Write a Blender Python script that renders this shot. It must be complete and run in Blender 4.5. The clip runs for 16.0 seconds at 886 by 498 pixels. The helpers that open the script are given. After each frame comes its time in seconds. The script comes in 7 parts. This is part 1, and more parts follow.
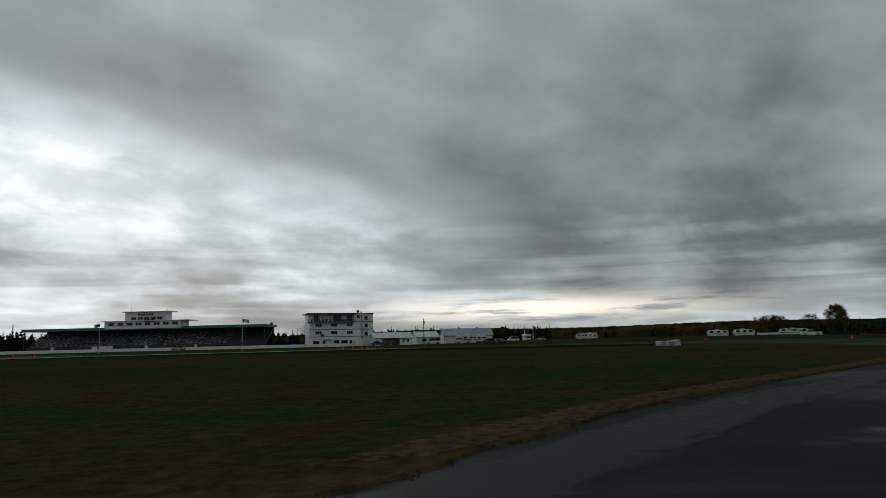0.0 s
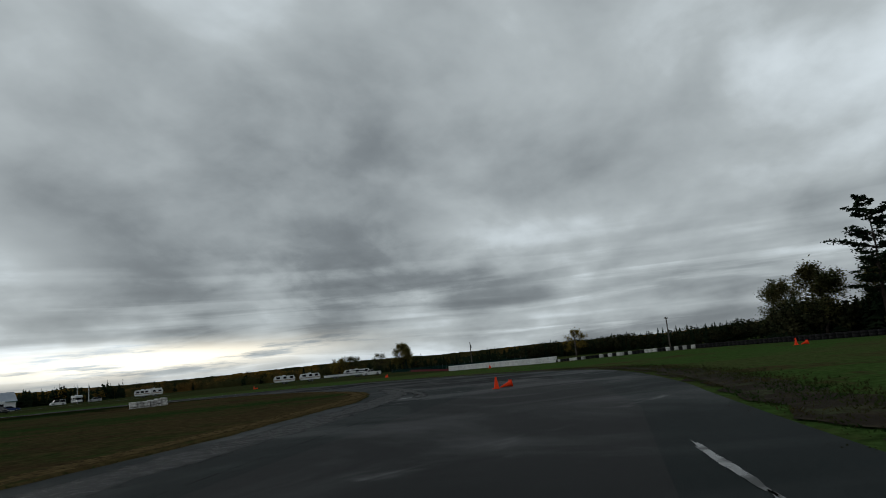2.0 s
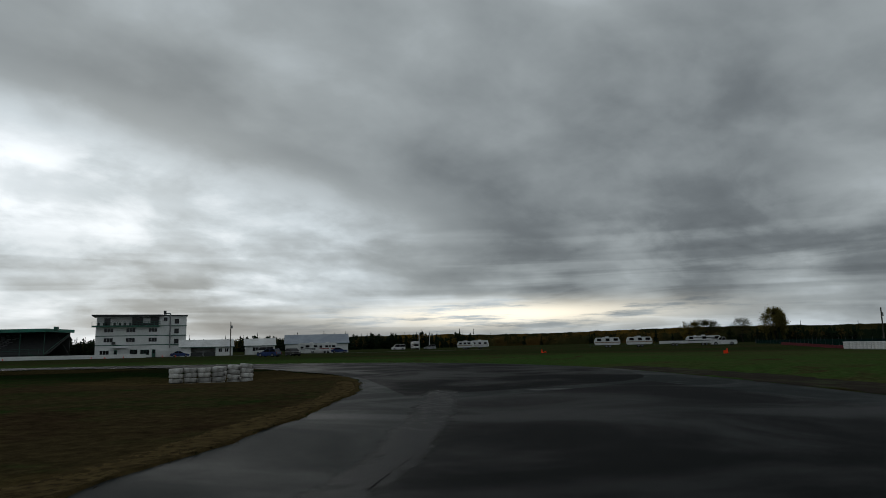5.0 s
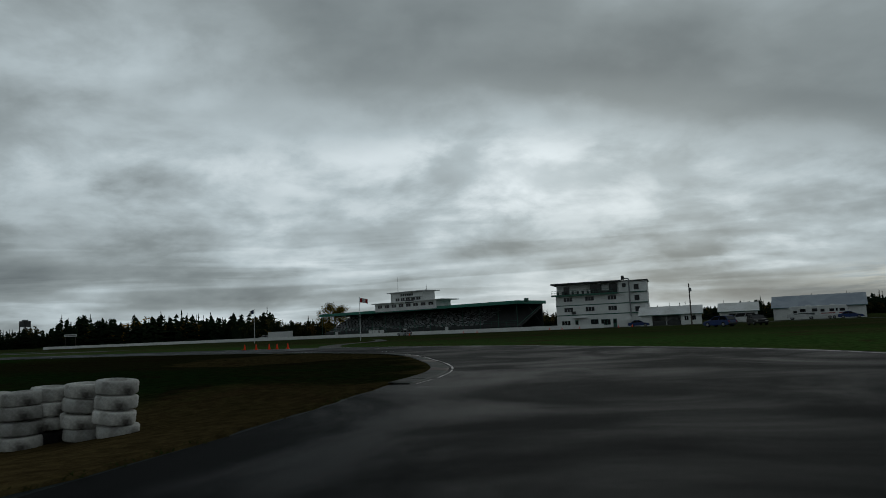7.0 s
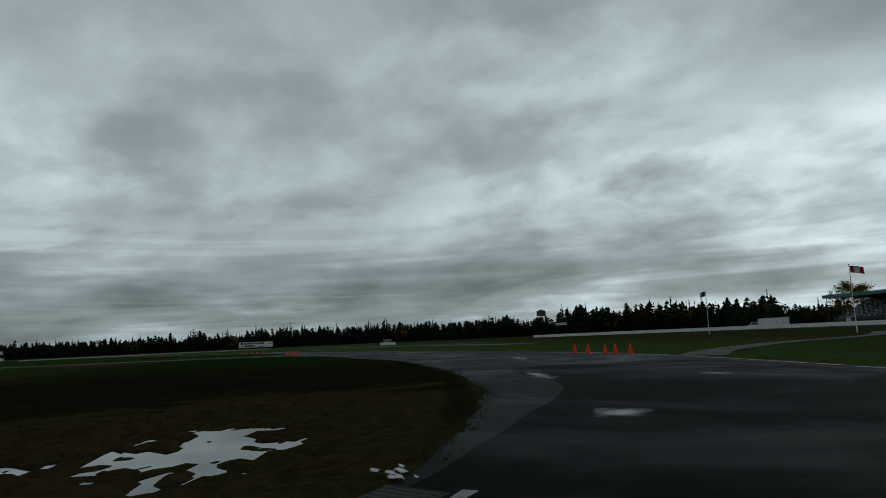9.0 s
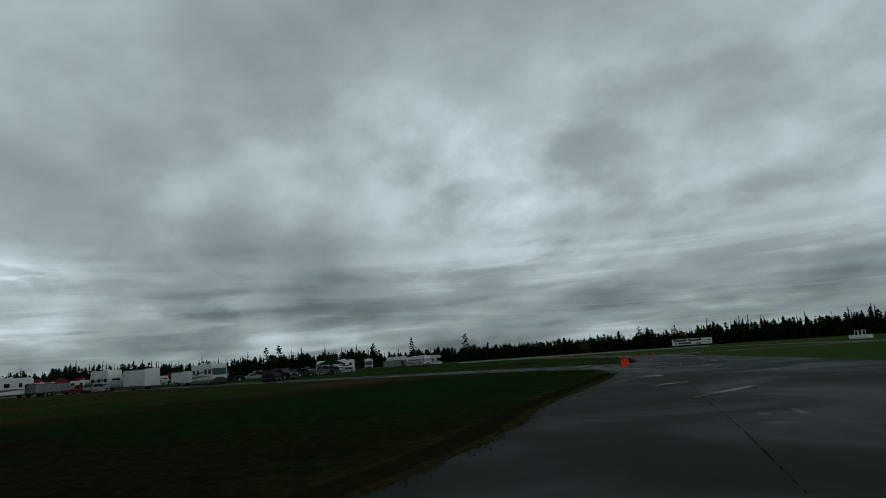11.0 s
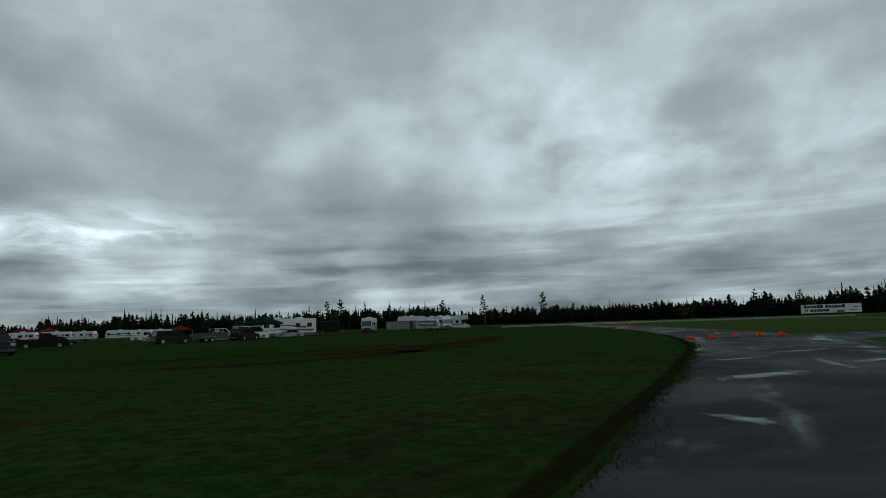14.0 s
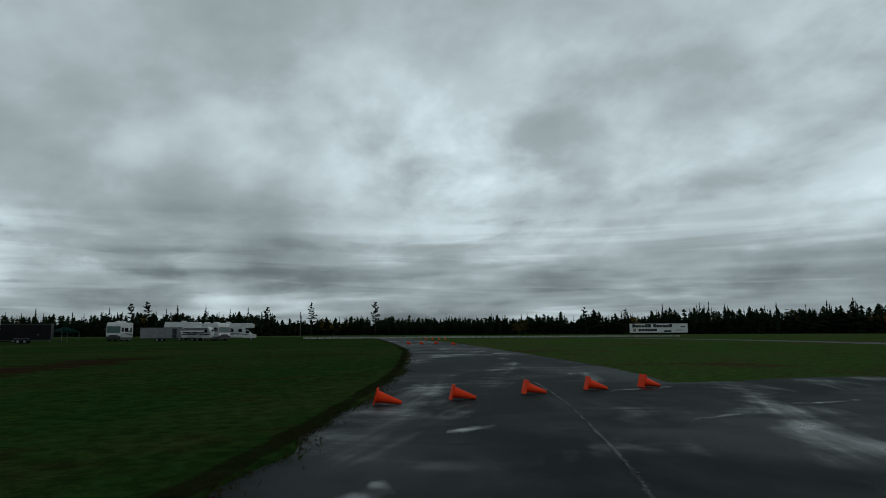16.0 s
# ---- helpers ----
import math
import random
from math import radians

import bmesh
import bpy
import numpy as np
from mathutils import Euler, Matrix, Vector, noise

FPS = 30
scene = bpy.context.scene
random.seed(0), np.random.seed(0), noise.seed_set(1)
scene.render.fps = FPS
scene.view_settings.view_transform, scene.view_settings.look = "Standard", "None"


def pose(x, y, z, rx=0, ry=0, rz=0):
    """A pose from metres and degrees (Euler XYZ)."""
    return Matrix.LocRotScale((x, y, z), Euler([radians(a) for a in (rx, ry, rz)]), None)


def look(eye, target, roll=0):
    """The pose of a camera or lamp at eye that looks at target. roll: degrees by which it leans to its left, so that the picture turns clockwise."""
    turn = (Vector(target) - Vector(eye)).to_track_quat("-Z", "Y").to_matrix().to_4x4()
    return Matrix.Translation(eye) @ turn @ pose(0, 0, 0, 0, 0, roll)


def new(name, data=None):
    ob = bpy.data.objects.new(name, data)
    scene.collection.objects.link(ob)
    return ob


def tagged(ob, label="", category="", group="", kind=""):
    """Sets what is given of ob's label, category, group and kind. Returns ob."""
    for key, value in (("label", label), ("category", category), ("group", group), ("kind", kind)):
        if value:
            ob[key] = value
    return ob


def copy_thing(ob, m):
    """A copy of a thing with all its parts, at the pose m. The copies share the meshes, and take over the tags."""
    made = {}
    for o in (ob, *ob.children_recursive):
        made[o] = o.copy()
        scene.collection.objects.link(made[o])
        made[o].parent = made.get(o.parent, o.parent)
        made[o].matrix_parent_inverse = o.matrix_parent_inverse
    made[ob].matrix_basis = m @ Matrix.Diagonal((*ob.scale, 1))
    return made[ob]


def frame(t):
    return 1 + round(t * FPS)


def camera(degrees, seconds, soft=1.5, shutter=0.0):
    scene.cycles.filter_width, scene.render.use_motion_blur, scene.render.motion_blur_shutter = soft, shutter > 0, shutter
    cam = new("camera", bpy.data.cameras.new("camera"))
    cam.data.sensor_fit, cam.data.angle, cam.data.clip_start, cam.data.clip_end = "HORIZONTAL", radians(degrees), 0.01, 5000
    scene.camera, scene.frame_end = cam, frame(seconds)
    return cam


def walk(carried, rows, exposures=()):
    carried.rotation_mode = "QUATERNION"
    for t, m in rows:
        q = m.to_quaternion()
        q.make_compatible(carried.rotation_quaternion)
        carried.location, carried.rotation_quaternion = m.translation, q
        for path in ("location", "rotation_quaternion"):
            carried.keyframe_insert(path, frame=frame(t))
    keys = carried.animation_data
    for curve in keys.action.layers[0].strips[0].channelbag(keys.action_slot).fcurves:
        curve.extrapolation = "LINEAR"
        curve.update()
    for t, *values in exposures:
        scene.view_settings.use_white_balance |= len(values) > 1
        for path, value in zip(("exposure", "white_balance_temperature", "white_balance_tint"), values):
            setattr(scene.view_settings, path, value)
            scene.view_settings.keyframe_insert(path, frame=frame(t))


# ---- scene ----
EXPOSURES = [(0.0, 0.0, 6320, 8), (0.8, 0.12, 6320, 8), (1.5, 0.46, 6320, 8), (2.0, 0.38, 6320, 8), (3.0, 0.08, 6320, 8), (4.0, 0.0, 6320, 8), (5.0, 0.0, 6320, 8), (7.5, -0.42, 6130, 2), (8.5, -0.24, 6100, 1), (11.0, -0.08, 6020, 0), (12.0, -0.04, 6020, 0), (13.0, 0.06, 6020, 0), (14.5, 0.14, 6020, 0), (16.0, 0.15, 6050, 1)]
cam = camera(67.35, 16.0, soft=0.45, shutter=0.05)
walk(cam, [
    (0.0, pose(-0.00, 0.00, 1.25, 97.81, 1.34, -0.00)),
    (0.5, pose(2.53, 4.41, 1.19, 96.96, -0.68, -12.54)),
    (1.0, pose(6.06, 7.70, 1.22, 97.22, -0.02, -27.77)),
    (1.5, pose(11.01, 10.31, 1.24, 97.74, 1.79, -42.36)),
    (2.0, pose(16.74, 13.38, 1.18, 99.84, 5.56, -32.59)),
    (2.5, pose(21.09, 17.05, 1.19, 100.02, 4.70, -18.54)),
    (3.0, pose(24.78, 22.34, 1.24, 99.77, 3.37, -6.36)),
    (3.5, pose(27.66, 28.25, 1.27, 98.61, 1.22, -2.12)),
    (4.0, pose(30.67, 34.21, 1.31, 97.82, -0.50, -5.32)),
    (4.5, pose(34.51, 40.31, 1.30, 98.48, 0.84, -6.46)),
    (5.0, pose(38.49, 47.30, 1.38, 98.25, 1.28, -2.37)),
    (5.5, pose(41.30, 54.80, 1.26, 97.65, 1.58, 7.92)),
    (6.0, pose(42.73, 62.71, 1.26, 97.08, 1.83, 19.34)),
    (6.5, pose(42.67, 70.81, 1.26, 96.80, 2.11, 30.06)),
    (7.0, pose(41.14, 78.86, 1.26, 96.88, 2.44, 40.02)),
    (7.5, pose(38.14, 86.57, 1.26, 97.25, 2.83, 50.30)),
    (8.0, pose(33.63, 93.64, 1.26, 97.70, 3.18, 63.68)),
    (8.5, pose(28.23, 99.39, 1.27, 97.75, 2.77, 71.74)),
    (9.0, pose(21.92, 104.16, 1.26, 97.67, 2.59, 82.17)),
    (9.5, pose(14.70, 107.81, 1.26, 97.75, 2.66, 92.69)),
    (10.0, pose(6.64, 110.25, 1.26, 98.15, 2.97, 102.49)),
    (10.5, pose(-2.17, 111.41, 1.26, 98.83, 3.41, 111.65)),
    (11.0, pose(-11.60, 111.29, 1.27, 99.57, 3.83, 120.59)),
    (11.5, pose(-21.56, 110.21, 1.27, 99.98, 3.99, 127.78)),
    (12.0, pose(-31.78, 107.65, 1.28, 99.77, 3.64, 133.47)),
    (12.5, pose(-42.27, 104.19, 1.24, 96.73, -0.54, 130.22)),
    (12.7, look((-46.1, 103.19, 1.30), (-47.69, 101.997, 1.517), 1.4)),
    (13.0, pose(-53.00, 101.47, 1.30, 96.90, 0.92, 126.84)),
    (13.3, look((-59.25, 99.90, 1.28), (-60.792, 98.657, 1.558), -2.5)),
    (13.5, pose(-62.88, 99.11, 1.34, 97.75, 2.73, 129.71)),
    (14.0, pose(-72.04, 96.58, 1.32, 96.50, 1.88, 129.33)),
    (14.5, pose(-80.67, 94.04, 1.25, 96.68, 1.65, 131.58)),
    (15.0, pose(-88.16, 91.76, 1.20, 96.75, 0.93, 131.67)),
    (15.5, pose(-94.56, 89.98, 1.21, 96.70, 0.34, 125.18)),
    (16.0, pose(-100.04, 89.46, 1.24, 97.22, 0.26, 116.16)),
], EXPOSURES)

# ---- world and sun ----
SUN_AZ, SUN_EL = -24.0, 13.0      # degrees, clockwise from +y; behind the bright part of the cloud


class Nodes:
    """Short hand for a node tree."""

    def __init__(self, tree):
        self.t = tree
        tree.nodes.clear()

    def add(self, kind, **sets):
        n = self.t.nodes.new(kind)
        for k, v in sets.items():
            if k == "op":
                n.operation = v
            elif k == "blend":
                n.blend_type = v
            elif k == "dtype":
                n.data_type = v
            elif k == "sky":
                n.sky_type = v
        return n

    def link(self, a, b):
        self.t.links.new(a, b)

    def put(self, sock, v):
        if isinstance(v, bpy.types.NodeSocket):
            self.link(v, sock)
        elif isinstance(v, (tuple, list)) and len(v) == 3 and sock.type == "RGBA":
            sock.default_value = (*v, 1)
        else:
            sock.default_value = v

    def math(self, op, a, b=0.0, c=0.0, clamp=False):
        n = self.add("ShaderNodeMath", op=op)
        n.use_clamp = clamp
        for s, v in zip(n.inputs, (a, b, c)):
            self.put(s, v)
        return n.outputs[0]

    def mix(self, fac, a, b, blend="MIX"):
        n = self.add("ShaderNodeMix", dtype="RGBA", blend=blend)
        n.clamp_factor = True
        self.put(n.inputs[0], fac)
        self.put(n.inputs[6], a)
        self.put(n.inputs[7], b)
        return n.outputs[2]

    def noise(self, vec, scale, detail=4.0, rough=0.55, dist=0.0):
        n = self.add("ShaderNodeTexNoise")
        self.link(vec, n.inputs["Vector"])
        n.inputs["Scale"].default_value, n.inputs["Detail"].default_value = scale, detail
        n.inputs["Roughness"].default_value, n.inputs["Distortion"].default_value = rough, dist
        return n.outputs["Fac"]

    def ramp(self, fac, stops):
        n = self.add("ShaderNodeValToRGB")
        self.put(n.inputs[0], fac)
        e = n.color_ramp.elements
        while len(e) < len(stops):
            e.new(0.5)
        for el, (p, c) in zip(e, stops):
            el.position = p
            el.color = (c, c, c, 1) if isinstance(c, (int, float)) else (*c, 1)
        return n.outputs[0]

    def span(self, v, a, b, c=0.0, d=1.0):
        n = self.add("ShaderNodeMapRange")
        n.interpolation_type = "SMOOTHSTEP"
        for s, x in zip(n.inputs, (v, a, b, c, d)):
            self.put(s, x)
        return n.outputs[0]

    def vec(self, x, y, z=0.0):
        n = self.add("ShaderNodeCombineXYZ")
        for s, v in zip(n.inputs, (x, y, z)):
            self.put(s, v)
        return n.outputs[0]


def build_world():
    world = bpy.data.worlds.new("overcast")
    scene.world = world
    world.use_nodes = True
    n = Nodes(world.node_tree)
    co = n.add("ShaderNodeTexCoord").outputs["Generated"]
    sep = n.add("ShaderNodeSeparateXYZ")
    n.link(co, sep.inputs[0])
    x, y, z = sep.outputs
    up = n.math("MAXIMUM", z, 0.0)
    az = n.math("MULTIPLY", n.math("ARCTAN2", n.math("MULTIPLY", x, -1.0), y), 180 / math.pi)
    el = n.math("MULTIPLY", n.math("ARCSINE", up), 180 / math.pi)
    # cloud deck: the direction carried up to a flat layer, drawn out along the wind
    inv = n.math("DIVIDE", 1.0, n.math("ADD", up, 0.19))
    a = radians(WIND)
    px, py = n.math("MULTIPLY", x, inv), n.math("MULTIPLY", y, inv)
    along = n.math("ADD", n.math("MULTIPLY", px, -math.sin(a)), n.math("MULTIPLY", py, math.cos(a)))
    across = n.math("ADD", n.math("MULTIPLY", px, math.cos(a)), n.math("MULTIPLY", py, math.sin(a)))
    wide = n.math("DIVIDE", 1.55, n.math("ADD", up, 0.36))
    qx, qy = n.math("MULTIPLY", x, wide), n.math("MULTIPLY", y, wide)
    q_along = n.math("ADD", n.math("MULTIPLY", qx, -math.sin(a)), n.math("MULTIPLY", qy, math.cos(a)))
    q_across = n.math("ADD", n.math("MULTIPLY", qx, math.cos(a)), n.math("MULTIPLY", qy, math.sin(a)))
    rolls = n.vec(n.math("MULTIPLY", along, 0.55), across, 0.0)
    lumps = n.vec(n.math("MULTIPLY", q_along, 0.9), q_across, 3.7)
    half = lambda v, w: n.math("MULTIPLY", n.math("SUBTRACT", v, 0.5), w)
    low = n.span(el, 4.0, 16.0, 1.0, 0.0)
    big = n.noise(rolls, 0.95, 3.0, 0.5, 0.2)
    mid = n.noise(lumps, 1.7, 5.0, 0.5, 0.25)
    puff = n.noise(lumps, 3.6, 6.0, 0.52, 0.2)
    tone = n.math("ADD", half(big, 0.66), n.math("ADD", half(mid, 0.52), n.math("MULTIPLY", half(puff, 0.26), n.span(low, 0.0, 1.0, 0.7, 1.0))))
    # long level banks of cloud low over the horizon, with sharp upper rims
    flat = n.vec(n.math("MULTIPLY", px, 0.50), n.math("MULTIPLY", py, 0.50), n.math("MULTIPLY", el, 0.30))
    bank = n.noise(flat, 1.5, 3.0, 0.45, 0.35)
    layer = n.span(n.noise(n.vec(n.math("MULTIPLY", px, 0.55), n.math("MULTIPLY", py, 0.55), n.math("MULTIPLY", el, 0.50)), 1.2, 6.0, 0.52, 0.6), 0.46, 0.60)
    tone = n.math("ADD", tone, n.math("MULTIPLY", half(bank, 0.80), n.span(el, 3.0, 14.0, 1.0, 0.0)))
    tone = n.math("ADD", tone, n.math("MULTIPLY", half(layer, 0.14), n.span(el, 3.0, 12.0, 1.0, 0.0)))

    def lobe(a0, aw, e0, ew):
        u = n.math("DIVIDE", n.math("SUBTRACT", az, a0), aw)
        v = n.math("DIVIDE", n.math("SUBTRACT", el, e0), ew)
        return n.math("EXPONENT", n.math("MULTIPLY", n.math("ADD", n.math("MULTIPLY", u, u), n.math("MULTIPLY", v, v)), -1.0))

    # the straight far edge of the upper deck; beyond it the cloud is thinner
    rim = n.math("ADD", across, n.math("ADD", half(mid, 0.9), half(puff, 0.5)))
    beyond = n.math("MULTIPLY", n.span(rim, DECK_EDGE + 0.22, DECK_EDGE - 0.28), n.math("MULTIPLY", n.span(along, 1.4, 2.5, 1.0, 0.0), n.span(along, -3.2, -0.4, 0.35, 1.0)))
    thin = n.math("MULTIPLY", beyond, BEYOND)
    for a0, aw, e0, ew, s in THIN:
        thin = n.math("ADD", thin, n.math("MULTIPLY", lobe(a0, aw, e0, ew), s))
    soft_veil = n.math("ADD", 0.55, n.math("MULTIPLY", n.span(n.noise(lumps, 2.6, 7.0, 0.55, 0.2), 0.34, 0.66), 0.7))
    torn = n.math("ADD", 0.25, n.math("MULTIPLY", n.span(n.noise(n.vec(n.math("MULTIPLY", az, 0.085), n.math("MULTIPLY", el, 0.26), 2.0), 1.0, 8.0, 0.58, 0.5), 0.42, 0.56), 1.15))
    fade = n.math("MULTIPLY", n.span(el, 8.0, 13.0, 0.8, 0.0), n.span(az, 95.0, 125.0))
    veil = n.math("ADD", n.math("MULTIPLY", soft_veil, n.math("SUBTRACT", 1.0, fade)), n.math("MULTIPLY", torn, fade))
    light = n.math("ADD", n.math("MULTIPLY", tone, CLOUD_CONTRAST), n.math("ADD", CLOUD_BASE, n.math("MULTIPLY", thin, veil)))
    cloud = n.ramp(light, [(0.0, (0.080, 0.089, 0.098)), (0.25, (0.160, 0.176, 0.186)), (0.5, (0.33, 0.356, 0.365)), (0.75, (0.61, 0.66, 0.69)), (1.0, (1.0, 1.03, 1.06))])
    glow = n.math("MULTIPLY", lobe(*GLOW), n.span(n.noise(n.vec(n.math("MULTIPLY", az, 0.10), n.math("MULTIPLY", el, 0.95)), 1.0, 6.0, 0.6), 0.38, 0.52))
    cloud = n.mix(glow, cloud, (1.25, 1.12, 0.90))
    sky = n.add("ShaderNodeTexSky", sky="NISHITA")
    sky.sun_disc, sky.sun_elevation, sky.sun_rotation = False, radians(SUN_EL), radians(SUN_AZ)
    clear = n.mix(1.0, sky.outputs[0], (0.1, 0.1, 0.1), "MULTIPLY")
    sky_col = n.mix(0.985, clear, cloud)
    # the unseen sky overhead is dimmed to lower the light on the ground
    bg = n.add("ShaderNodeBackground")
    n.link(sky_col, bg.inputs[0])
    n.link(n.span(el, 26.0, 62.0, SKY_STRENGTH, SKY_STRENGTH * 0.6), bg.inputs[1])
    out = n.add("ShaderNodeOutputWorld")
    n.link(bg.outputs[0], out.inputs[0])


WIND = -47.0
DECK_EDGE, BEYOND = -1.85, 0.24
# azimuth (to the left of +y), its width, elevation, its width, strength
THIN = [(34, 14, 11.0, 3.6, 0.20), (11, 15, 6.0, 3.2, 0.22), (37, 8, 15.0, 2.4, 0.12), (80, 25, 13, 4.0, 0.12), (114, 15, 13, 10, 0.24), (159, 9, 7.8, 2.1, 0.46), (150, 12, 4.2, 1.3, 0.14), (26, 16, 4.0, 2.6, 0.06), (70, 18, 22, 7, 0.26), (62, 16, 9, 4, 0.08), (112, 40, 24, 11, 0.06), (-28, 26, 3.0, 2.4, 0.10), (-14, 24, 7.5, 3.6, -0.18), (-28, 9, 7, 5, -0.14), (4, 10, 9, 3.5, 0.10), (-22, 24, 19, 11, -0.11), (88, 26, 5.5, 2.6, -0.18), (118, 18, 4.6, 1.6, -0.14), (-45, 14, 14, 7, -0.04), (-60, 14, 22, 10, 0.12), (38, 16, 4, 2.5, -0.13), (141, 9, 6.0, 2.8, -0.22)]
GLOW = (-8.0, 12.0, 2.5, 0.95)
CLOUD_BASE, CLOUD_CONTRAST, SKY_STRENGTH = 0.47, 1.0, 1.0
build_world()
sun = new("sun", bpy.data.lights.new("sun", "SUN"))
sun.data.energy, sun.data.angle, sun.data.color = 0.25, radians(40), (1.0, 0.95, 0.88)
sun.matrix_world = look((0, 0, 50), (math.sin(radians(-SUN_AZ)) * 100, -math.cos(radians(SUN_AZ)) * 100, 50 - 100 * math.tan(radians(SUN_EL))))


# ---- materials ----
def material(name, tones, scale=1.0, rough=0.6, rough2=None, metal=0.0, bump=0.0, grain=20.0, coat=0.0, spec=0.5, island=0.0, per_object=0.0, translucent=0.0):
    """tones: two or three colours mixed by coarse noise, with a fine grain over them."""
    m = bpy.data.materials.new(name)
    m.use_nodes = True
    n = Nodes(m.node_tree)
    co = n.add("ShaderNodeTexCoord").outputs["Object"]
    coarse = n.noise(co, scale, 5.0, 0.6, 0.3)
    fine = n.noise(co, scale * grain, 3.0, 0.6)
    if len(tones) == 1:
        col = tones[0]
        col = n.mix(n.span(coarse, 0.35, 0.75), tuple(c * 0.82 for c in col), tuple(min(1, c * 1.08) for c in col))
    elif len(tones) == 2:
        col = n.mix(n.span(coarse, 0.36, 0.64), tones[0], tones[1])
    else:
        col = n.mix(n.span(coarse, 0.34, 0.52), tones[0], tones[1])
        col = n.mix(n.span(n.noise(co, scale * 0.37, 4.0, 0.6, 0.5), 0.5, 0.68), col, tones[2])
    col = n.mix(n.span(fine, 0.3, 0.75), n.mix(1.0, col, (0.72, 0.72, 0.72), "MULTIPLY"), col)
    if island:
        r = n.add("ShaderNodeNewGeometry").outputs["Random Per Island"]
        col = n.mix(r, n.mix(1.0, col, (1 - island,) * 3, "MULTIPLY"), n.mix(1.0, col, (1 + island,) * 3, "MULTIPLY"))
    if per_object:
        r = n.add("ShaderNodeObjectInfo").outputs["Random"]
        col = n.mix(r, n.mix(1.0, col, (1 - per_object,) * 3, "MULTIPLY"), col)
    p = n.add("ShaderNodeBsdfPrincipled")
    n.put(p.inputs["Base Color"], col)
    p.inputs["Metallic"].default_value = metal
    p.inputs["Specular IOR Level"].default_value = spec
    if coat:
        p.inputs["Coat Weight"].default_value = coat
    if rough2 is None:
        p.inputs["Roughness"].default_value = rough
    else:
        n.link(n.span(coarse, 0.35, 0.65, rough, rough2), p.inputs["Roughness"])
    if bump:
        b = n.add("ShaderNodeBump")
        b.inputs["Strength"].default_value, b.inputs["Distance"].default_value = 0.6, bump
        n.link(fine, b.inputs["Height"])
        n.link(b.outputs[0], p.inputs["Normal"])
    out = n.add("ShaderNodeOutputMaterial")
    shader = p.outputs[0]
    if translucent:
        through_leaf, blend = n.add("ShaderNodeBsdfTranslucent"), n.add("ShaderNodeMixShader")
        n.put(through_leaf.inputs["Color"], col)
        blend.inputs[0].default_value = translucent
        n.link(shader, blend.inputs[1])
        n.link(through_leaf.outputs[0], blend.inputs[2])
        shader = blend.outputs[0]
    n.link(shader, out.inputs[0])
    return m


DAMP, SHEEN = 0.022, 0.020


def asphalt_material(name, dark, light, wet, sheen=SHEEN):
    """Worn wet asphalt: aggregate grain, old patches, films of water where wet noise is high."""
    m = bpy.data.materials.new(name)
    m.use_nodes = True
    n = Nodes(m.node_tree)
    co = n.add("ShaderNodeTexCoord").outputs["Object"]
    patch = n.noise(co, 0.09, 4.0, 0.6, 0.6)
    mott = n.noise(co, 0.9, 6.0, 0.65)
    agg = n.noise(co, 55.0, 2.0, 0.7)
    sep = n.add("ShaderNodeSeparateXYZ")
    n.link(co, sep.inputs[0])
    streak = n.noise(n.vec(n.math("MULTIPLY", n.math("ADD", sep.outputs[0], n.math("MULTIPLY", sep.outputs[1], 2.2)), 0.05), n.math("MULTIPLY", n.math("SUBTRACT", sep.outputs[1], n.math("MULTIPLY", sep.outputs[0], 0.3)), 0.5)), 1.0, 5.0, 0.6, 0.8)
    col = n.mix(n.span(patch, 0.38, 0.62), dark, light)
    col = n.mix(n.math("MULTIPLY", n.span(mott, 0.45, 0.7), 0.4), col, tuple(c * 1.35 for c in light))
    col = n.mix(n.math("MULTIPLY", n.span(agg, 0.35, 0.7), 0.6), col, tuple(c * 0.55 for c in dark))
    wet = n.span(sep.outputs[0], -75.0, -35.0, wet - 0.050, wet)     # more standing water to the west
    pool = n.span(n.math("ADD", n.math("MULTIPLY", streak, 0.55), n.math("MULTIPLY", n.noise(co, 0.33, 6.0, 0.6, 0.7), 0.5)), wet, n.math("ADD", wet, 0.17))
    damp = n.span(n.noise(co, 0.16, 5.0, 0.6, 0.9), 0.42, 0.66)
    rough = n.math("SUBTRACT", n.math("SUBTRACT", 0.62, n.math("MULTIPLY", damp, 0.12)), n.math("MULTIPLY", pool, 0.32))
    col = n.mix(n.math("MULTIPLY", pool, 0.35), col, tuple(c * 0.6 for c in dark))
    p = n.add("ShaderNodeBsdfPrincipled")
    n.link(col, p.inputs["Base Color"])
    n.link(rough, p.inputs["Roughness"])
    n.link(n.math("ADD", n.math("ADD", sheen, n.math("MULTIPLY", damp, DAMP * min(1.0, 2 * sheen / SHEEN))), n.math("MULTIPLY", pool, n.span(mott, 0.35, 0.65, 0.06, 0.26))), p.inputs["Specular IOR Level"])
    b = n.add("ShaderNodeBump")
    b.inputs["Distance"].default_value = 0.006
    n.link(n.math("MULTIPLY", n.math("SUBTRACT", 1.0, pool), 0.7), b.inputs["Strength"])
    n.link(agg, b.inputs["Height"])
    n.link(b.outputs[0], p.inputs["Normal"])
    out = n.add("ShaderNodeOutputMaterial")
    n.link(p.outputs[0], out.inputs[0])
    return m


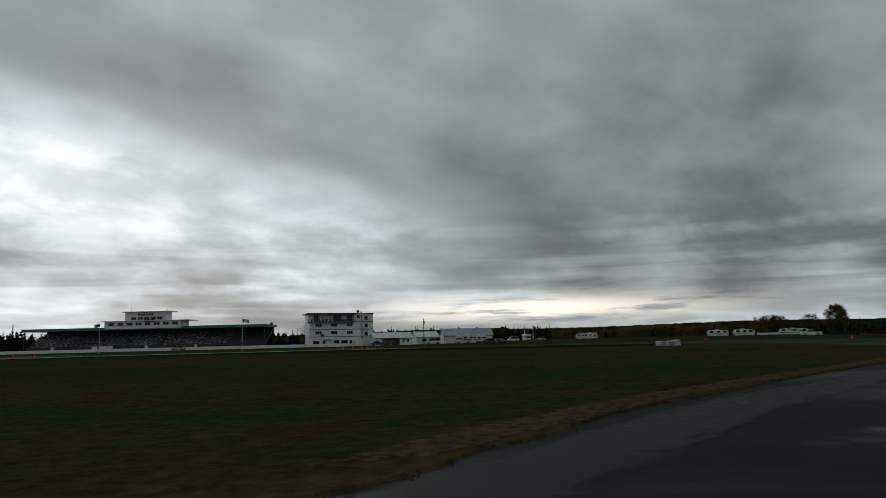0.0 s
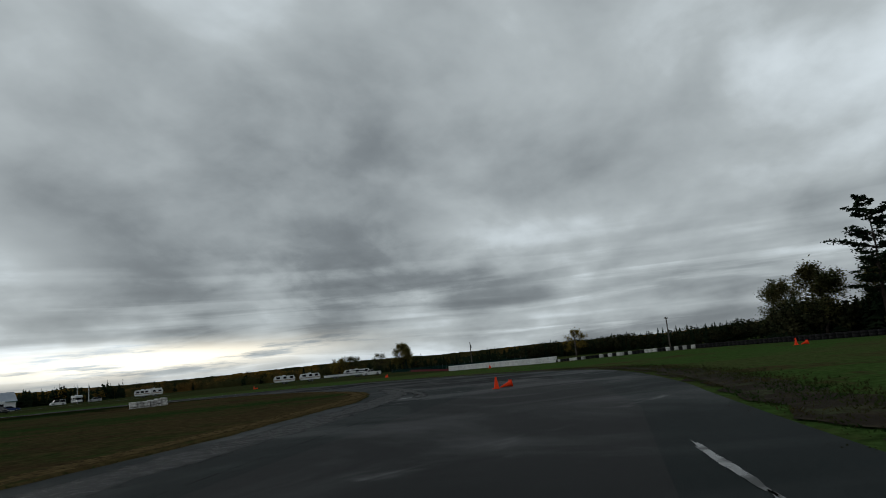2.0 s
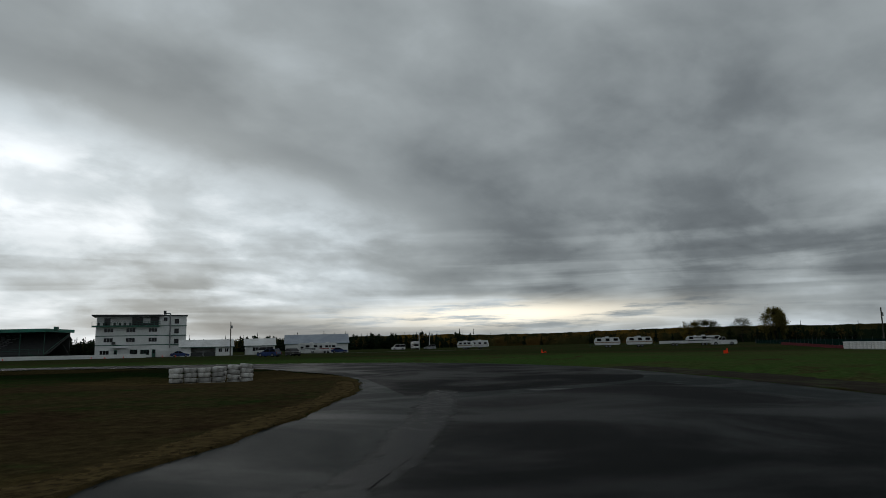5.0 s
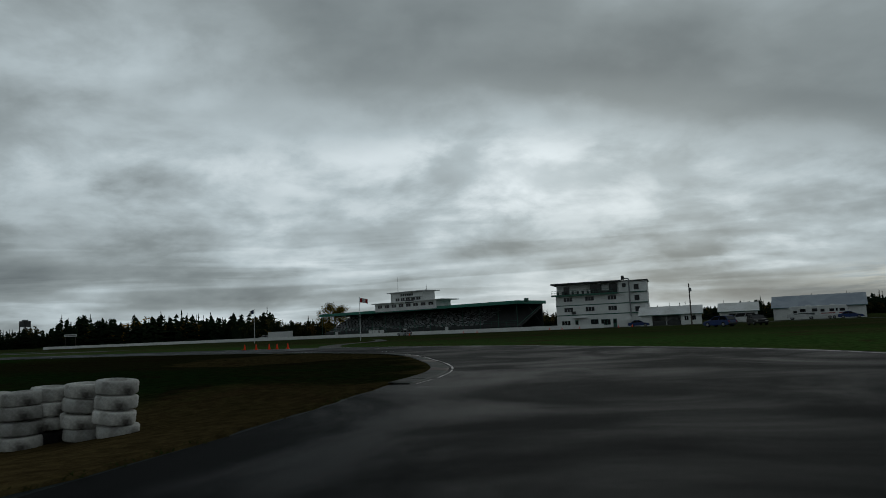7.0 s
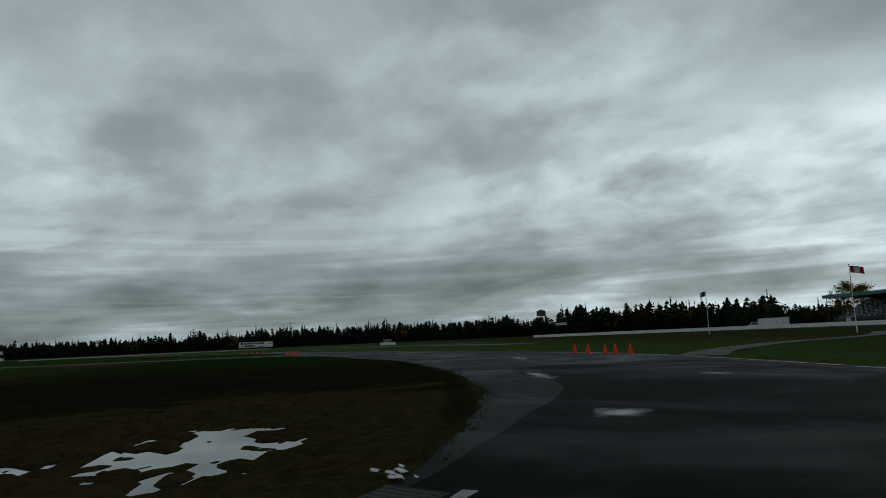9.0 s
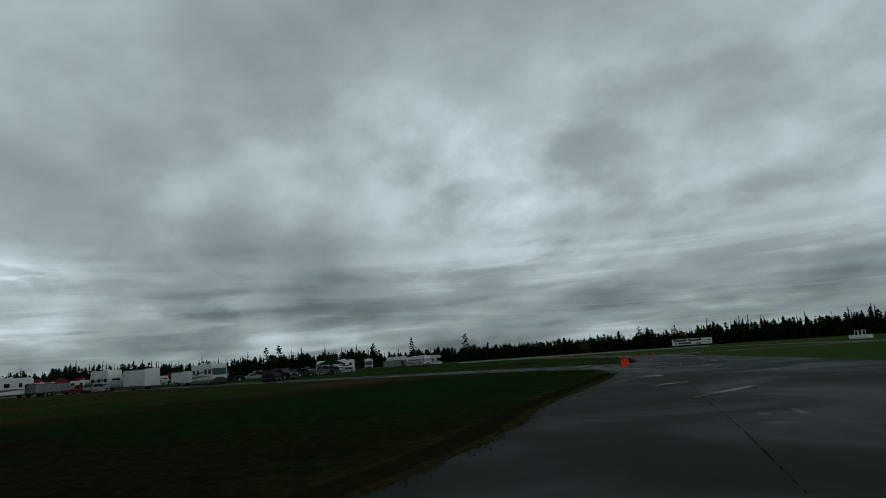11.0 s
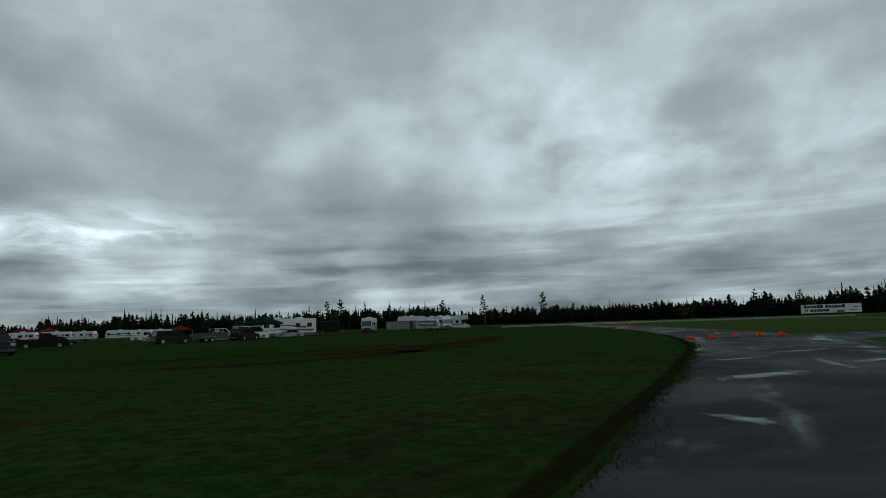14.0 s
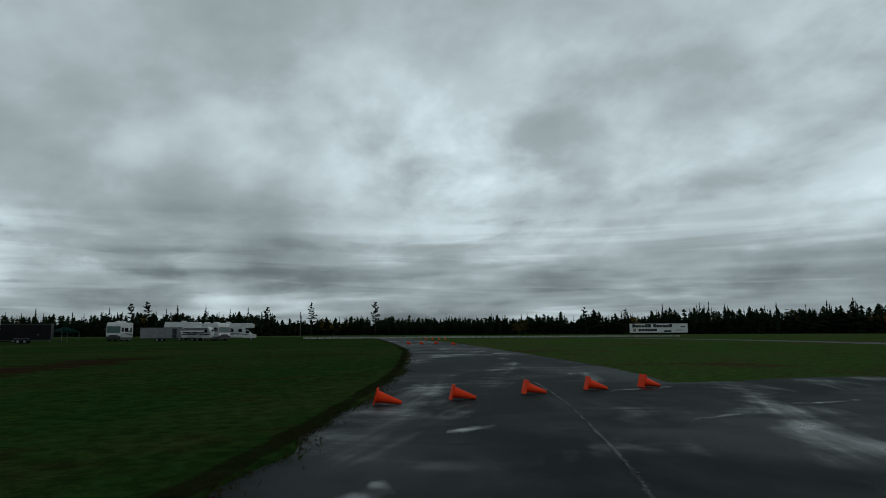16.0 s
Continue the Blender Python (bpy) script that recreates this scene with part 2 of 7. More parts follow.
def grass_material(name, a, b, c, lush, north=None):
    """Mown autumn grass: green, brown thatch and bare earth in patches of several sizes."""
    m = bpy.data.materials.new(name)
    m.use_nodes = True
    n = Nodes(m.node_tree)
    co = n.add("ShaderNodeTexCoord").outputs["Object"]
    sep = n.add("ShaderNodeSeparateXYZ")
    n.link(co, sep.inputs[0])
    band = n.vec(n.math("MULTIPLY", sep.outputs[0], 0.35), sep.outputs[1], 0.0)
    large = n.noise(band, 0.055, 4.0, 0.6, 0.6)
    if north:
        # other tones northward; the infield's are also darkened to stand in for dim exposure
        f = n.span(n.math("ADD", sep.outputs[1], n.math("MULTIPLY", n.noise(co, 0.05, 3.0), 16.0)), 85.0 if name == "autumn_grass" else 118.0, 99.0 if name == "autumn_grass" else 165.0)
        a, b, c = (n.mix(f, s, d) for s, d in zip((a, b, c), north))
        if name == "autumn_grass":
            # that painted dimming eases off to the west
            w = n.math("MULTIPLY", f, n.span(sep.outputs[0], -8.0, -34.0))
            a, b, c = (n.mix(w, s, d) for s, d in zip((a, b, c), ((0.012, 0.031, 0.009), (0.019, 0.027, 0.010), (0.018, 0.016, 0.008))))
    mid = n.noise(co, 0.7, 6.0, 0.65, 0.5)
    tuft = n.noise(co, 3.2, 9.0, 0.78, 0.3)
    blade = n.noise(co, 60.0, 2.0, 0.7)
    col = n.mix(n.span(n.math("ADD", n.math("MULTIPLY", large, 0.7), n.math("MULTIPLY", mid, 0.3)), 0.5 - lush, 0.62 - lush), b, a)
    col = n.mix(n.math("MULTIPLY", n.span(n.noise(co, 0.21, 7.0, 0.66, 0.9), 0.52, 0.64), 0.85), col, c)
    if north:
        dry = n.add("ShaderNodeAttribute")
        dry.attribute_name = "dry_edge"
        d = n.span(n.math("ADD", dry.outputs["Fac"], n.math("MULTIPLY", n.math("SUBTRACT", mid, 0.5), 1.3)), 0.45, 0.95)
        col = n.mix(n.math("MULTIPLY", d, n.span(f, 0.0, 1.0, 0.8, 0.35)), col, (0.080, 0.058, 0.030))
    col = n.mix(n.span(tuft, 0.3, 0.72), n.mix(1.0, col, (0.45, 0.45, 0.42), "MULTIPLY"), n.mix(1.0, col, (1.3, 1.3, 1.15), "MULTIPLY"))
    col = n.mix(n.math("MULTIPLY", n.span(blade, 0.4, 0.7), 0.5), col, n.mix(1.0, col, (1.7, 1.6, 1.2), "MULTIPLY"))
    p = n.add("ShaderNodeBsdfPrincipled")
    n.link(col, p.inputs["Base Color"])
    p.inputs["Roughness"].default_value = 0.85
    p.inputs["Specular IOR Level"].default_value = 0.0
    bm_ = n.add("ShaderNodeBump")
    bm_.inputs["Strength"].default_value, bm_.inputs["Distance"].default_value = 0.8, 0.05
    n.link(n.math("ADD", tuft, n.math("MULTIPLY", blade, 0.4)), bm_.inputs["Height"])
    n.link(bm_.outputs[0], p.inputs["Normal"])
    out = n.add("ShaderNodeOutputMaterial")
    n.link(p.outputs[0], out.inputs[0])
    return m


ASPHALT = asphalt_material("wet_asphalt", (0.0074, 0.0118, 0.0120), (0.0108, 0.0158, 0.0160), 0.60)
ASPHALT_NEW = asphalt_material("new_asphalt", (0.0066, 0.0074, 0.0078), (0.0090, 0.0100, 0.0104), 0.68, 0.010)
# newer bend patch; dim exposure of the road there is darkened into its colour
ASPHALT_BEND = asphalt_material("dimmed_bend_asphalt", (0.0050, 0.0056, 0.0060), (0.0072, 0.0080, 0.0084), 0.68, 0.0050)
# base colour raised above the road's to paint in a sheen
ASPHALT_MID = asphalt_material("resurfaced_asphalt", (0.0175, 0.0185, 0.0190), (0.0220, 0.0230, 0.0235), 0.60)
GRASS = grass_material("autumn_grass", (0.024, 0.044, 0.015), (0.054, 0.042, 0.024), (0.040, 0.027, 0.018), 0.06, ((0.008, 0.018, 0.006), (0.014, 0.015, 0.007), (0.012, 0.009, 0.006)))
GRASS_LUSH = grass_material("green_grass", (0.020, 0.048, 0.013), (0.034, 0.054, 0.018), (0.032, 0.034, 0.015), 0.08)
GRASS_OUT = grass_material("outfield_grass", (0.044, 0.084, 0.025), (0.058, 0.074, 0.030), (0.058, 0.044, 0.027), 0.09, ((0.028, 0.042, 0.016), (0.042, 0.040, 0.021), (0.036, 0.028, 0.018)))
MUD = material("wet_mud", [(0.026, 0.016, 0.010), (0.036, 0.024, 0.013), (0.024, 0.030, 0.011)], 0.9, 0.9, bump=0.02, grain=10, spec=0.0)
BLADES = material("grass_blades", [(0.022, 0.046, 0.011), (0.062, 0.050, 0.022)], 0.3, 0.8, island=0.3, spec=0.0, translucent=0.45)
VERGE = material("gravelly_verge_soil", [(0.044, 0.036, 0.022), (0.024, 0.018, 0.012), (0.046, 0.054, 0.022)], 1.6, 0.85, bump=0.05, grain=9, spec=0.02)
FILM = material("thin_water_film", [(0.016, 0.016, 0.016)], 2.0, 0.18, rough2=0.5, spec=0.22)
PATH = material("worn_gravel", [(0.14, 0.14, 0.13), (0.08, 0.08, 0.07)], 0.8, 0.85, bump=0.01, grain=20, spec=0.05)
WATER = material("puddle_water", [(0.012, 0.012, 0.012)], 1.0, 0.03, spec=0.16)
WHITE_PAINT = material("white_wall_paint", [(0.82, 0.83, 0.82), (0.72, 0.73, 0.72)], 0.4, 0.55, bump=0.002, grain=30)
WHITE_METAL = material("white_sheet_metal", [(0.72, 0.73, 0.73), (0.64, 0.65, 0.66)], 0.5, 0.32, spec=0.5)
WHITE_TYRE = material("white_painted_rubber", [(0.86, 0.86, 0.84), (0.66, 0.64, 0.60), (0.06, 0.05, 0.04)], 2.6, 0.7, bump=0.008, grain=8, per_object=0.5)
RUBBER = material("black_rubber", [(0.009, 0.009, 0.010), (0.017, 0.016, 0.016)], 3.0, 0.8, spec=0.1)
GREEN_ROOF = material("green_metal_roof", [(0.018, 0.20, 0.14), (0.014, 0.15, 0.105)], 0.3, 0.45)
GREEN_TRIM = material("green_trim_paint", [(0.02, 0.11, 0.075)], 1.0, 0.5)
DARK_ROOF = material("dark_roof_edge", [(0.02, 0.024, 0.026)], 1.0, 0.6)
GREY_ROOF = material("grey_metal_roof", [(0.40, 0.44, 0.50), (0.32, 0.36, 0.42)], 0.3, 0.6, spec=0.2)
PALE_ROOF = material("pale_metal_roof", [(0.80, 0.81, 0.81), (0.66, 0.67, 0.66)], 0.3, 0.55)
GLASS = material("dark_window_glass", [(0.010, 0.011, 0.013)], 1.0, 0.08, spec=0.3)
TINTED_GLASS = material("green_tinted_glass", [(0.016, 0.075, 0.066)], 1.0, 0.08, spec=0.4)
STEEL = material("galvanised_steel", [(0.30, 0.31, 0.32), (0.20, 0.21, 0.22)], 2.0, 0.5, metal=0.6)
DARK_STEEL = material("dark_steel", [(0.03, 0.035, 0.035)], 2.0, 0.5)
CONCRETE = material("weathered_concrete", [(0.42, 0.42, 0.40), (0.30, 0.30, 0.28), (0.20, 0.19, 0.17)], 0.5, 0.75, bump=0.004, grain=25)
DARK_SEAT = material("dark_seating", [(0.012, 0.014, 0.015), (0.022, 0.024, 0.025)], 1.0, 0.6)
PALE_SEAT = material("pale_seat_plastic", [(0.24, 0.25, 0.26)], 1.0, 0.6, island=0.55)
WOOD_POLE = material("weathered_wood", [(0.10, 0.08, 0.06), (0.06, 0.05, 0.04)], 1.5, 0.8)
ORANGE = material("orange_cone_plastic", [(1.0, 0.070, 0.016), (0.96, 0.058, 0.012)], 3.0, 0.6, spec=0.08, per_object=0.08)
BARK = material("bark", [(0.045, 0.036, 0.028), (0.025, 0.02, 0.016)], 2.0, 0.9, spec=0.05)
DARK_LEAF = material("dark_brush_leaves", [(0.022, 0.028, 0.014), (0.040, 0.038, 0.018)], 0.4, 0.8, island=0.5, spec=0.0)
OLIVE_LEAF = material("olive_autumn_leaves", [(0.26, 0.21, 0.065), (0.17, 0.155, 0.05)], 0.4, 0.8, island=0.5, spec=0.0, translucent=0.5)
NEEDLES = material("conifer_needles", [(0.012, 0.022, 0.012), (0.020, 0.030, 0.015)], 0.15, 0.8, island=0.4, spec=0.0)
AUTUMN = material("autumn_leaves", [(0.17, 0.105, 0.034), (0.055, 0.056, 0.022), (0.30, 0.17, 0.030)], 0.035, 0.8, island=0.5, spec=0.0, translucent=0.45)
GREEN_LEAF = material("late_green_leaves", [(0.060, 0.072, 0.030), (0.12, 0.105, 0.042)], 0.4, 0.8, island=0.5, spec=0.0, translucent=0.45)
YELLOW_LEAF = material("yellow_leaves", [(0.26, 0.18, 0.030), (0.15, 0.12, 0.030)], 0.4, 0.8, island=0.4, spec=0.0, translucent=0.45)
KERB_GREEN = material("worn_green_kerb_paint", [(0.040, 0.205, 0.155), (0.10, 0.17, 0.15), (0.016, 0.020, 0.018)], 2.4, 0.7, rough2=0.45, bump=0.02, grain=12, spec=0.05)
KERB_PALE = material("worn_white_kerb_paint", [(0.21, 0.185, 0.17), (0.12, 0.09, 0.078), (0.025, 0.020, 0.018)], 2.2, 0.7, rough2=0.45, bump=0.02, grain=12, spec=0.05)
KERB_WORN = material("bare_kerb_concrete", [(0.013, 0.026, 0.021), (0.024, 0.026, 0.024), (0.010, 0.010, 0.009)], 1.6, 0.55, bump=0.006, grain=12, spec=0.05)
KERB_RED = material("worn_red_kerb_paint", [(0.070, 0.045, 0.04), (0.085, 0.07, 0.06), (0.035, 0.024, 0.02)], 1.0, 0.55, bump=0.006, grain=12, spec=0.06)
RED_BANNER = material("red_plastic_fence", [(0.58, 0.095, 0.06), (0.40, 0.06, 0.04)], 0.8, 0.7, spec=0.1)
BARREL_WHITE = material("white_barrel_paint", [(0.84, 0.84, 0.83), (0.70, 0.69, 0.67)], 1.2, 0.6, per_object=0.15)
DARK_MESH = material("dark_green_mesh", [(0.007, 0.024, 0.020), (0.005, 0.016, 0.014)], 0.8, 0.9, spec=0.0)
DARK_RED = material("dark_red_plastic", [(0.11, 0.014, 0.018), (0.07, 0.010, 0.014)], 0.8, 0.8, spec=0.05)
PAINT_LINE = material("worn_white_line", [(0.40, 0.40, 0.39), (0.12, 0.12, 0.12)], 1.4, 0.6, spec=0.1)
CRACK = material("sealed_crack", [(0.010, 0.010, 0.010), (0.016, 0.016, 0.016)], 2.0, 0.6, spec=0.0)
PALE_CRACK = material("sandy_crack", [(0.20, 0.20, 0.195), (0.07, 0.07, 0.068)], 2.2, 0.6, spec=0.05)


# ---- building helpers ----
from mathutils.geometry import delaunay_2d_cdt, tessellate_polygon


def mesh_object(name, verts, faces, mat, parent=None, smooth=False):
    me = bpy.data.meshes.new(name)
    me.from_pydata(verts, [], faces)
    me.materials.append(mat)
    if smooth:
        me.shade_smooth()
    ob = new(name, me)
    if parent is not None:
        ob.parent = parent
    return ob


def part(name, bm, mat, parent=None, label="", smooth=False):
    me = bpy.data.meshes.new(name)
    bm.normal_update()
    bm.to_mesh(me)
    bm.free()
    me.materials.append(mat)
    if smooth:
        me.shade_smooth()
    ob = new(name, me)
    if parent is not None:
        ob.parent = parent
    return tagged(ob, label)


def thing(name, x, y, z, rz, label, category, group="", kind=""):
    ob = new(name)
    ob.matrix_basis = pose(x, y, z, 0, 0, rz)
    ob.empty_display_size = 0.2
    return tagged(ob, label, category, group, kind)


def box(bm, x0, x1, y0, y1, z0, z1, bevel=0.0, m=None):
    r = bmesh.ops.create_cube(bm, size=1.0)
    vs = r["verts"]
    bmesh.ops.scale(bm, vec=(x1 - x0, y1 - y0, z1 - z0), verts=vs)
    bmesh.ops.translate(bm, vec=((x0 + x1) / 2, (y0 + y1) / 2, (z0 + z1) / 2), verts=vs)
    if bevel:
        es = list({e for v in vs for e in v.link_edges})
        r = bmesh.ops.bevel(bm, geom=es, offset=bevel, segments=2, affect="EDGES", profile=0.6)
        vs = list({v for f in r["faces"] for v in f.verts})
    if m is not None:
        bmesh.ops.transform(bm, matrix=m, verts=vs)
    return bm


def boxed(*a, **k):
    return box(bmesh.new(), *a, **k)


def tube(bm, p0, p1, r0, r1=None, n=10):
    r1 = r0 if r1 is None else r1
    p0, p1 = Vector(p0), Vector(p1)
    q = (p1 - p0).to_track_quat("Z", "Y").to_matrix()
    ring = [q @ Vector((math.cos(2 * math.pi * i / n), math.sin(2 * math.pi * i / n), 0)) for i in range(n)]
    a = [bm.verts.new(p0 + v * r0) for v in ring]
    b = [bm.verts.new(p1 + v * r1) for v in ring]
    for i in range(n):
        j = (i + 1) % n
        bm.faces.new((a[i], a[j], b[j], b[i]))
    bm.faces.new(a[::-1])
    bm.faces.new(b)
    return bm


def tubed(*a, **k):
    return tube(bmesh.new(), *a, **k)


def prism(bm, outline, y0, y1, bevel=0.0):
    """A side outline in x, z pushed from y0 to y1."""
    a = [bm.verts.new((x, y0, z)) for x, z in outline]
    b = [bm.verts.new((x, y1, z)) for x, z in outline]
    k = len(outline)
    fs = [bm.faces.new(a), bm.faces.new(b[::-1])] + [bm.faces.new((a[i], b[i], b[(i + 1) % k], a[(i + 1) % k])) for i in range(k)]
    bmesh.ops.recalc_face_normals(bm, faces=fs)
    if bevel:
        es = list({e for f in fs for e in f.edges})
        bmesh.ops.bevel(bm, geom=es, offset=bevel, segments=2, affect="EDGES", profile=0.6)
    return bm


def smooth_line(pts, step):
    """A Catmull-Rom line through pts, in steps of about step metres."""
    out = []
    P = [Vector(p) for p in pts]
    for i in range(len(P) - 1):
        a, b, c, d = P[max(i - 1, 0)], P[i], P[i + 1], P[min(i + 2, len(P) - 1)]
        k = max(1, int((c - b).length / step))
        for j in range(k):
            t = j / k
            out.append(0.5 * ((2 * b) + (c - a) * t + (2 * a - 5 * b + 4 * c - d) * t * t + (3 * b - a - 3 * c + d) * t ** 3))
    out.append(P[-1])
    return out


def ragged(line, amount, scale=0.6):
    return [Vector((p.x + amount * (noise.noise((p.x * scale, p.y * scale, 1.5)) + 0.6 * noise.noise((p.x * 3.1, p.y * 3.1, 4.5))), p.y + amount * (noise.noise((p.x * scale, p.y * scale, 7.5)) + 0.6 * noise.noise((p.x * 3.1, p.y * 3.1, 9.5))))) for p in line]


def sheet(name, outline, z, mat, label, category, skirt=0.0, kind="structure", hole=None, relief=None):
    """A flat area inside an outline (less a hole), with a sloping edge of the height skirt; relief gives inner heights."""
    top = [Vector((p[0], p[1], z)) for p in outline]
    k = len(top)
    if relief:
        xs, ys = [p.x for p in top], [p.y for p in top]
        inner = [Vector((x, y)) for x in np.arange(min(xs) + 1, max(xs), 3.0) for y in np.arange(min(ys) + 1, max(ys), 3.0)]
        for u, v, a, b in POOLS:
            inner += [Vector((x, y)) for x in np.arange(u - 1.6 * a, u + 1.6 * a, 0.21) for y in np.arange(v - 1.6 * b, min(v + 1.6 * b, 105.2), 0.17)]
        flat = [Vector((p.x, p.y)) for p in top]
        vs, _, fs, *_ = delaunay_2d_cdt(flat + inner, [], [list(range(k))], 1, 1e-4)
        verts = [(v.x, v.y, z + relief(v.x, v.y)) for v in vs]
        faces = [tuple(f) for f in fs]
    else:
        polys = [top] + ([[Vector((p[0], p[1], z)) for p in hole]] if hole else [])
        verts = [tuple(v) for q in polys for v in q]
        faces = [tuple(t) for t in tessellate_polygon(polys)]
    if skirt:
        base = len(verts)
        for i, p in enumerate(top):
            d = top[(i + 1) % k] - top[i - 1]
            verts.append((p.x, p.y, z))
            verts.append((p.x + d.y / max(d.length, 1e-6) * skirt * 1.6, p.y - d.x / max(d.length, 1e-6) * skirt * 1.6, z - skirt))
        faces += [(base + 2 * i, base + 2 * ((i + 1) % k), base + 2 * ((i + 1) % k) + 1, base + 2 * i + 1) for i in range(k)]
    ob = mesh_object(name, verts, faces, mat)
    bm = bmesh.new()
    bm.from_mesh(ob.data)
    bmesh.ops.remove_doubles(bm, verts=bm.verts, dist=1e-4)
    for f in bm.faces:
        if f.normal.z < 0:
            f.normal_flip()
    bm.to_mesh(ob.data)
    bm.free()
    if relief:
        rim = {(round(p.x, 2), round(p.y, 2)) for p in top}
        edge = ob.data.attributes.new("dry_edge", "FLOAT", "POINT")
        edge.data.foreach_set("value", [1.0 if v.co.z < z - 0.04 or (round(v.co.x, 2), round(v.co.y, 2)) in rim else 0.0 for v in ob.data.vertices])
    return tagged(ob, label, category, kind=kind)


def ribbon(name, pts, w0, w1, z, mat, parent=None, jitter=0.0, gaps=-9.0):
    """A narrow strip on the ground along pts, w0 to w1 wide."""
    line = smooth_line(pts, 0.35 if jitter < 1 else 0.12)
    verts, faces = [], []
    for i, p in enumerate(line):
        d = (line[min(i + 1, len(line) - 1)] - line[max(i - 1, 0)]).normalized()
        f = i / max(1, len(line) - 1)
        w = (w0 + (w1 - w0) * f) * (1 + jitter * noise.noise((p.x * 1.7, p.y * 1.7, 2.0)))
        o = jitter * 0.35 * (w0 + w1) * noise.noise((p.x * 0.8, p.y * 0.8, 6.0))
        c = Vector((p.x - d.y * o, p.y + d.x * o))
        verts += [(c.x - d.y * w / 2, c.y + d.x * w / 2, z), (c.x + d.y * w / 2, c.y - d.x * w / 2, z)]
        if i and noise.noise((p.x * 2.3, p.y * 2.3, 8.0)) > gaps:
            faces.append((2 * i - 2, 2 * i - 1, 2 * i + 1, 2 * i))
    return mesh_object(name, verts, faces, mat, parent)


# ---- ground and roads ----
DIPS = [(103, 146, -0.5, 22), (99, 106, -0.4, 14), (-50, 166, -0.25, 18)]


POOLS = [(11.9, 98.2, 1.9, 1.5), (11.0, 102.2, 3.2, 1.4)]      # wet hollows near the south kerb: centre, half length, half width
POOL_Z = -0.24


def hollow(x, y):
    """Shallow hollows in the infield: round the tyre stacks, and two uneven wet ones."""
    z = -0.58 * math.exp(-((x - 27.2) ** 2 + (y - 83.0) ** 2) / 16.0)
    for u, v, a, b in POOLS:
        d = ((x - u) / a) ** 2 + ((y - v) / b) ** 2
        if d < 9:
            z -= 0.36 * math.exp(-d / 2.2)
            z += math.exp(-d / 3.0) * (0.13 * noise.noise((x * 0.9, y * 2.4, 3.3)) + 0.13 * noise.noise((x * 2.2, y * 4.2, 7.3)))
    return z


def ground_z(x, y):
    if abs(x - 20) < 30 and abs(y - 82) < 30:
        return -0.8
    return sum(a * math.exp(-((x - u) ** 2 + (y - v) ** 2) / (2 * r * r)) for u, v, a, r in DIPS) if x > 65 or y > 135 else 0.0


def build_ground():
    ax = [-4500, -2500, -1500, -1000] + list(range(-700, 701, 12)) + [1000, 1500, 2500, 4500]
    k = len(ax)
    verts = [(x, y + 100, ground_z(x, y + 100)) for y in ax for x in ax]
    faces = [(j * k + i, j * k + i + 1, (j + 1) * k + i + 1, (j + 1) * k + i) for j in range(k - 1) for i in range(k - 1)]
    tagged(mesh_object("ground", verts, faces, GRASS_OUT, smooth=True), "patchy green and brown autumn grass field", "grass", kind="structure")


build_ground()

INFIELD = [(-26, -20), (-12, -6), (-4, 2.5), (-0.9, 5.9), (1.2, 8.7), (3.6, 11.9), (6.2, 14.6), (9.5, 18.2), (12.9, 21.7), (17, 25.8), (20.4, 29), (24, 33.4), (27.2, 37), (30.2, 41.3), (32.7, 46.2), (34.4, 51), (35.6, 57), (36.3, 63), (36.6, 69), (35.9, 76), (34, 82), (31.6, 86.9), (29.9, 90.1), (28.5, 92.9), (26.2, 96.0), (22.8, 99.2), (19.5, 102.0), (16.0, 104.3), (8, 106.8), (0, 107.6), (-9, 107.5), (-19, 106.8), (-27, 104.9), (-37, 103.0), (-44, 101.6), (-46.6, 100.8), (-48.3, 100.1), (-50.0, 99.35), (-52.9, 98.35), (-55.4, 97.05), (-57.3, 94.7), (-58.3, 93.4), (-59.4, 91.4), (-61.0, 87.5), (-63.7, 81), (-66.4, 72.5), (-69.2, 62), (-72, 44), (-74, 26), (-72, 0), (-60, -18)]
infield_line = ragged(smooth_line(INFIELD + INFIELD[:1], 0.5)[:-1], 0.16)
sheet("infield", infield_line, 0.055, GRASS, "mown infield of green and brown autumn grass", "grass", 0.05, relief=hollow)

PADDOCK = [(-69.9, 95.6), (-73, 94.9), (-80, 93.0), (-86.5, 91.2), (-92, 89.5), (-96, 88.3), (-99.1, 87.3), (-102.7, 85.95), (-106, 84.65), (-111, 82.4), (-118, 79.1), (-126, 74.8), (-140, 67.0), (-152, 59.6), (-185, 38.5), (-235, 5.5), (-300, -40), (-300, -140), (-100, -140), (-88, 10), (-84.5, 40), (-82.2, 51), (-80, 63), (-77, 76), (-74.2, 84.5), (-71.6, 90.5)]
sheet("paddock_grass", ragged(smooth_line(PADDOCK + PADDOCK[:1], 0.5)[:-1], 0.2), 0.055, GRASS_LUSH, "green paddock grass with muddy brown stretches", "grass", 0.05)

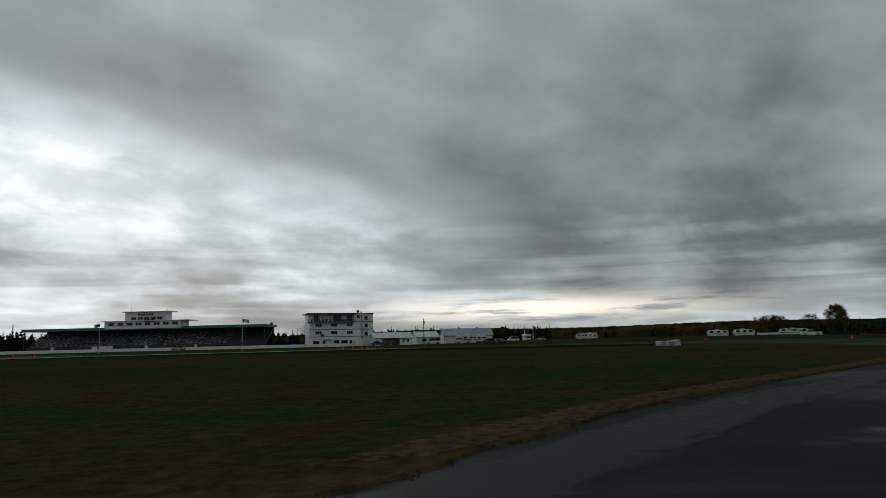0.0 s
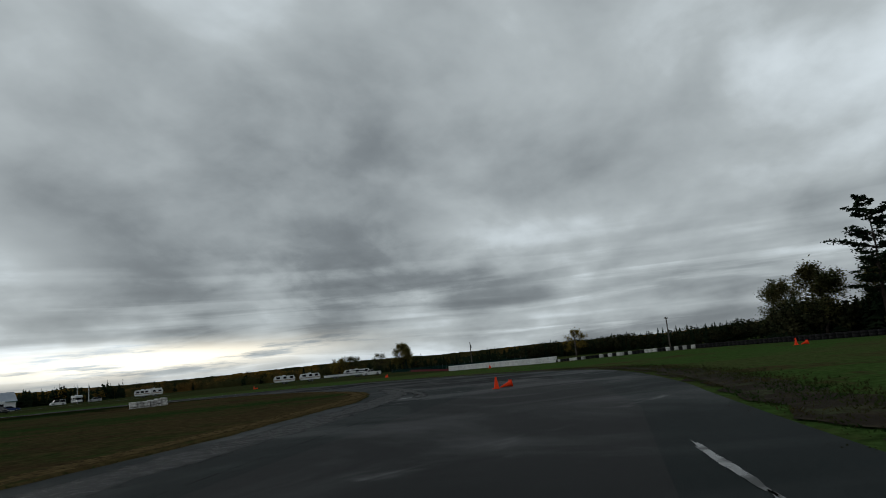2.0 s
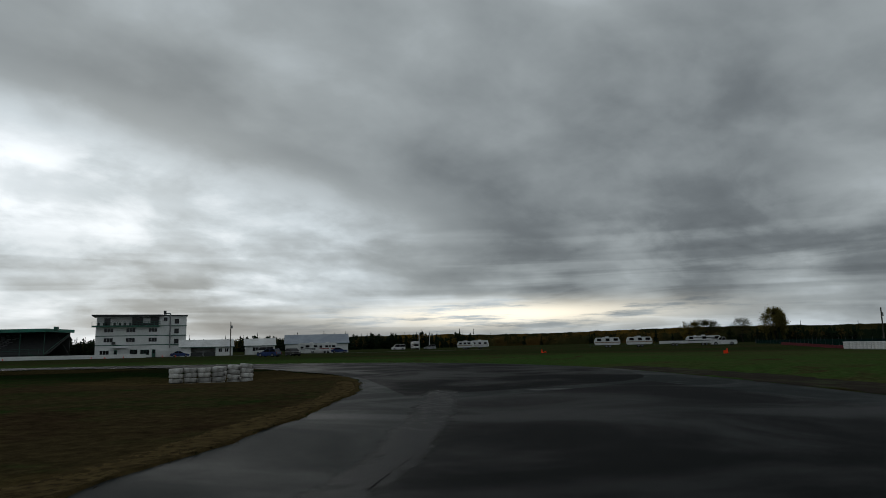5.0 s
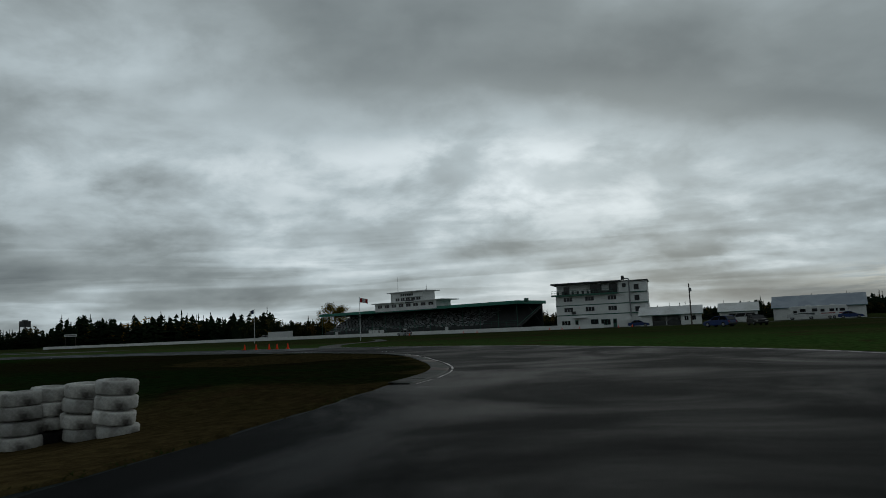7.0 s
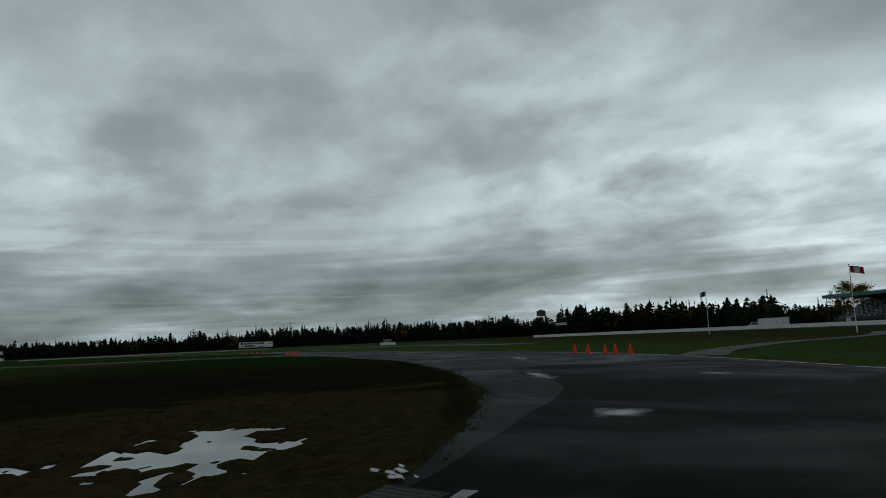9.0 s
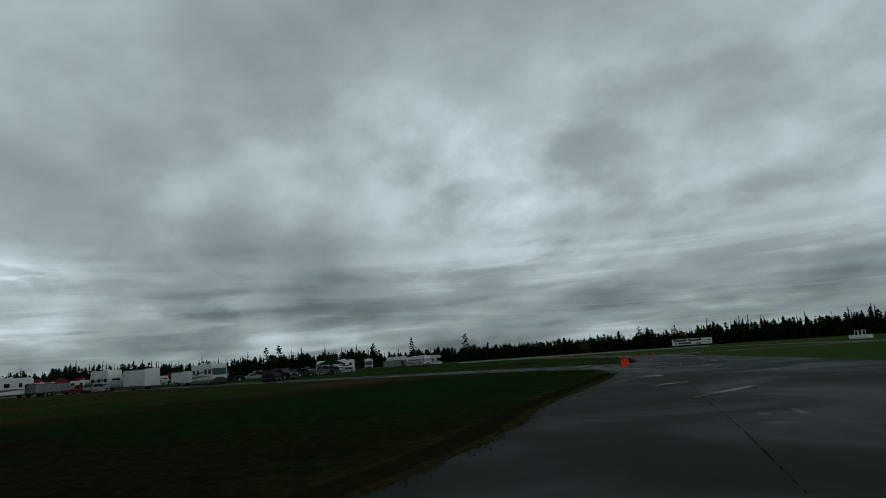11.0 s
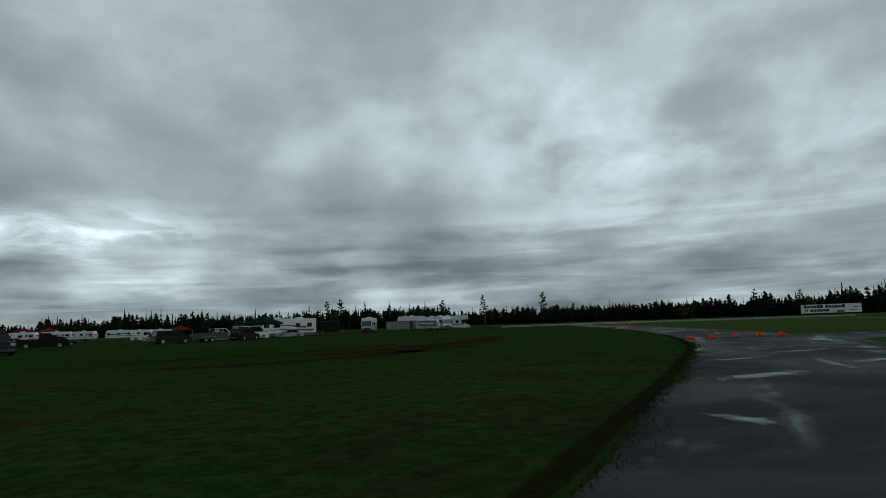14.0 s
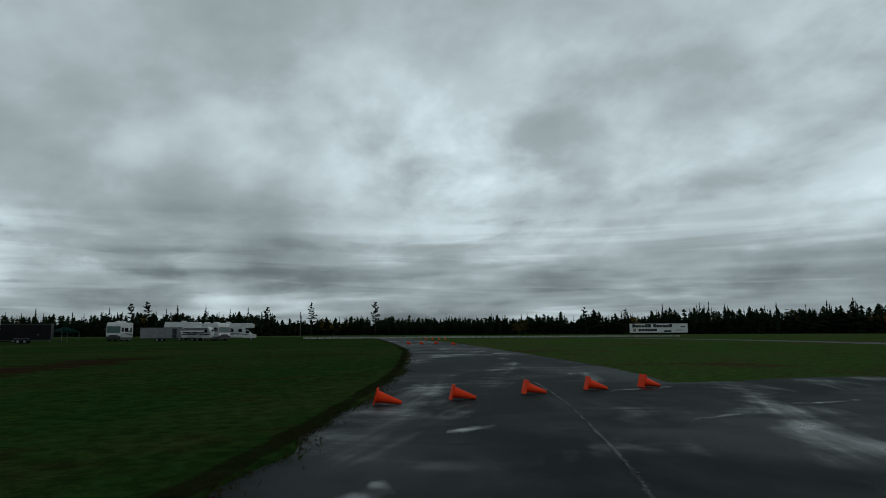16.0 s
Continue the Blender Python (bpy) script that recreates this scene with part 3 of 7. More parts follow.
ROAD = [(-30, -40), (-8, -16), (4, -4), (12, 4.5), (19.6, 12.4), (22.2, 15.3), (25.6, 18.8), (29.6, 22.8), (33.4, 26.6), (40.4, 34.6), (45.4, 42), (48, 50), (49, 58), (49.4, 66), (49.2, 75), (48.2, 84), (45.6, 92), (41.6, 99), (36, 105), (30, 109), (22.8, 112.4), (17, 115), (8.5, 117.4), (0, 118.6), (-10, 119.2), (-20, 118.6), (-46, 113), (-58, 109.3), (-70, 105.2), (-85, 99.8), (-96.5, 95.6), (-107, 92.4), (-110.5, 92.2), (-112, 96), (-116, 110), (-122, 135), (-131, 135), (-125, 106), (-121.8, 92.2), (-118.3, 88.4), (-117.3, 87.2), (-121, 85.6), (-130.4, 80.6), (-173, 55.6), (-195, 41.5), (-240, 10), (-310, -38), (-330, -90), (-200, -120), (-60, -90)]
sheet("road", smooth_line(ROAD + ROAD[:1], 1.0)[:-1], 0.02, ASPHALT, "worn wet dark asphalt race track with cracks", "road", hole=infield_line)

# ---- woods ----
def conifer(rng, h, tiers=8, spread=0.17, top=0.010):
    """A rough spruce: a thin trunk and drooping uneven tiers of boughs."""
    V, F = [], []

    def tri(a, b, c):
        i = len(V)
        V.extend((a, b, c))
        F.append((i, i + 1, i + 2))
    tri((-0.03 * h * 0.5, 0, 0), (0.03 * h * 0.5, 0, 0), (0, 0, h))
    tri((0, -0.03 * h * 0.5, 0), (0, 0.03 * h * 0.5, 0), (0, 0, h))
    for k in range(tiers):
        f = k / (tiers - 1)
        z0 = h * (0.06 + 0.86 * f)
        r = h * spread * (1.03 - f) ** 0.8 + top * h
        n = 7
        a0 = rng.random() * 6.28
        for j in range(n):
            if rng.random() < 0.13:
                continue
            a = a0 + 6.28 * j / n + rng.uniform(-0.25, 0.25)
            rr = r * rng.uniform(0.55, 1.25)
            w = 0.5 * rr * rng.uniform(0.6, 1.1) + 0.008 * h
            dz = -0.02 * h + rng.uniform(-0.02, 0.012) * h
            z = z0 + rng.uniform(-0.045, 0.045) * h
            tip = (math.cos(a) * rr, math.sin(a) * rr, z + dz)
            b = (math.cos(a + 1.57) * w, math.sin(a + 1.57) * w)
            m = (math.cos(a) * rr * 0.45, math.sin(a) * rr * 0.45)
            tri((0, 0, z + 0.075 * h), (m[0] + b[0], m[1] + b[1], z + dz * 0.6), tip)
            tri((0, 0, z + 0.075 * h), tip, (m[0] - b[0], m[1] - b[1], z + dz * 0.6))
    return np.array(V), np.array(F)


def broadleaf(rng, h, leaves=170, wide=0.32):
    """A rough leafy tree for the far woods: leaf clumps on an uneven crown, gaps between."""
    V, F = [], []

    def quad(c, s, u, v):
        i = len(V)
        V.extend((c - u * s - v * s * 0.6, c + u * s - v * s * 0.5, c + u * s * 0.7 + v * s, c - u * s * 0.8 + v * s * 0.7))
        F.append((i, i + 1, i + 2))
        F.append((i, i + 2, i + 3))
    for k in range(3):
        a = k * 1.05
        d = np.array([math.cos(a), math.sin(a), 0]) * 0.018 * h
        i = len(V)
        V.extend((-d, d, np.array([0, 0, h * 0.7])))
        F.append((i, i + 1, i + 2))
    lobes = [(np.array([rng.gauss(0, 0.13) * h, rng.gauss(0, 0.13) * h, h * rng.uniform(0.35, 0.82)]), h * rng.uniform(0.12, 0.2)) for _ in range(8)]
    for k in range(leaves):
        c0, r = lobes[k % 8]
        d = np.array([rng.gauss(0, 1), rng.gauss(0, 1), rng.gauss(0, 1)])
        d /= np.linalg.norm(d)
        c = c0 + d * r * rng.uniform(0.6, 1.1) * np.array([wide * 3.3, wide * 3.3, 0.9])
        c[2] = min(max(c[2], 0.06 * h), h)
        u = np.array([rng.gauss(0, 1), rng.gauss(0, 1), rng.gauss(0, 0.7)])
        u /= np.linalg.norm(u)
        v = np.cross(u, d)
        v /= max(np.linalg.norm(v), 1e-6)
        quad(c, h * rng.uniform(0.022, 0.05), u, v)
    return np.array(V), np.array(F)


def stand_of_trees(name, places, kinds, mat, label):
    """One object of many trees: places are (x, y, height, kind)."""
    VV, FF, base = [], [], 0
    for i, (x, y, z, h, k) in enumerate(places):
        V, F = kinds[k]
        a = (i * 2.399) % 6.283
        c, s = math.cos(a), math.sin(a)
        W = V * h
        W = np.stack([W[:, 0] * c - W[:, 1] * s + x, W[:, 0] * s + W[:, 1] * c + y, W[:, 2] + z], 1)
        VV.append(W)
        FF.append(F + base)
        base += len(W)
    V, F = np.concatenate(VV), np.concatenate(FF)
    return tagged(mesh_object(name, V.tolist(), F.tolist(), mat), label, "woods", kind="stuff")


# sectors: azimuth from, to (left of +y), distance, height, share of leafy trees
WOODS = [(-9, 26, 400, 9.8, 0.2), (-36, -6, 500, 9.2, 0.85), (26, 50, 345, 10.5, 0.25), (50, 58, 385, 16.5, 0.12), (58, 64, 400, 17.0, 0.12), (63, 75, 480, 14.0, 0.1), (75, 93, 560, 17.5, 0.05), (93, 104, 560, 14.5, 0.05), (104, 122, 540, 13.5, 0.05), (122, 150, 500, 15.0, 0.08), (150, 170, 480, 11.0, 0.08), (-50, -34, 300, 6.2, 0.25), (-58, -50, 215, 5.4, 0.1), (170, 302, 420, 10, 0.3)]


def build_woods():
    rng = random.Random(5)
    con = [conifer(rng, 1.0, rng.choice((7, 8, 9)), rng.uniform(0.10, 0.15) if i < 3 else rng.uniform(0.20, 0.34), 0.008 if i < 3 else rng.uniform(0.05, 0.11)) for i in range(9)]
    leaf = [broadleaf(rng, 1.0, rng.choice((90, 120)), rng.uniform(0.28, 0.4)) for _ in range(7)]
    C, L = [], []
    for a0, a1, dist, h, share in WOODS:
        seen = a0 < 169
        arc = dist * radians(a1 - a0)
        count = int(arc / (1.7 if seen else 7.0) * 4.4)
        for _ in range(count):
            a = radians(rng.uniform(a0 - 1.5, a1 + 1.5))
            d = dist + rng.uniform(0, 38) ** 1.0
            x, y = -math.sin(a) * d, 60 + math.cos(a) * d
            roll = 0.20 * noise.noise((x * 0.018, y * 0.018, 3)) + 0.30 * noise.noise((x * 0.08, y * 0.08, 5))
            lone = rng.random()
            hh = h * (0.64 + 0.28 * rng.random() + roll + (rng.uniform(0.1, 0.34) if lone < 0.13 else 0.0))
            if rng.random() < share:
                L.append((x, y, 0, hh * 0.95, rng.randrange(7)))
            else:
                C.append((x, y, 0, hh, rng.randrange(3) if lone < 0.30 else rng.randrange(3, 9)))
    stand_of_trees("spruce_woods", C, con, NEEDLES, "distant dark spruce woods along the horizon")
    stand_of_trees("autumn_woods", L, leaf, AUTUMN, "distant mixed woods in brown and yellow autumn leaf")
    # undergrowth that closes the foot of the woods
    for leafy, mat, lab in ((False, NEEDLES, "dark undergrowth between the trunks of the far woods"), (True, AUTUMN, "brown autumn undergrowth before the far woods")):
        V, F = [], []
        for a0, a1, dist, h, share in WOODS:
            if (share > 0.4) != leafy:
                continue
            k = max(4, int((a1 - a0) / 0.08))
            for i in range(k + 1):
                a = radians(a0 - 1.5 + (a1 - a0 + 3) * i / k)
                d = dist + (6 if leafy else 20)
                x, y = -math.sin(a) * d, 60 + math.cos(a) * d
                V += [(x, y, -1.0), (x, y, h * (0.52 + 0.26 * noise.noise((x * 0.08, y * 0.08, 5)) + 0.20 * rng.random()))]
                if i:
                    j = len(V)
                    F.append((j - 4, j - 2, j - 1, j - 3))
        tagged(mesh_object("undergrowth", V, F, mat), lab, "woods", kind="stuff")
    # wooded ridge on the horizon
    V, F = [], []
    for i in range(701):
        a = radians(-70 + 110 * i / 700)
        x, y = -math.sin(a) * 1300, math.cos(a) * 1300
        hh = 21 + 5 * noise.noise((i * 0.012, 0, 0)) + 2.0 * noise.noise((i * 0.09, 3, 0)) + 1.3 * noise.noise((i * 0.45, 7, 0)) - 9 * max(0.0, (i - 440) / 260)
        V += [(x, y, -3), (x, y, hh), (x * 1.3, y * 1.3, hh * 0.9)]
        if i:
            j = len(V)
            F += [(j - 6, j - 3, j - 2, j - 5), (j - 5, j - 2, j - 1, j - 4)]
    tagged(mesh_object("backdrop_ridge", V, F, AUTUMN), "low wooded ridge on the horizon", "hills", kind="structure")


build_woods()

# ---- control tower ----
def window_at(parent, x0, x1, z0, z1, y, mullions=1, frame=None):
    """A window in a wall that faces -y: frame with mullions, dark pane set back in it."""
    frame = frame or WHITE_METAL
    bm = bmesh.new()
    t = 0.07
    xs = [x0 - t, x0]
    for i in range(mullions):
        xm = x0 + (x1 - x0) * (i + 1) / (mullions + 1)
        xs += [xm - 0.03, xm + 0.03]
    xs += [x1, x1 + t]
    zs = [z0 - t, z0, z1, z1 + t]
    g = [[bm.verts.new((u, y + 0.02, v)) for v in zs] for u in xs]
    fs = [bm.faces.new((g[i][j], g[i + 1][j], g[i + 1][j + 1], g[i][j + 1])) for i in range(len(xs) - 1) for j in range(3) if i % 2 == 0 or j != 1]
    r = bmesh.ops.extrude_face_region(bm, geom=fs)
    bmesh.ops.translate(bm, vec=(0, -0.08, 0), verts=[v for v in r["geom"] if isinstance(v, bmesh.types.BMVert)])
    bmesh.ops.recalc_face_normals(bm, faces=bm.faces)
    w = part("window", bm, frame, parent)
    part("pane", boxed(x0, x1, y - 0.012, y + 0.01, z0, z1), GLASS, w)
    return w


def control_tower():
    t = thing("control_tower", -45.0, 226.2, 0, 20.7, "four-storey white control tower with green bands and balcony", "building")
    bm = bmesh.new()
    box(bm, 0, 18, 0, 9, -0.5, 8.3)
    box(bm, 0.0, 18, 1.9, 9, 8.3, 11.0)
    part("wall", bm, WHITE_PAINT, t)
    part("wall", boxed(18, 22.2, 0.35, 8.5, -0.5, 11.0), WHITE_PAINT, t, "white stair wing wall")
    bm = bmesh.new()
    box(bm, 15.4, 18, 0.02, 1.9, 8.3, 11.0)
    part("wall", bm, WHITE_PAINT, t)
    part("roof", boxed(-1.0, 16.2, -1.3, 9.4, 11.0, 11.35, bevel=0.03), DARK_ROOF, t, "dark flat overhanging roof")
    part("roof", boxed(16.2, 22.5, -0.1, 9.0, 11.0, 11.28, bevel=0.03), DARK_ROOF, t)
    for z in (3.2, 5.65):
        part("band", boxed(-0.03, 22.24, -0.04, 0.3, z, z + 0.22), GREEN_TRIM, t, "green painted band")
    part("band", boxed(15.4, 22.24, -0.04, 0.3, 8.25, 8.45), GREEN_TRIM, t)
    bal = part("balcony", boxed(-0.9, 15.6, -1.2, 1.9, 8.15, 8.42), WHITE_PAINT, t)
    part("fascia", boxed(-0.9, 15.6, -1.26, -1.2, 8.05, 8.5), GREEN_TRIM, bal, "green balcony edge")
    for i in range(12):
        x = -0.85 + i * 1.49
        part("baluster", boxed(x, x + 0.06, -1.2, -1.14, 8.42, 9.45), GREEN_TRIM, bal)
    for z in (8.9, 9.42):
        part("rail", boxed(-0.9, 15.6, -1.21, -1.15, z, z + 0.06), GREEN_TRIM, bal)
    for i in range(7):
        x = 0.4 + i * 1.25
        part("chair_back", boxed(x, x + 0.55, -0.7, -0.6, 8.42, 9.25, bevel=0.03), DARK_SEAT, bal)
    part("door", boxed(1.8, 3.3, 1.83, 1.9, 8.42, 10.5), GLASS, t, "dark glazed balcony door")
    part("blind", boxed(11.25, 13.05, 1.80, 1.835, 9.2, 10.6), WHITE_METAL, t, "pale blind behind the balcony glass")
    for a, b in ((8.6, 11.0), (11.1, 13.2), (13.3, 15.0)):
        window_at(t, a, b, 8.7, 10.7, 1.88, 1, DARK_STEEL)
    for a, b in ((2.0, 4.1), (7.3, 9.4), (12.8, 14.8)):
        window_at(t, a, b, 6.75, 7.75, -0.002, 2)
        window_at(t, a, b, 4.15, 5.2, -0.002, 2)
    window_at(t, 1.2, 3.3, 0.7, 1.95, -0.002, 2)
    window_at(t, 10.9, 13.0, 0.7, 1.95, -0.002, 2, GREEN_TRIM)
    window_at(t, 8.4, 10.1, 0.6, 2.05, -0.002, 1, GREEN_TRIM)
    window_at(t, 16.4, 17.3, 9.6, 10.6, -0.002, 0)
    for z in (9.0, 6.35, 3.6):
        window_at(t, 19.2, 20.2, z, z + 1.15, 0.348, 0, DARK_STEEL)
    for a, b in ((4.5, 5.3), (13.7, 14.6)):
        d = part("door", boxed(a, b, -0.05, 0.02, 0.0, 2.05), GREEN_TRIM, t, "green entrance door")
        part("pane", boxed(a + 0.15, b - 0.15, -0.06, -0.04, 1.0, 1.85), GLASS, d)
    part("awning", boxed(4.2, 7.6, -1.1, 0.0, 2.55, 2.7), WHITE_METAL, t)
    for x in (6.0, 7.4):
        part("lattice_post", boxed(x, x + 0.08, -1.05, -0.97, 0, 2.55), WHITE_METAL, t)
    bm = bmesh.new()
    tube(bm, (18.05, -0.25, 2.4), (18.05, -0.25, 11.6), 0.17)
    tube(bm, (18.05, -0.25, 11.6), (16.6, -0.25, 11.7), 0.17)
    part("duct", bm, STEEL, t, "grey vertical ventilation duct")
    part("rooftop_fan", boxed(16.3, 17.0, -0.5, 0.2, 11.35, 12.4, bevel=0.08), DARK_STEEL, t)
    part("air_conditioner", boxed(3.9, 4.8, -0.5, 0.0, 3.55, 4.25, bevel=0.04), DARK_STEEL, t)
    part("lean_to", boxed(15.2, 17.9, -1.6, 0, -0.3, 1.7, bevel=0.03), WHITE_PAINT, t)
    return t


control_tower()


# ---- grandstand ----
def grandstand():
    L = 84.5
    t = thing("grandstand", -147.0, 235.5, 0, -0.6, "long dark covered grandstand with green roof", "grandstand")
    rows = 13
    rng = random.Random(3)
    for i in range(rows):
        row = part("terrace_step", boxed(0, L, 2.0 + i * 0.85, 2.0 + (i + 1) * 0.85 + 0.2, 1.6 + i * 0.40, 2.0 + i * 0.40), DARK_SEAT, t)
        V, F = [], []
        x = 0.6 + rng.uniform(0.0, 1.7)
        while x < L - 14.5:
            if rng.random() < 0.92:
                y, z = 2.1 + i * 0.85, 2.02 + i * 0.40
                k = len(V)
                for dy in (0.35, 0.42):
                    V += [(x, y + dy, z), (x + 1.15, y + dy, z), (x + 1.15, y + dy + 0.05, z + 0.27), (x, y + dy + 0.05, z + 0.27)]
                F += [(k, k + 1, k + 2, k + 3), (k + 7, k + 6, k + 5, k + 4), (k + 3, k + 2, k + 6, k + 7), (k, k + 3, k + 7, k + 4), (k + 1, k + 5, k + 6, k + 2)]
            x += rng.uniform(1.45, 1.95)
        tagged(mesh_object("bench_back", V, F, PALE_SEAT, row), "row of pale seat backs", kind="stuff")
    bm = bmesh.new()
    box(bm, -0.6, L + 0.6, -0.6, 14.2, 7.55, 7.75)
    part("roof", bm, GREEN_ROOF, t, "green sheet metal roof")
    part("roof_edge", boxed(-0.7, L + 0.7, -0.75, -0.6, 7.45, 8.35), GREEN_ROOF, t, "green roof fascia")
    part("roof_edge", boxed(L + 0.6, L + 0.75, -0.75, 14.2, 7.45, 8.35), GREEN_ROOF, t)
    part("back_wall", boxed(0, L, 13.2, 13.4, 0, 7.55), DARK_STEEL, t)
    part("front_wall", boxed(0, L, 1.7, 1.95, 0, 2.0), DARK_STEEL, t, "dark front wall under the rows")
    n = 13
    for i in range(n + 1):
        x = L * i / n
        part("post", tubed((x, 0.0, 0), (x, 0.0, 7.6), 0.09), GREEN_TRIM, t)
        part("truss", tubed((x, 0.0, 7.4), (x, 13.0, 7.4), 0.07), DARK_STEEL, t)
    for z in (2.35, 2.8):
        part("rail", boxed(0, L, 0.9, 0.96, z, z + 0.06), GREEN_TRIM, t)
    for i in range(32):
        x = L * (i + 0.3) / 32
        part("rail_post", boxed(x, x + 0.06, 0.9, 0.96, 1.0, 2.8), GREEN_TRIM, t)
    part("walkway", boxed(0, L, 0.7, 1.9, 1.35, 1.55), DARK_STEEL, t)
    for x in (24.0, 26.6, 29.2):
        part("panel", boxed(x, x + 2.0, 0.2, 0.35, 0.0, 1.9, bevel=0.02), WHITE_PAINT, t, "white entrance panel")
    for x in (12.5, 31.0, 45.0, 62.0):
        part("lamp_post", tubed((x, -4.0, 0), (x, -4.0, 4.4), 0.10, 0.07, 8), STEEL, t, "slim post on a white base")
        part("post_base", boxed(x - 0.35, x + 0.35, -4.35, -3.65, 0, 1.9, bevel=0.04), WHITE_PAINT, t)
    bm = bmesh.new()
    for k in range(7):
        box(bm, L - 4 + k * 0.5, L - 3.4 + k * 0.5, -0.2, 0.8, 1.35 - k * 0.2, 1.45 - k * 0.2)
    part("stair", bm, GREEN_TRIM, t, "green end stair")
    part("brace", tubed((L, 0.2, 1.5), (L, 12.8, 7.2), 0.08), GREEN_TRIM, t)
    part("brace", tubed((L, 12.8, 1.5), (L, 5.5, 7.2), 0.06), DARK_STEEL, t)
    # press box on the roof
    b = part("press_box", boxed(28.6, 55.6, -0.9, 6.0, 7.75, 10.3), WHITE_PAINT, t, "white press box on the roof")
    part("roof", boxed(27.6, 58.6, -1.6, 6.6, 10.3, 10.55, bevel=0.03), WHITE_METAL, b)
    for i in range(8):
        x = 30.0 + i * 3.2
        window_at(b, x, x + 2.0, 8.9, 9.85, -0.902, 1)
    u = part("upper_box", boxed(35.4, 49.6, -0.2, 5.4, 10.55, 13.5), WHITE_PAINT, t, "white upper announcer box")
    part("roof", boxed(34.4, 51.4, -1.0, 6.0, 13.5, 13.75, bevel=0.03), WHITE_METAL, u)
    part("roof", boxed(40.5, 49.4, -0.8, 5.0, 11.85, 11.96), WHITE_METAL, u)
    for i in range(5):
        x = 37.6 + i * 2.3
        window_at(u, x, x + 1.7, 10.85, 11.75, -0.202, 1)
    for i in range(6):
        part("sign_bar", boxed(39.9 + i * 0.95, 40.6 + i * 0.95, -0.26, -0.2, 12.3, 13.0), DARK_STEEL, u, "dark lettering bar")
    part("board", boxed(42.4, 46.2, -0.98, -0.9, 9.95, 10.9), DARK_STEEL, t, "dark board under the upper windows")
    part("gable", boxed(86.0, 86.9, 1.5, 2.6, 7.75, 8.9, bevel=0.1), GREEN_TRIM, t, "small dark roof vent")
    part("antenna", tubed((36.6, 2, 13.7), (36.6, 2, 19.0), 0.05, 0.02), STEEL, t)
    part("antenna", tubed((49.2, 2, 13.7), (49.2, 2, 15.6), 0.08, 0.04), STEEL, t)
    return t


grandstand()


# ---- long low buildings beside the tower ----
def gabled(name, x0, y0, x1, y1, deep, eave, ridge, label, roof_mat, wins, open_from=None, overhang=0.5):
    """A low shed along the line from x0, y0 to x1, y1, its roof ridge along it."""
    L = math.hypot(x1 - x0, y1 - y0)
    t = thing(name, x0, y0, 0, math.degrees(math.atan2(y1 - y0, x1 - x0)), label, "building")
    if open_from is None:
        bm = prism(bmesh.new(), [(0, -0.4), (deep, -0.4), (deep, eave), (deep / 2, ridge), (0, eave)], 0, L)
        bmesh.ops.transform(bm, matrix=Matrix(((0, 1, 0, 0), (1, 0, 0, 0), (0, 0, 1, 0), (0, 0, 0, 1))), verts=bm.verts)
        bmesh.ops.recalc_face_normals(bm, faces=bm.faces)
        part("wall", bm, WHITE_PAINT, t)
    else:
        a, b = open_from
        for u, v in ((0, a), (b, L)):
            bm = prism(bmesh.new(), [(0, -0.4), (deep, -0.4), (deep, eave), (deep / 2, ridge - 0.05), (0, eave)], u, v)
            bmesh.ops.transform(bm, matrix=Matrix(((0, 1, 0, 0), (1, 0, 0, 0), (0, 0, 1, 0), (0, 0, 0, 1))), verts=bm.verts)
            bmesh.ops.recalc_face_normals(bm, faces=bm.faces)
            part("wall", bm, WHITE_PAINT, t)
        part("wall", boxed(a, b, deep - 0.3, deep - 0.1, 0, eave), WHITE_PAINT, t, "white rear wall")
        k = max(2, int((b - a) / 2.2))
        for i in range(1, k):
            x = a + (b - a) * i / k
            part("post", boxed(x - 0.07, x + 0.07, 0.1, 0.24, 0, eave), WHITE_METAL, t)
        part("counter", boxed(a, b, 0.6, 1.2, 0.0, 1.0), DARK_STEEL, t)
    for s in (0, 1):
        ya, yb = (-overhang, deep / 2) if s == 0 else (deep + overhang, deep / 2)
        drop = (ridge - eave) / (deep / 2) * overhang
        bm = bmesh.new()
        vs = [bm.verts.new(v) for v in ((-0.4, ya, eave - drop), (L + 0.4, ya, eave - drop), (L + 0.4, yb, ridge), (-0.4, yb, ridge))]
        f = bm.faces.new(vs)
        r = bmesh.ops.extrude_face_region(bm, geom=[f])
        bmesh.ops.translate(bm, vec=(0, 0, 0.14), verts=[v for v in r["geom"] if isinstance(v, bmesh.types.BMVert)])
        bmesh.ops.recalc_face_normals(bm, faces=bm.faces)
        part("roof", bm, roof_mat, t)
    part("gutter", boxed(-0.4, L + 0.4, -overhang - 0.06, -overhang + 0.04, eave - 0.25, eave - 0.1), GREEN_TRIM, t)
    for a, b, c, d in wins:
        window_at(t, a, b, c, d, -0.004, 1)
    return t


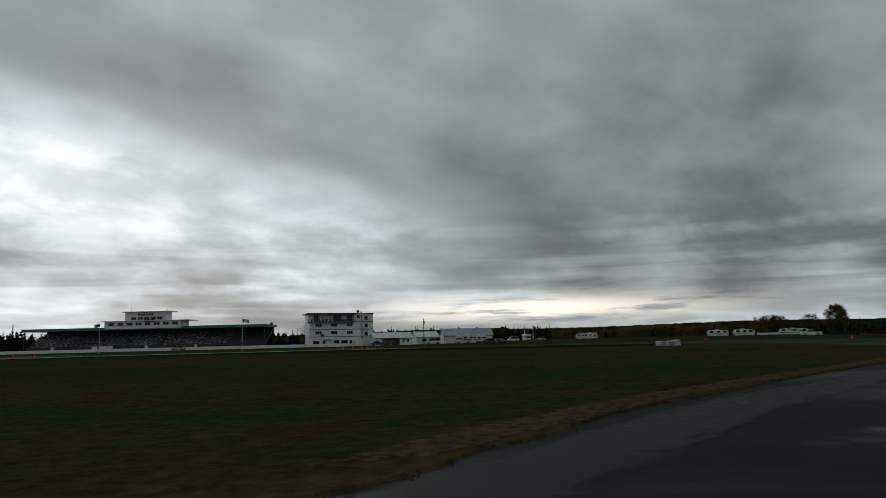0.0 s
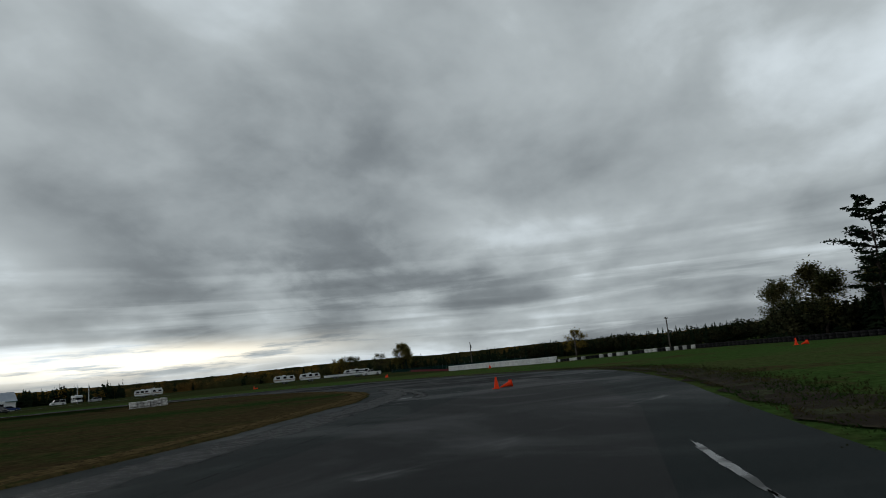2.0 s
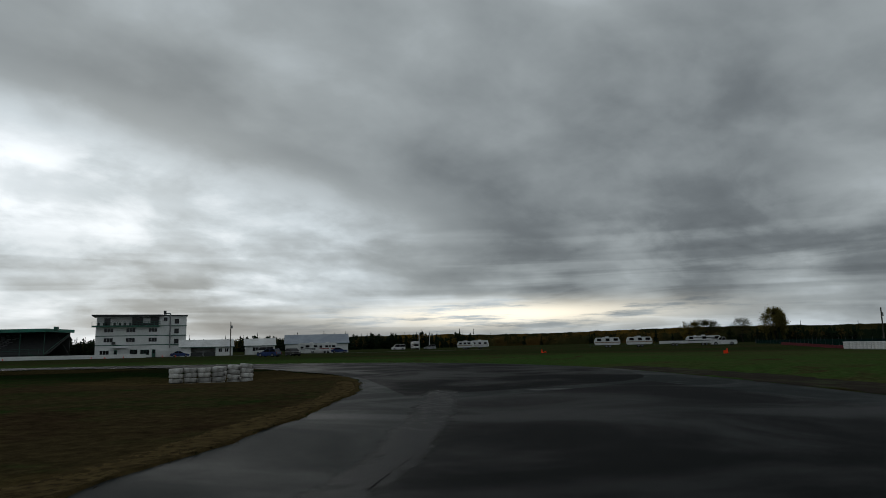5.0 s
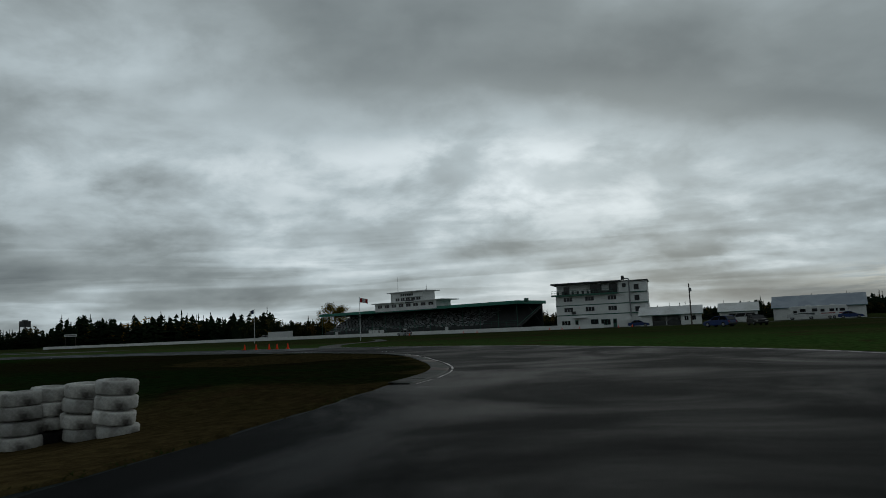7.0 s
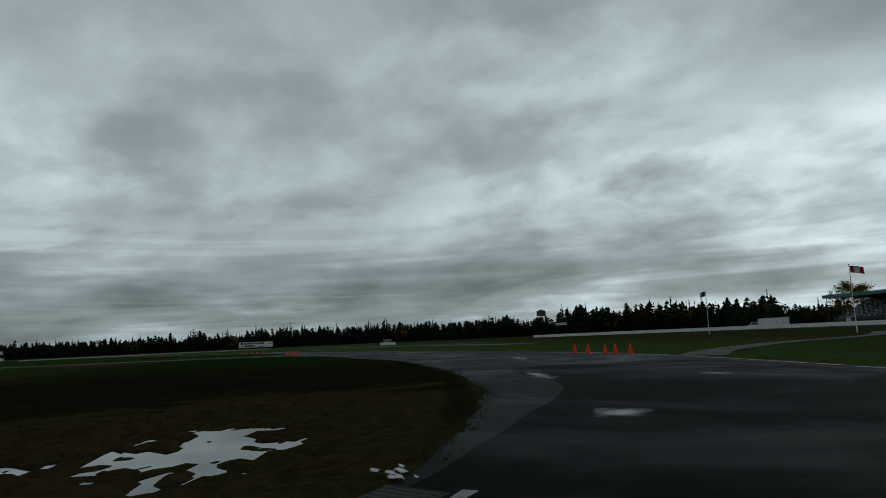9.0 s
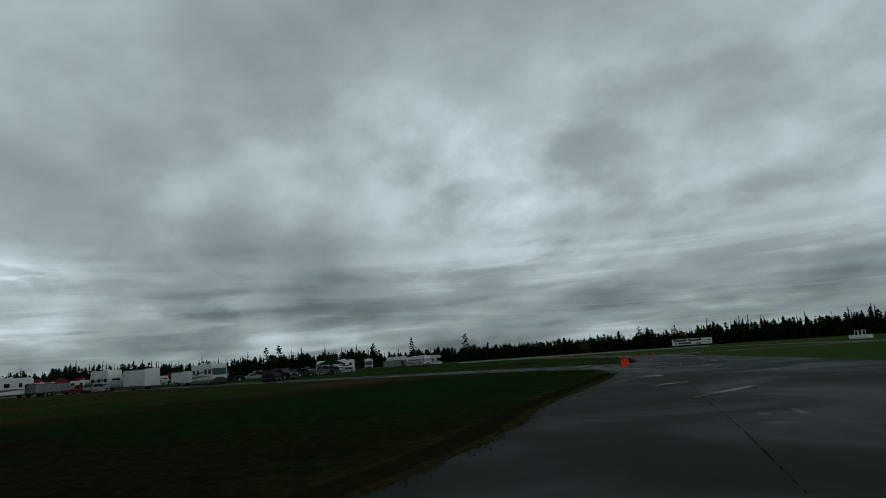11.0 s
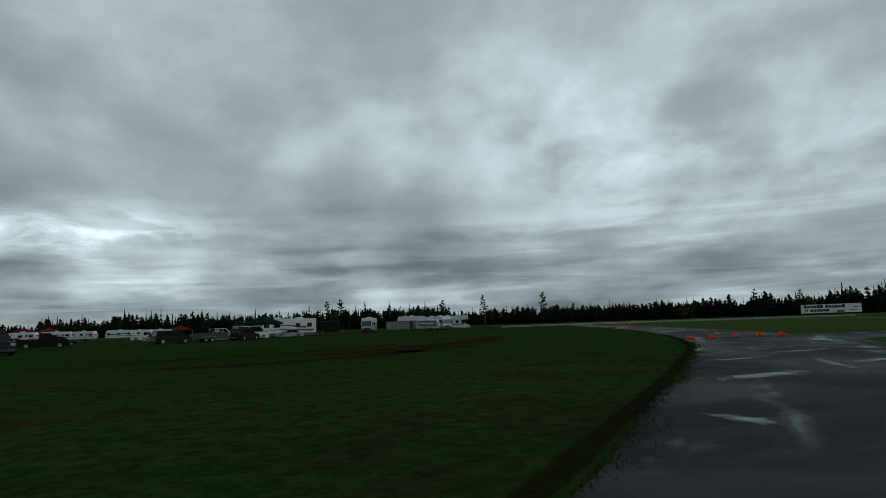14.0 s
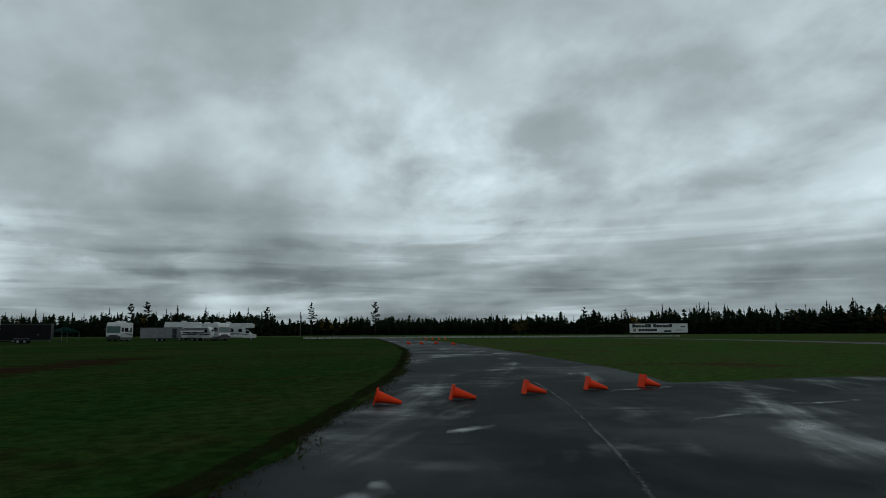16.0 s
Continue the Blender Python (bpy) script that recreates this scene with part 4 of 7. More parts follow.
gabled("clubhouse", -23.0, 226.0, -10.5, 230.2, 7, 2.5, 4.2, "low white clubhouse with pale roof and open front", PALE_ROOF, [(9.6, 10.4, 1.0, 1.9), (11.2, 12.0, 1.0, 1.9)], (2.6, 8.8))
gabled("workshop", -9.4, 239.2, -1.6, 241.3, 8, 2.6, 4.4, "low white workshop with pale roof", PALE_ROOF, [(2.0, 3.6, 1.0, 2.0)])
gabled("barn", 0.4, 246.5, 18.4, 249.5, 9, 2.9, 5.4, "white barn with grey sheet metal roof", GREY_ROOF, [(13.5, 14.6, 0.9, 2.0), (4.6, 5.6, 0.9, 2.0)])
sign = part("sign", boxed(9.6, 13.0, -0.07, -0.01, 1.0, 2.3, bevel=0.01), ORANGE, bpy.data.objects["barn"], "orange sign board")
part("sign_bar", boxed(9.9, 12.7, -0.09, -0.07, 1.5, 1.85), WHITE_METAL, sign)


# ---- walls, banks and barriers ----
def low_wall(name, pts, h, w, mat, label, category, seg=6.0, kind="structure", gap=0.01):
    """A low wall of butted blocks along a line."""
    t = thing(name, 0, 0, 0, 0, label, category, kind=kind)
    line = [Vector(p) for p in pts]
    for a, b in zip(line, line[1:]):
        n = max(1, int((b - a).length / seg))
        ang = math.degrees(math.atan2(b.y - a.y, b.x - a.x))
        step = (b - a).length / n
        me = None
        for i in range(n):
            p = a.lerp(b, (i + 0.5) / n)
            if me is None:
                ob = part("block", boxed(-step / 2 + gap, step / 2 - gap, -w / 2, w / 2, -0.6, h, bevel=0.03), mat, t)
                me = ob.data
            else:
                ob = new("block", me)
                ob.parent = t
            ob.matrix_basis = pose(p.x, p.y, ground_z(p.x, p.y), 0, 0, ang)
    return t


low_wall("pit_wall", [(-242, 177.5), (-165, 205), (-110, 217.5), (-48, 219.5), (-30, 221.5)], 0.95, 0.3, WHITE_PAINT, "long low white concrete pit wall", "wall")
low_wall("rear_guard_rail", [(-225, -8), (-262, 16), (-284, 44), (-300, 66)], 0.42, 0.5, CONCRETE, "low row of dirty white barrier blocks", "barrier", 1.7, gap=0.16)


# ---- cones ----
CONE_H = 0.54


def traffic_cone():
    t = thing("traffic_cone", 0, 0, -50, 0, "bright orange plastic traffic cone standing upright", "cone", "traffic cones")
    bm = boxed(-0.165, 0.165, -0.165, 0.165, 0.0, 0.028, bevel=0.012)
    part("base", bm, ORANGE, t)
    bm = bmesh.new()
    prof = [(0.125, 0.028), (0.118, 0.06), (0.035, CONE_H - 0.012), (0.026, CONE_H), (0.016, CONE_H - 0.006)]
    rings = []
    for r, z in prof:
        rings.append([bm.verts.new((r * math.cos(i * math.pi / 10), r * math.sin(i * math.pi / 10), z)) for i in range(20)])
    for a, b in zip(rings, rings[1:]):
        for i in range(20):
            bm.faces.new((a[i], a[(i + 1) % 20], b[(i + 1) % 20], b[i]))
    part("body", bm, ORANGE, t, smooth=True)
    return t


CONE = traffic_cone()
CONES_UP = [(17.78, 17.47, 10), (33.05, 35.1, 35), (-59.4, 97.8, 12), (-62.15, 97.2, 40), (-64.45, 96.65, 70), (-67.85, 95.9, 25), (-17.4, 117.6, 0), (-15.9, 117.9, 20), (-14.3, 118.3, 50), (-13.3, 118.5, 15), (-12.0, 118.8, 70)]
# lying: foot of the cone, the direction in which its tip points
CONES_DOWN = [(17.25, 17.85, -47), (34.0, 35.35, 165), (-110.1, 83.2, 118), (-111.4, 84.05, 124), (-113.05, 84.9, 128), (-114.5, 85.8, 122), (-115.7, 86.75, 130)]
for x, y, a in CONES_UP:
    m = pose(x, y, 0.02, 0, 0, a) @ Matrix.Scale(0.86 if x > 0 else 1.0, 4)
    if (x, y) == CONES_UP[2][:2]:
        CONE.matrix_basis = m
    else:
        copy_thing(CONE, m)
tilt = math.degrees(math.atan((0.165 - 0.03) / CONE_H))
for x, y, a in CONES_DOWN:
    k = 0.88
    m = pose(x, y, 0.02 + 0.165 * k * math.cos(radians(tilt)), 0, 90 + tilt, a) @ Matrix.Scale(k, 4)
    c = copy_thing(CONE, m)
    c["label"] = "bright orange traffic cone lying on its side as a pointer"


# ---- tyre stacks on the infield ----
def tyre_mesh(r=0.34, w=0.235):
    bm = bmesh.new()
    prof = [(r * 0.58, -w / 2), (r * 0.72, -w / 2), (r * 0.96, -w * 0.45), (r, -w * 0.34), (r, w * 0.34), (r * 0.96, w * 0.45), (r * 0.72, w / 2), (r * 0.58, w / 2), (r * 0.55, 0)]
    n = 14
    rings = [[bm.verts.new((q * math.cos(i * 2 * math.pi / n), q * math.sin(i * 2 * math.pi / n), z)) for i in range(n)] for q, z in prof]
    for k in range(len(rings)):
        a, b = rings[k], rings[(k + 1) % len(rings)]
        for i in range(n):
            bm.faces.new((a[i], a[(i + 1) % n], b[(i + 1) % n], b[i]))
    me = bpy.data.meshes.new("tyre")
    bm.normal_update()
    bm.to_mesh(me)
    bm.free()
    me.materials.append(WHITE_TYRE)
    me.shade_smooth()
    return me


TYRE = tyre_mesh()
BARE_TYRE = TYRE.copy()
BARE_TYRE.materials[0] = RUBBER


def tyre_stack(x, y, rz, cols, rows, label, group, lift=0.0, lean=0.0):
    t = thing("tyre_stack", x, y, 0.055 + hollow(x, y) - 0.01, rz, label, "tyres", group)
    rng = random.Random(int(x * 10))
    for i in range(cols):
        for j in range(rows):
            ob = new("tyre", BARE_TYRE if i == 0 and j == 0 else TYRE)
            ob.parent = t
            ob.matrix_basis = pose(i * 0.69 + rng.uniform(-0.03, 0.03), rng.uniform(-0.05, 0.05), lift * (i + 1) / cols + 0.13 + j * 0.247 + rng.uniform(0, 0.012), lean + rng.uniform(-3, 3), lean + rng.uniform(-3, 3), rng.uniform(0, 90))
    return t


tyre_stack(26.35, 82.1, 28.5, 4, 4, "stack of dirty white painted tyres on grass", "infield tyre stacks")
tyre_stack(28.15, 83.55, 24, 3, 4, "stack of leaning white painted tyres on grass", "infield tyre stacks", 0.14, 3.0)

# ---- paints for vehicles ----
def car_paint(name, c):
    return material(name, [c], 1.5, 0.35, coat=0.03 if max(c) < 0.06 else 0.25, spec=0.10 if max(c) < 0.06 else 0.35)


BLUE_PAINT = car_paint("blue_car_paint", (0.010, 0.034, 0.15))
NAVY_PAINT = car_paint("navy_car_paint", (0.006, 0.009, 0.022))
BLACK_PAINT = car_paint("black_car_paint", (0.010, 0.010, 0.011))
RED_PAINT = car_paint("red_car_paint", (0.20, 0.014, 0.010))
SILVER_PAINT = car_paint("silver_car_paint", (0.33, 0.34, 0.35))
WHITE_CAR = car_paint("white_car_paint", (0.70, 0.71, 0.71))
GREY_PAINT = car_paint("grey_trailer_skin", (0.24, 0.25, 0.26))
TAN_STRIPE = material("tan_stripe", [(0.30, 0.20, 0.13)], 1.0, 0.4)
GREY_STRIPE = material("charcoal_stripe", [(0.05, 0.055, 0.06)], 1.0, 0.35)
RED_LAMP = material("red_lamp_lens", [(0.25, 0.01, 0.01)], 1.0, 0.2)
CLEAR_LAMP = material("clear_lamp_lens", [(0.55, 0.55, 0.52)], 1.0, 0.15)
RED_CLOTH = material("red_canopy_cloth", [(0.34, 0.035, 0.035), (0.26, 0.025, 0.025)], 0.8, 0.8, spec=0.1)
GREEN_CLOTH = material("green_canopy_cloth", [(0.012, 0.055, 0.042), (0.008, 0.04, 0.03)], 0.8, 0.8, spec=0.05)
BLACK_PLASTIC = material("black_bumper_plastic", [(0.02, 0.02, 0.021)], 2.0, 0.55)


def wheel(parent, x, y, r, w=0.22, rim=STEEL):
    s = 1 if y > 0 else -1
    t = part("wheel", tubed((x, y - s * w / 2, r), (x, y + s * w / 2, r), r, r, 18), RUBBER, parent)
    part("rim", tubed((x, y + s * w / 2, r), (x, y + s * (w / 2 + 0.012), r), r * 0.6, r * 0.52, 14), rim, t)


def car(kind, x, y, rz, paint, label, z=0.0):
    """kind: hatch, suv, pickup, van, sedan. The nose points along local x."""
    dims = {"hatch": (4.2, 1.76, 1.47), "sedan": (4.6, 1.8, 1.43), "suv": (4.6, 1.88, 1.72), "pickup": (5.7, 1.95, 1.88), "van": (5.2, 1.95, 2.1)}
    L, W, H = dims[kind]
    name = {"hatch": "hatchback_car", "sedan": "sedan_car", "suv": "suv", "pickup": "pickup_truck", "van": "van"}[kind]
    t = thing(name, x, y, z, rz, label, {"pickup": "truck", "van": "van"}.get(kind, "car"))
    h, r = L / 2, {"suv": 0.36, "pickup": 0.39, "van": 0.36}.get(kind, 0.32)
    belt = {"hatch": 0.92, "sedan": 0.9, "suv": 1.08, "pickup": 1.18, "van": 1.2}[kind]
    nose = belt - {"van": 0.14, "pickup": 0.06}.get(kind, 0.16)
    body = [(-h, 0.34), (-h + 0.05, belt - 0.08), (-h + 0.2, belt), (h * 0.42, belt), (h - 0.25, nose), (h - 0.03, nose - 0.2), (h, 0.36), (h - 0.2, 0.22), (-h + 0.2, 0.22)]
    b = part("body", prism(bmesh.new(), body, -W / 2, W / 2, 0.05), paint, t)
    cab = {"hatch": [(-h + 0.12, belt), (-h + 0.5, H - 0.06), (h * 0.06, H - 0.05), (h * 0.46, belt)], "sedan": [(-h + 0.65, belt), (-h + 1.35, H - 0.06), (h * 0.02, H - 0.05), (h * 0.44, belt)], "suv": [(-h + 0.1, belt), (-h + 0.32, H - 0.06), (h * 0.12, H - 0.05), (h * 0.46, belt)], "pickup": [(-h * 0.16, belt), (-h * 0.10, H - 0.06), (h * 0.26, H - 0.05), (h * 0.52, belt)], "van": [(-h + 0.06, belt), (-h + 0.14, H - 0.06), (h * 0.42, H - 0.05), (h * 0.72, belt)]}[kind]
    part("window", prism(bmesh.new(), cab, -W / 2 + 0.1, W / 2 - 0.1, 0.03), GLASS, t, "dark tinted glass")
    (xa, _), (xb, zt), (xc, zc), (xd, _) = cab
    part("roof", boxed(xb - 0.03, xc + 0.05, -W / 2 + 0.09, W / 2 - 0.09, zt - 0.03, zt + 0.06, bevel=0.03), paint, t)
    for s in (-1, 1):
        yy = s * (W / 2 - 0.09)
        for p, q in (((xa, belt), (xb, zt)), ((xd, belt), (xc, zc)), (((xa * 0.5 + xd * 0.5), belt), ((xb + xc) * 0.5, zt))):
            part("pillar", tubed((p[0], yy, p[1] - 0.02), (q[0], yy * 0.995, q[1]), 0.045, 0.04, 6), paint, t)
        wheel(t, h * 0.62, s * (W / 2 - 0.1), r)
        wheel(t, -h * 0.6, s * (W / 2 - 0.1), r)
        part("headlight", boxed(h - 0.14, h - 0.005, s * W * 0.36 - 0.17, s * W * 0.36 + 0.17, nose - 0.32, nose - 0.14, bevel=0.03), CLEAR_LAMP, t)
        part("tail_light", boxed(-h - 0.01, -h + 0.08, s * W * 0.42 - 0.1, s * W * 0.42 + 0.1, belt - 0.36, belt - 0.08, bevel=0.02), RED_LAMP, t)
        part("mirror", boxed(xd - 0.35, xd - 0.2, s * (W / 2 + 0.08) - 0.09, s * (W / 2 + 0.08) + 0.09, belt + 0.02, belt + 0.17, bevel=0.03), paint, t)
    part("bumper", boxed(h - 0.12, h + 0.05, -W / 2 + 0.06, W / 2 - 0.06, 0.32, 0.52, bevel=0.04), BLACK_PLASTIC, t)
    part("bumper", boxed(-h - 0.05, -h + 0.12, -W / 2 + 0.06, W / 2 - 0.06, 0.34, 0.54, bevel=0.04), BLACK_PLASTIC if kind != "pickup" else STEEL, t)
    if kind == "pickup":
        part("bed_liner", boxed(-h + 0.12, -h * 0.2, -W / 2 + 0.12, W / 2 - 0.12, belt - 0.06, belt + 0.012), BLACK_PLASTIC, t)
    return t


def side_windows(t, spans, z0, z1, W, both=True):
    for s in ((-1, 1) if both else (-1,)):
        for a, b in spans:
            w = part("window", boxed(a, b, s * (W / 2 + 0.012) - 0.012, s * (W / 2 + 0.012) + 0.012, z0, z1, bevel=0.008), BLACK_PLASTIC, t)
            part("pane", boxed(a + 0.05, b - 0.05, s * (W / 2 + 0.026) - 0.004, s * (W / 2 + 0.026) + 0.004, z0 + 0.05, z1 - 0.05), GLASS, w)


def swoosh(t, L, W, z, mat, s, rise=0.45):
    """A curved painted stripe along a side."""
    bm = bmesh.new()
    n = 14
    a, b = [], []
    y = s * (W / 2 + 0.006)
    for i in range(n + 1):
        f = i / n
        x = -L * 0.45 + L * 0.88 * f
        zz = z + rise * math.sin(f * 3.0) * f
        th = 0.34 * (1 - f) + 0.06
        a.append(bm.verts.new((x, y, zz)))
        b.append(bm.verts.new((x, y, zz + th)))
    for i in range(n):
        bm.faces.new((a[i], a[i + 1], b[i + 1], b[i]) if s < 0 else (b[i], b[i + 1], a[i + 1], a[i]))
    part("stripe", bm, mat, t, "curved dark side stripe")


def roof_units(t, xs, z):
    for x in xs:
        part("roof_air_conditioner", boxed(x - 0.45, x + 0.45, -0.4, 0.4, z, z + 0.26, bevel=0.08), WHITE_METAL, t)


def motorhome_a(x, y, rz, L, H, label, stripe=GREY_STRIPE, z=0.0):
    t = thing("motorhome", x, y, z, rz, label, "motorhome", "parked motorhomes")
    W, h = 2.5, L / 2
    part("body", prism(bmesh.new(), [(-h, 0.75), (-h, H - 0.1), (-h + 0.15, H), (h - 0.7, H), (h - 0.22, H - 0.35), (h - 0.02, 1.5), (h, 0.95), (h - 0.1, 0.75)], -W / 2, W / 2, 0.07), WHITE_CAR, t)
    part("skirt", boxed(-h + 0.1, h - 0.15, -W / 2 + 0.03, W / 2 - 0.03, 0.32, 0.78, bevel=0.04), stripe, t, "dark lower skirt")
    bm = prism(bmesh.new(), [(h - 0.30, H - 0.55), (h - 0.20, H - 0.55), (h + 0.012, 1.55), (h - 0.08, 1.55)], -W / 2 + 0.12, W / 2 - 0.12)
    part("windscreen", bm, TINTED_GLASS, t, "large green-tinted windscreen")
    side_windows(t, [(h - 1.6, h - 0.6), (h - 3.6, h - 2.4), (-h + 3.2, -h + 4.0), (-h + 0.9, -h + 1.8)], 1.75, 2.5, W)
    for s in (-1, 1):
        swoosh(t, L, W, 1.05, stripe, s)
        swoosh(t, L * 0.7, W, 1.6, stripe, s, 0.7)
        wheel(t, h - 1.5, s * (W / 2 - 0.18), 0.46, 0.3)
        wheel(t, -h + 2.6, s * (W / 2 - 0.18), 0.46, 0.3)
        part("mirror", boxed(h - 0.2, h - 0.05, s * (W / 2 + 0.2) - 0.12, s * (W / 2 + 0.2) + 0.12, 1.9, 2.4, bevel=0.04), BLACK_PLASTIC, t)
        part("headlight", boxed(h - 0.06, h + 0.02, s * 0.85 - 0.2, s * 0.85 + 0.2, 0.95, 1.15, bevel=0.03), CLEAR_LAMP, t)
    part("bumper", boxed(h - 0.15, h + 0.06, -W / 2 + 0.06, W / 2 - 0.06, 0.36, 0.95, bevel=0.05), BLACK_PLASTIC, t)
    part("grille", boxed(h - 0.02, h + 0.025, -0.7, 0.7, 0.85, 1.2, bevel=0.02), BLACK_PLASTIC, t)
    roof_units(t, (-L * 0.25, L * 0.15), H - 0.01)
    return t


def motorhome_c(x, y, rz, L, H, label, z=0.0):
    t = thing("camper_van", x, y, z, rz, label, "motorhome", "parked motorhomes")
    W, h = 2.4, L / 2
    part("body", prism(bmesh.new(), [(-h, 0.6), (-h, H), (h - 0.9, H), (h - 0.35, H - 0.3), (h - 0.5, H - 0.95), (h - 2.1, H - 1.0), (h - 2.2, 0.55)], -W / 2, W / 2, 0.06), WHITE_CAR, t)
    part("cab", prism(bmesh.new(), [(h - 2.2, 0.5), (h - 2.2, 2.05), (h - 1.55, 2.05), (h - 0.95, 1.35), (h - 0.05, 1.15), (h, 0.5)], -0.98, 0.98, 0.05), WHITE_CAR, t)
    part("windscreen", prism(bmesh.new(), [(h - 1.60, 2.0), (h - 1.50, 2.0), (h - 0.90, 1.38), (h - 1.0, 1.38)], -0.88, 0.88), GLASS, t)
    for s in (-1, 1):
        part("window", boxed(h - 2.0, h - 1.3, s * 0.99 - 0.012, s * 0.99 + 0.012, 1.4, 1.95, bevel=0.008), GLASS, t)
        swoosh(t, L - 1.8, W, 1.0, GREY_STRIPE, s, 0.35)
        wheel(t, h - 0.95, s * 0.86, 0.38)
        wheel(t, -h + 1.9, s * (W / 2 - 0.16), 0.38, 0.3)
        part("headlight", boxed(h - 0.05, h + 0.02, s * 0.7 - 0.17, s * 0.7 + 0.17, 0.8, 1.0, bevel=0.02), CLEAR_LAMP, t)
    side_windows(t, [(-h + 0.6, -h + 1.6), (-h + 2.8, -h + 3.9), (h - 3.4, h - 2.7)], 1.65, 2.3, W)
    part("bumper", boxed(h - 0.1, h + 0.06, -0.95, 0.95, 0.42, 0.65, bevel=0.04), BLACK_PLASTIC, t)
    roof_units(t, (-L * 0.15,), H - 0.01)
    return t


def travel_trailer(x, y, rz, L, H, label, stripe=TAN_STRIPE, z=0.0, group="parked caravans"):
    t = thing("travel_trailer", x, y, z, rz, label, "caravan", group)
    W, h = 2.4, L / 2
    part("body", prism(bmesh.new(), [(-h, 0.75), (-h - 0.04, 1.6), (-h + 0.35, H), (h - 0.5, H), (h + 0.03, 1.7), (h - 0.1, 0.95), (h - 0.35, 0.6), (-h + 0.3, 0.6)], -W / 2, W / 2, 0.07), WHITE_METAL, t)
    for s in (-1, 1):
        part("stripe", boxed(-h + 0.1, h - 0.15, s * (W / 2 + 0.004) - 0.004, s * (W / 2 + 0.004) + 0.004, 1.12, 1.3), stripe, t, "tan side stripe")
        if stripe is GREY_STRIPE:
            swoosh(t, L, W, 1.45, stripe, s, 0.7)
        for dx in (-0.42, 0.42):
            wheel(t, dx - 0.2, s * (W / 2 - 0.14), 0.33)
    side_windows(t, [(-h + 0.5, -h + 1.5), (-0.6, 0.3), (h - 1.7, h - 0.7)], 1.55, 2.15, W)
    d = part("door", boxed(h - 2.55, h - 1.9, -W / 2 - 0.03, -W / 2 + 0.01, 0.7, 2.45, bevel=0.01), WHITE_METAL, t)
    part("pane", boxed(h - 2.42, h - 2.03, -W / 2 - 0.04, -W / 2 - 0.03, 1.6, 2.2), GLASS, d)
    part("front_window", boxed(h - 0.06, h + 0.01, -0.7, 0.7, 1.72, 2.1), GLASS, t)
    bm = bmesh.new()
    tube(bm, (h - 0.3, 0.7, 0.5), (h + 1.1, 0, 0.5), 0.05)
    tube(bm, (h - 0.3, -0.7, 0.5), (h + 1.1, 0, 0.5), 0.05)
    tube(bm, (h + 0.9, 0, 0.0), (h + 0.9, 0, 0.6), 0.04)
    part("tongue", bm, DARK_STEEL, t)
    roof_units(t, (0.0,), H - 0.01)
    return t


def enclosed_trailer(x, y, rz, L, W, H, skin, label, z=0.0, dark=False):
    t = thing("enclosed_trailer", x, y, z, rz, label, "trailer", "enclosed trailers")
    h = L / 2
    part("body", boxed(-h, h, -W / 2, W / 2, 0.5, H, bevel=0.06), skin, t)
    bm = bmesh.new()
    for zz in (0.47, H - 0.12):
        for s in (-1, 1):
            box(bm, -h - 0.01, h + 0.01, s * W / 2 - 0.02, s * W / 2 + 0.02, zz, zz + 0.12)
        box(bm, -h - 0.02, -h + 0.02, -W / 2, W / 2, zz, zz + 0.12)
    part("trim", bm, DARK_STEEL, t, "dark metal edge trim")
    d = part("rear_door", boxed(-h - 0.04, -h, -W / 2 + 0.14, W / 2 - 0.14, 0.62, H - 0.45, bevel=0.015), skin, t)
    for s in (-1, 1):
        part("latch", boxed(-h - 0.08, -h - 0.04, s * (W / 2 - 0.3) - 0.03, s * (W / 2 - 0.3) + 0.03, 0.8, H - 0.7), STEEL, d)
        part("tail_light", boxed(-h - 0.03, -h + 0.02, s * (W / 2 - 0.12) - 0.06, s * (W / 2 - 0.12) + 0.06, 0.62, 0.78), RED_LAMP, t)
        for dx in (-0.42, 0.42):
            wheel(t, dx - 0.3, s * (W / 2 - 0.05), 0.33, 0.2)
        part("mudguard", boxed(-1.25, 0.65, s * (W / 2 + 0.06) - 0.06, s * (W / 2 + 0.06) + 0.06, 0.68, 0.76, bevel=0.02), STEEL, t)
    sd = part("side_door", boxed(h - 1.7, h - 0.95, -W / 2 - 0.03, -W / 2 + 0.01, 0.65, 2.3 if H > 2.45 else H - 0.2, bevel=0.01), BLACK_PLASTIC if dark else skin, t)
    part("latch", boxed(h - 1.65, h - 1.5, -W / 2 - 0.06, -W / 2 - 0.03, 1.2, 1.35), STEEL, sd)
    bm = bmesh.new()
    tube(bm, (h - 0.1, 0.7, 0.5), (h + 1.2, 0, 0.5), 0.05)
    tube(bm, (h - 0.1, -0.7, 0.5), (h + 1.2, 0, 0.5), 0.05)
    tube(bm, (h + 1.0, 0, 0.0), (h + 1.0, 0, 0.6), 0.04)
    part("tongue", bm, DARK_STEEL, t)
    return t


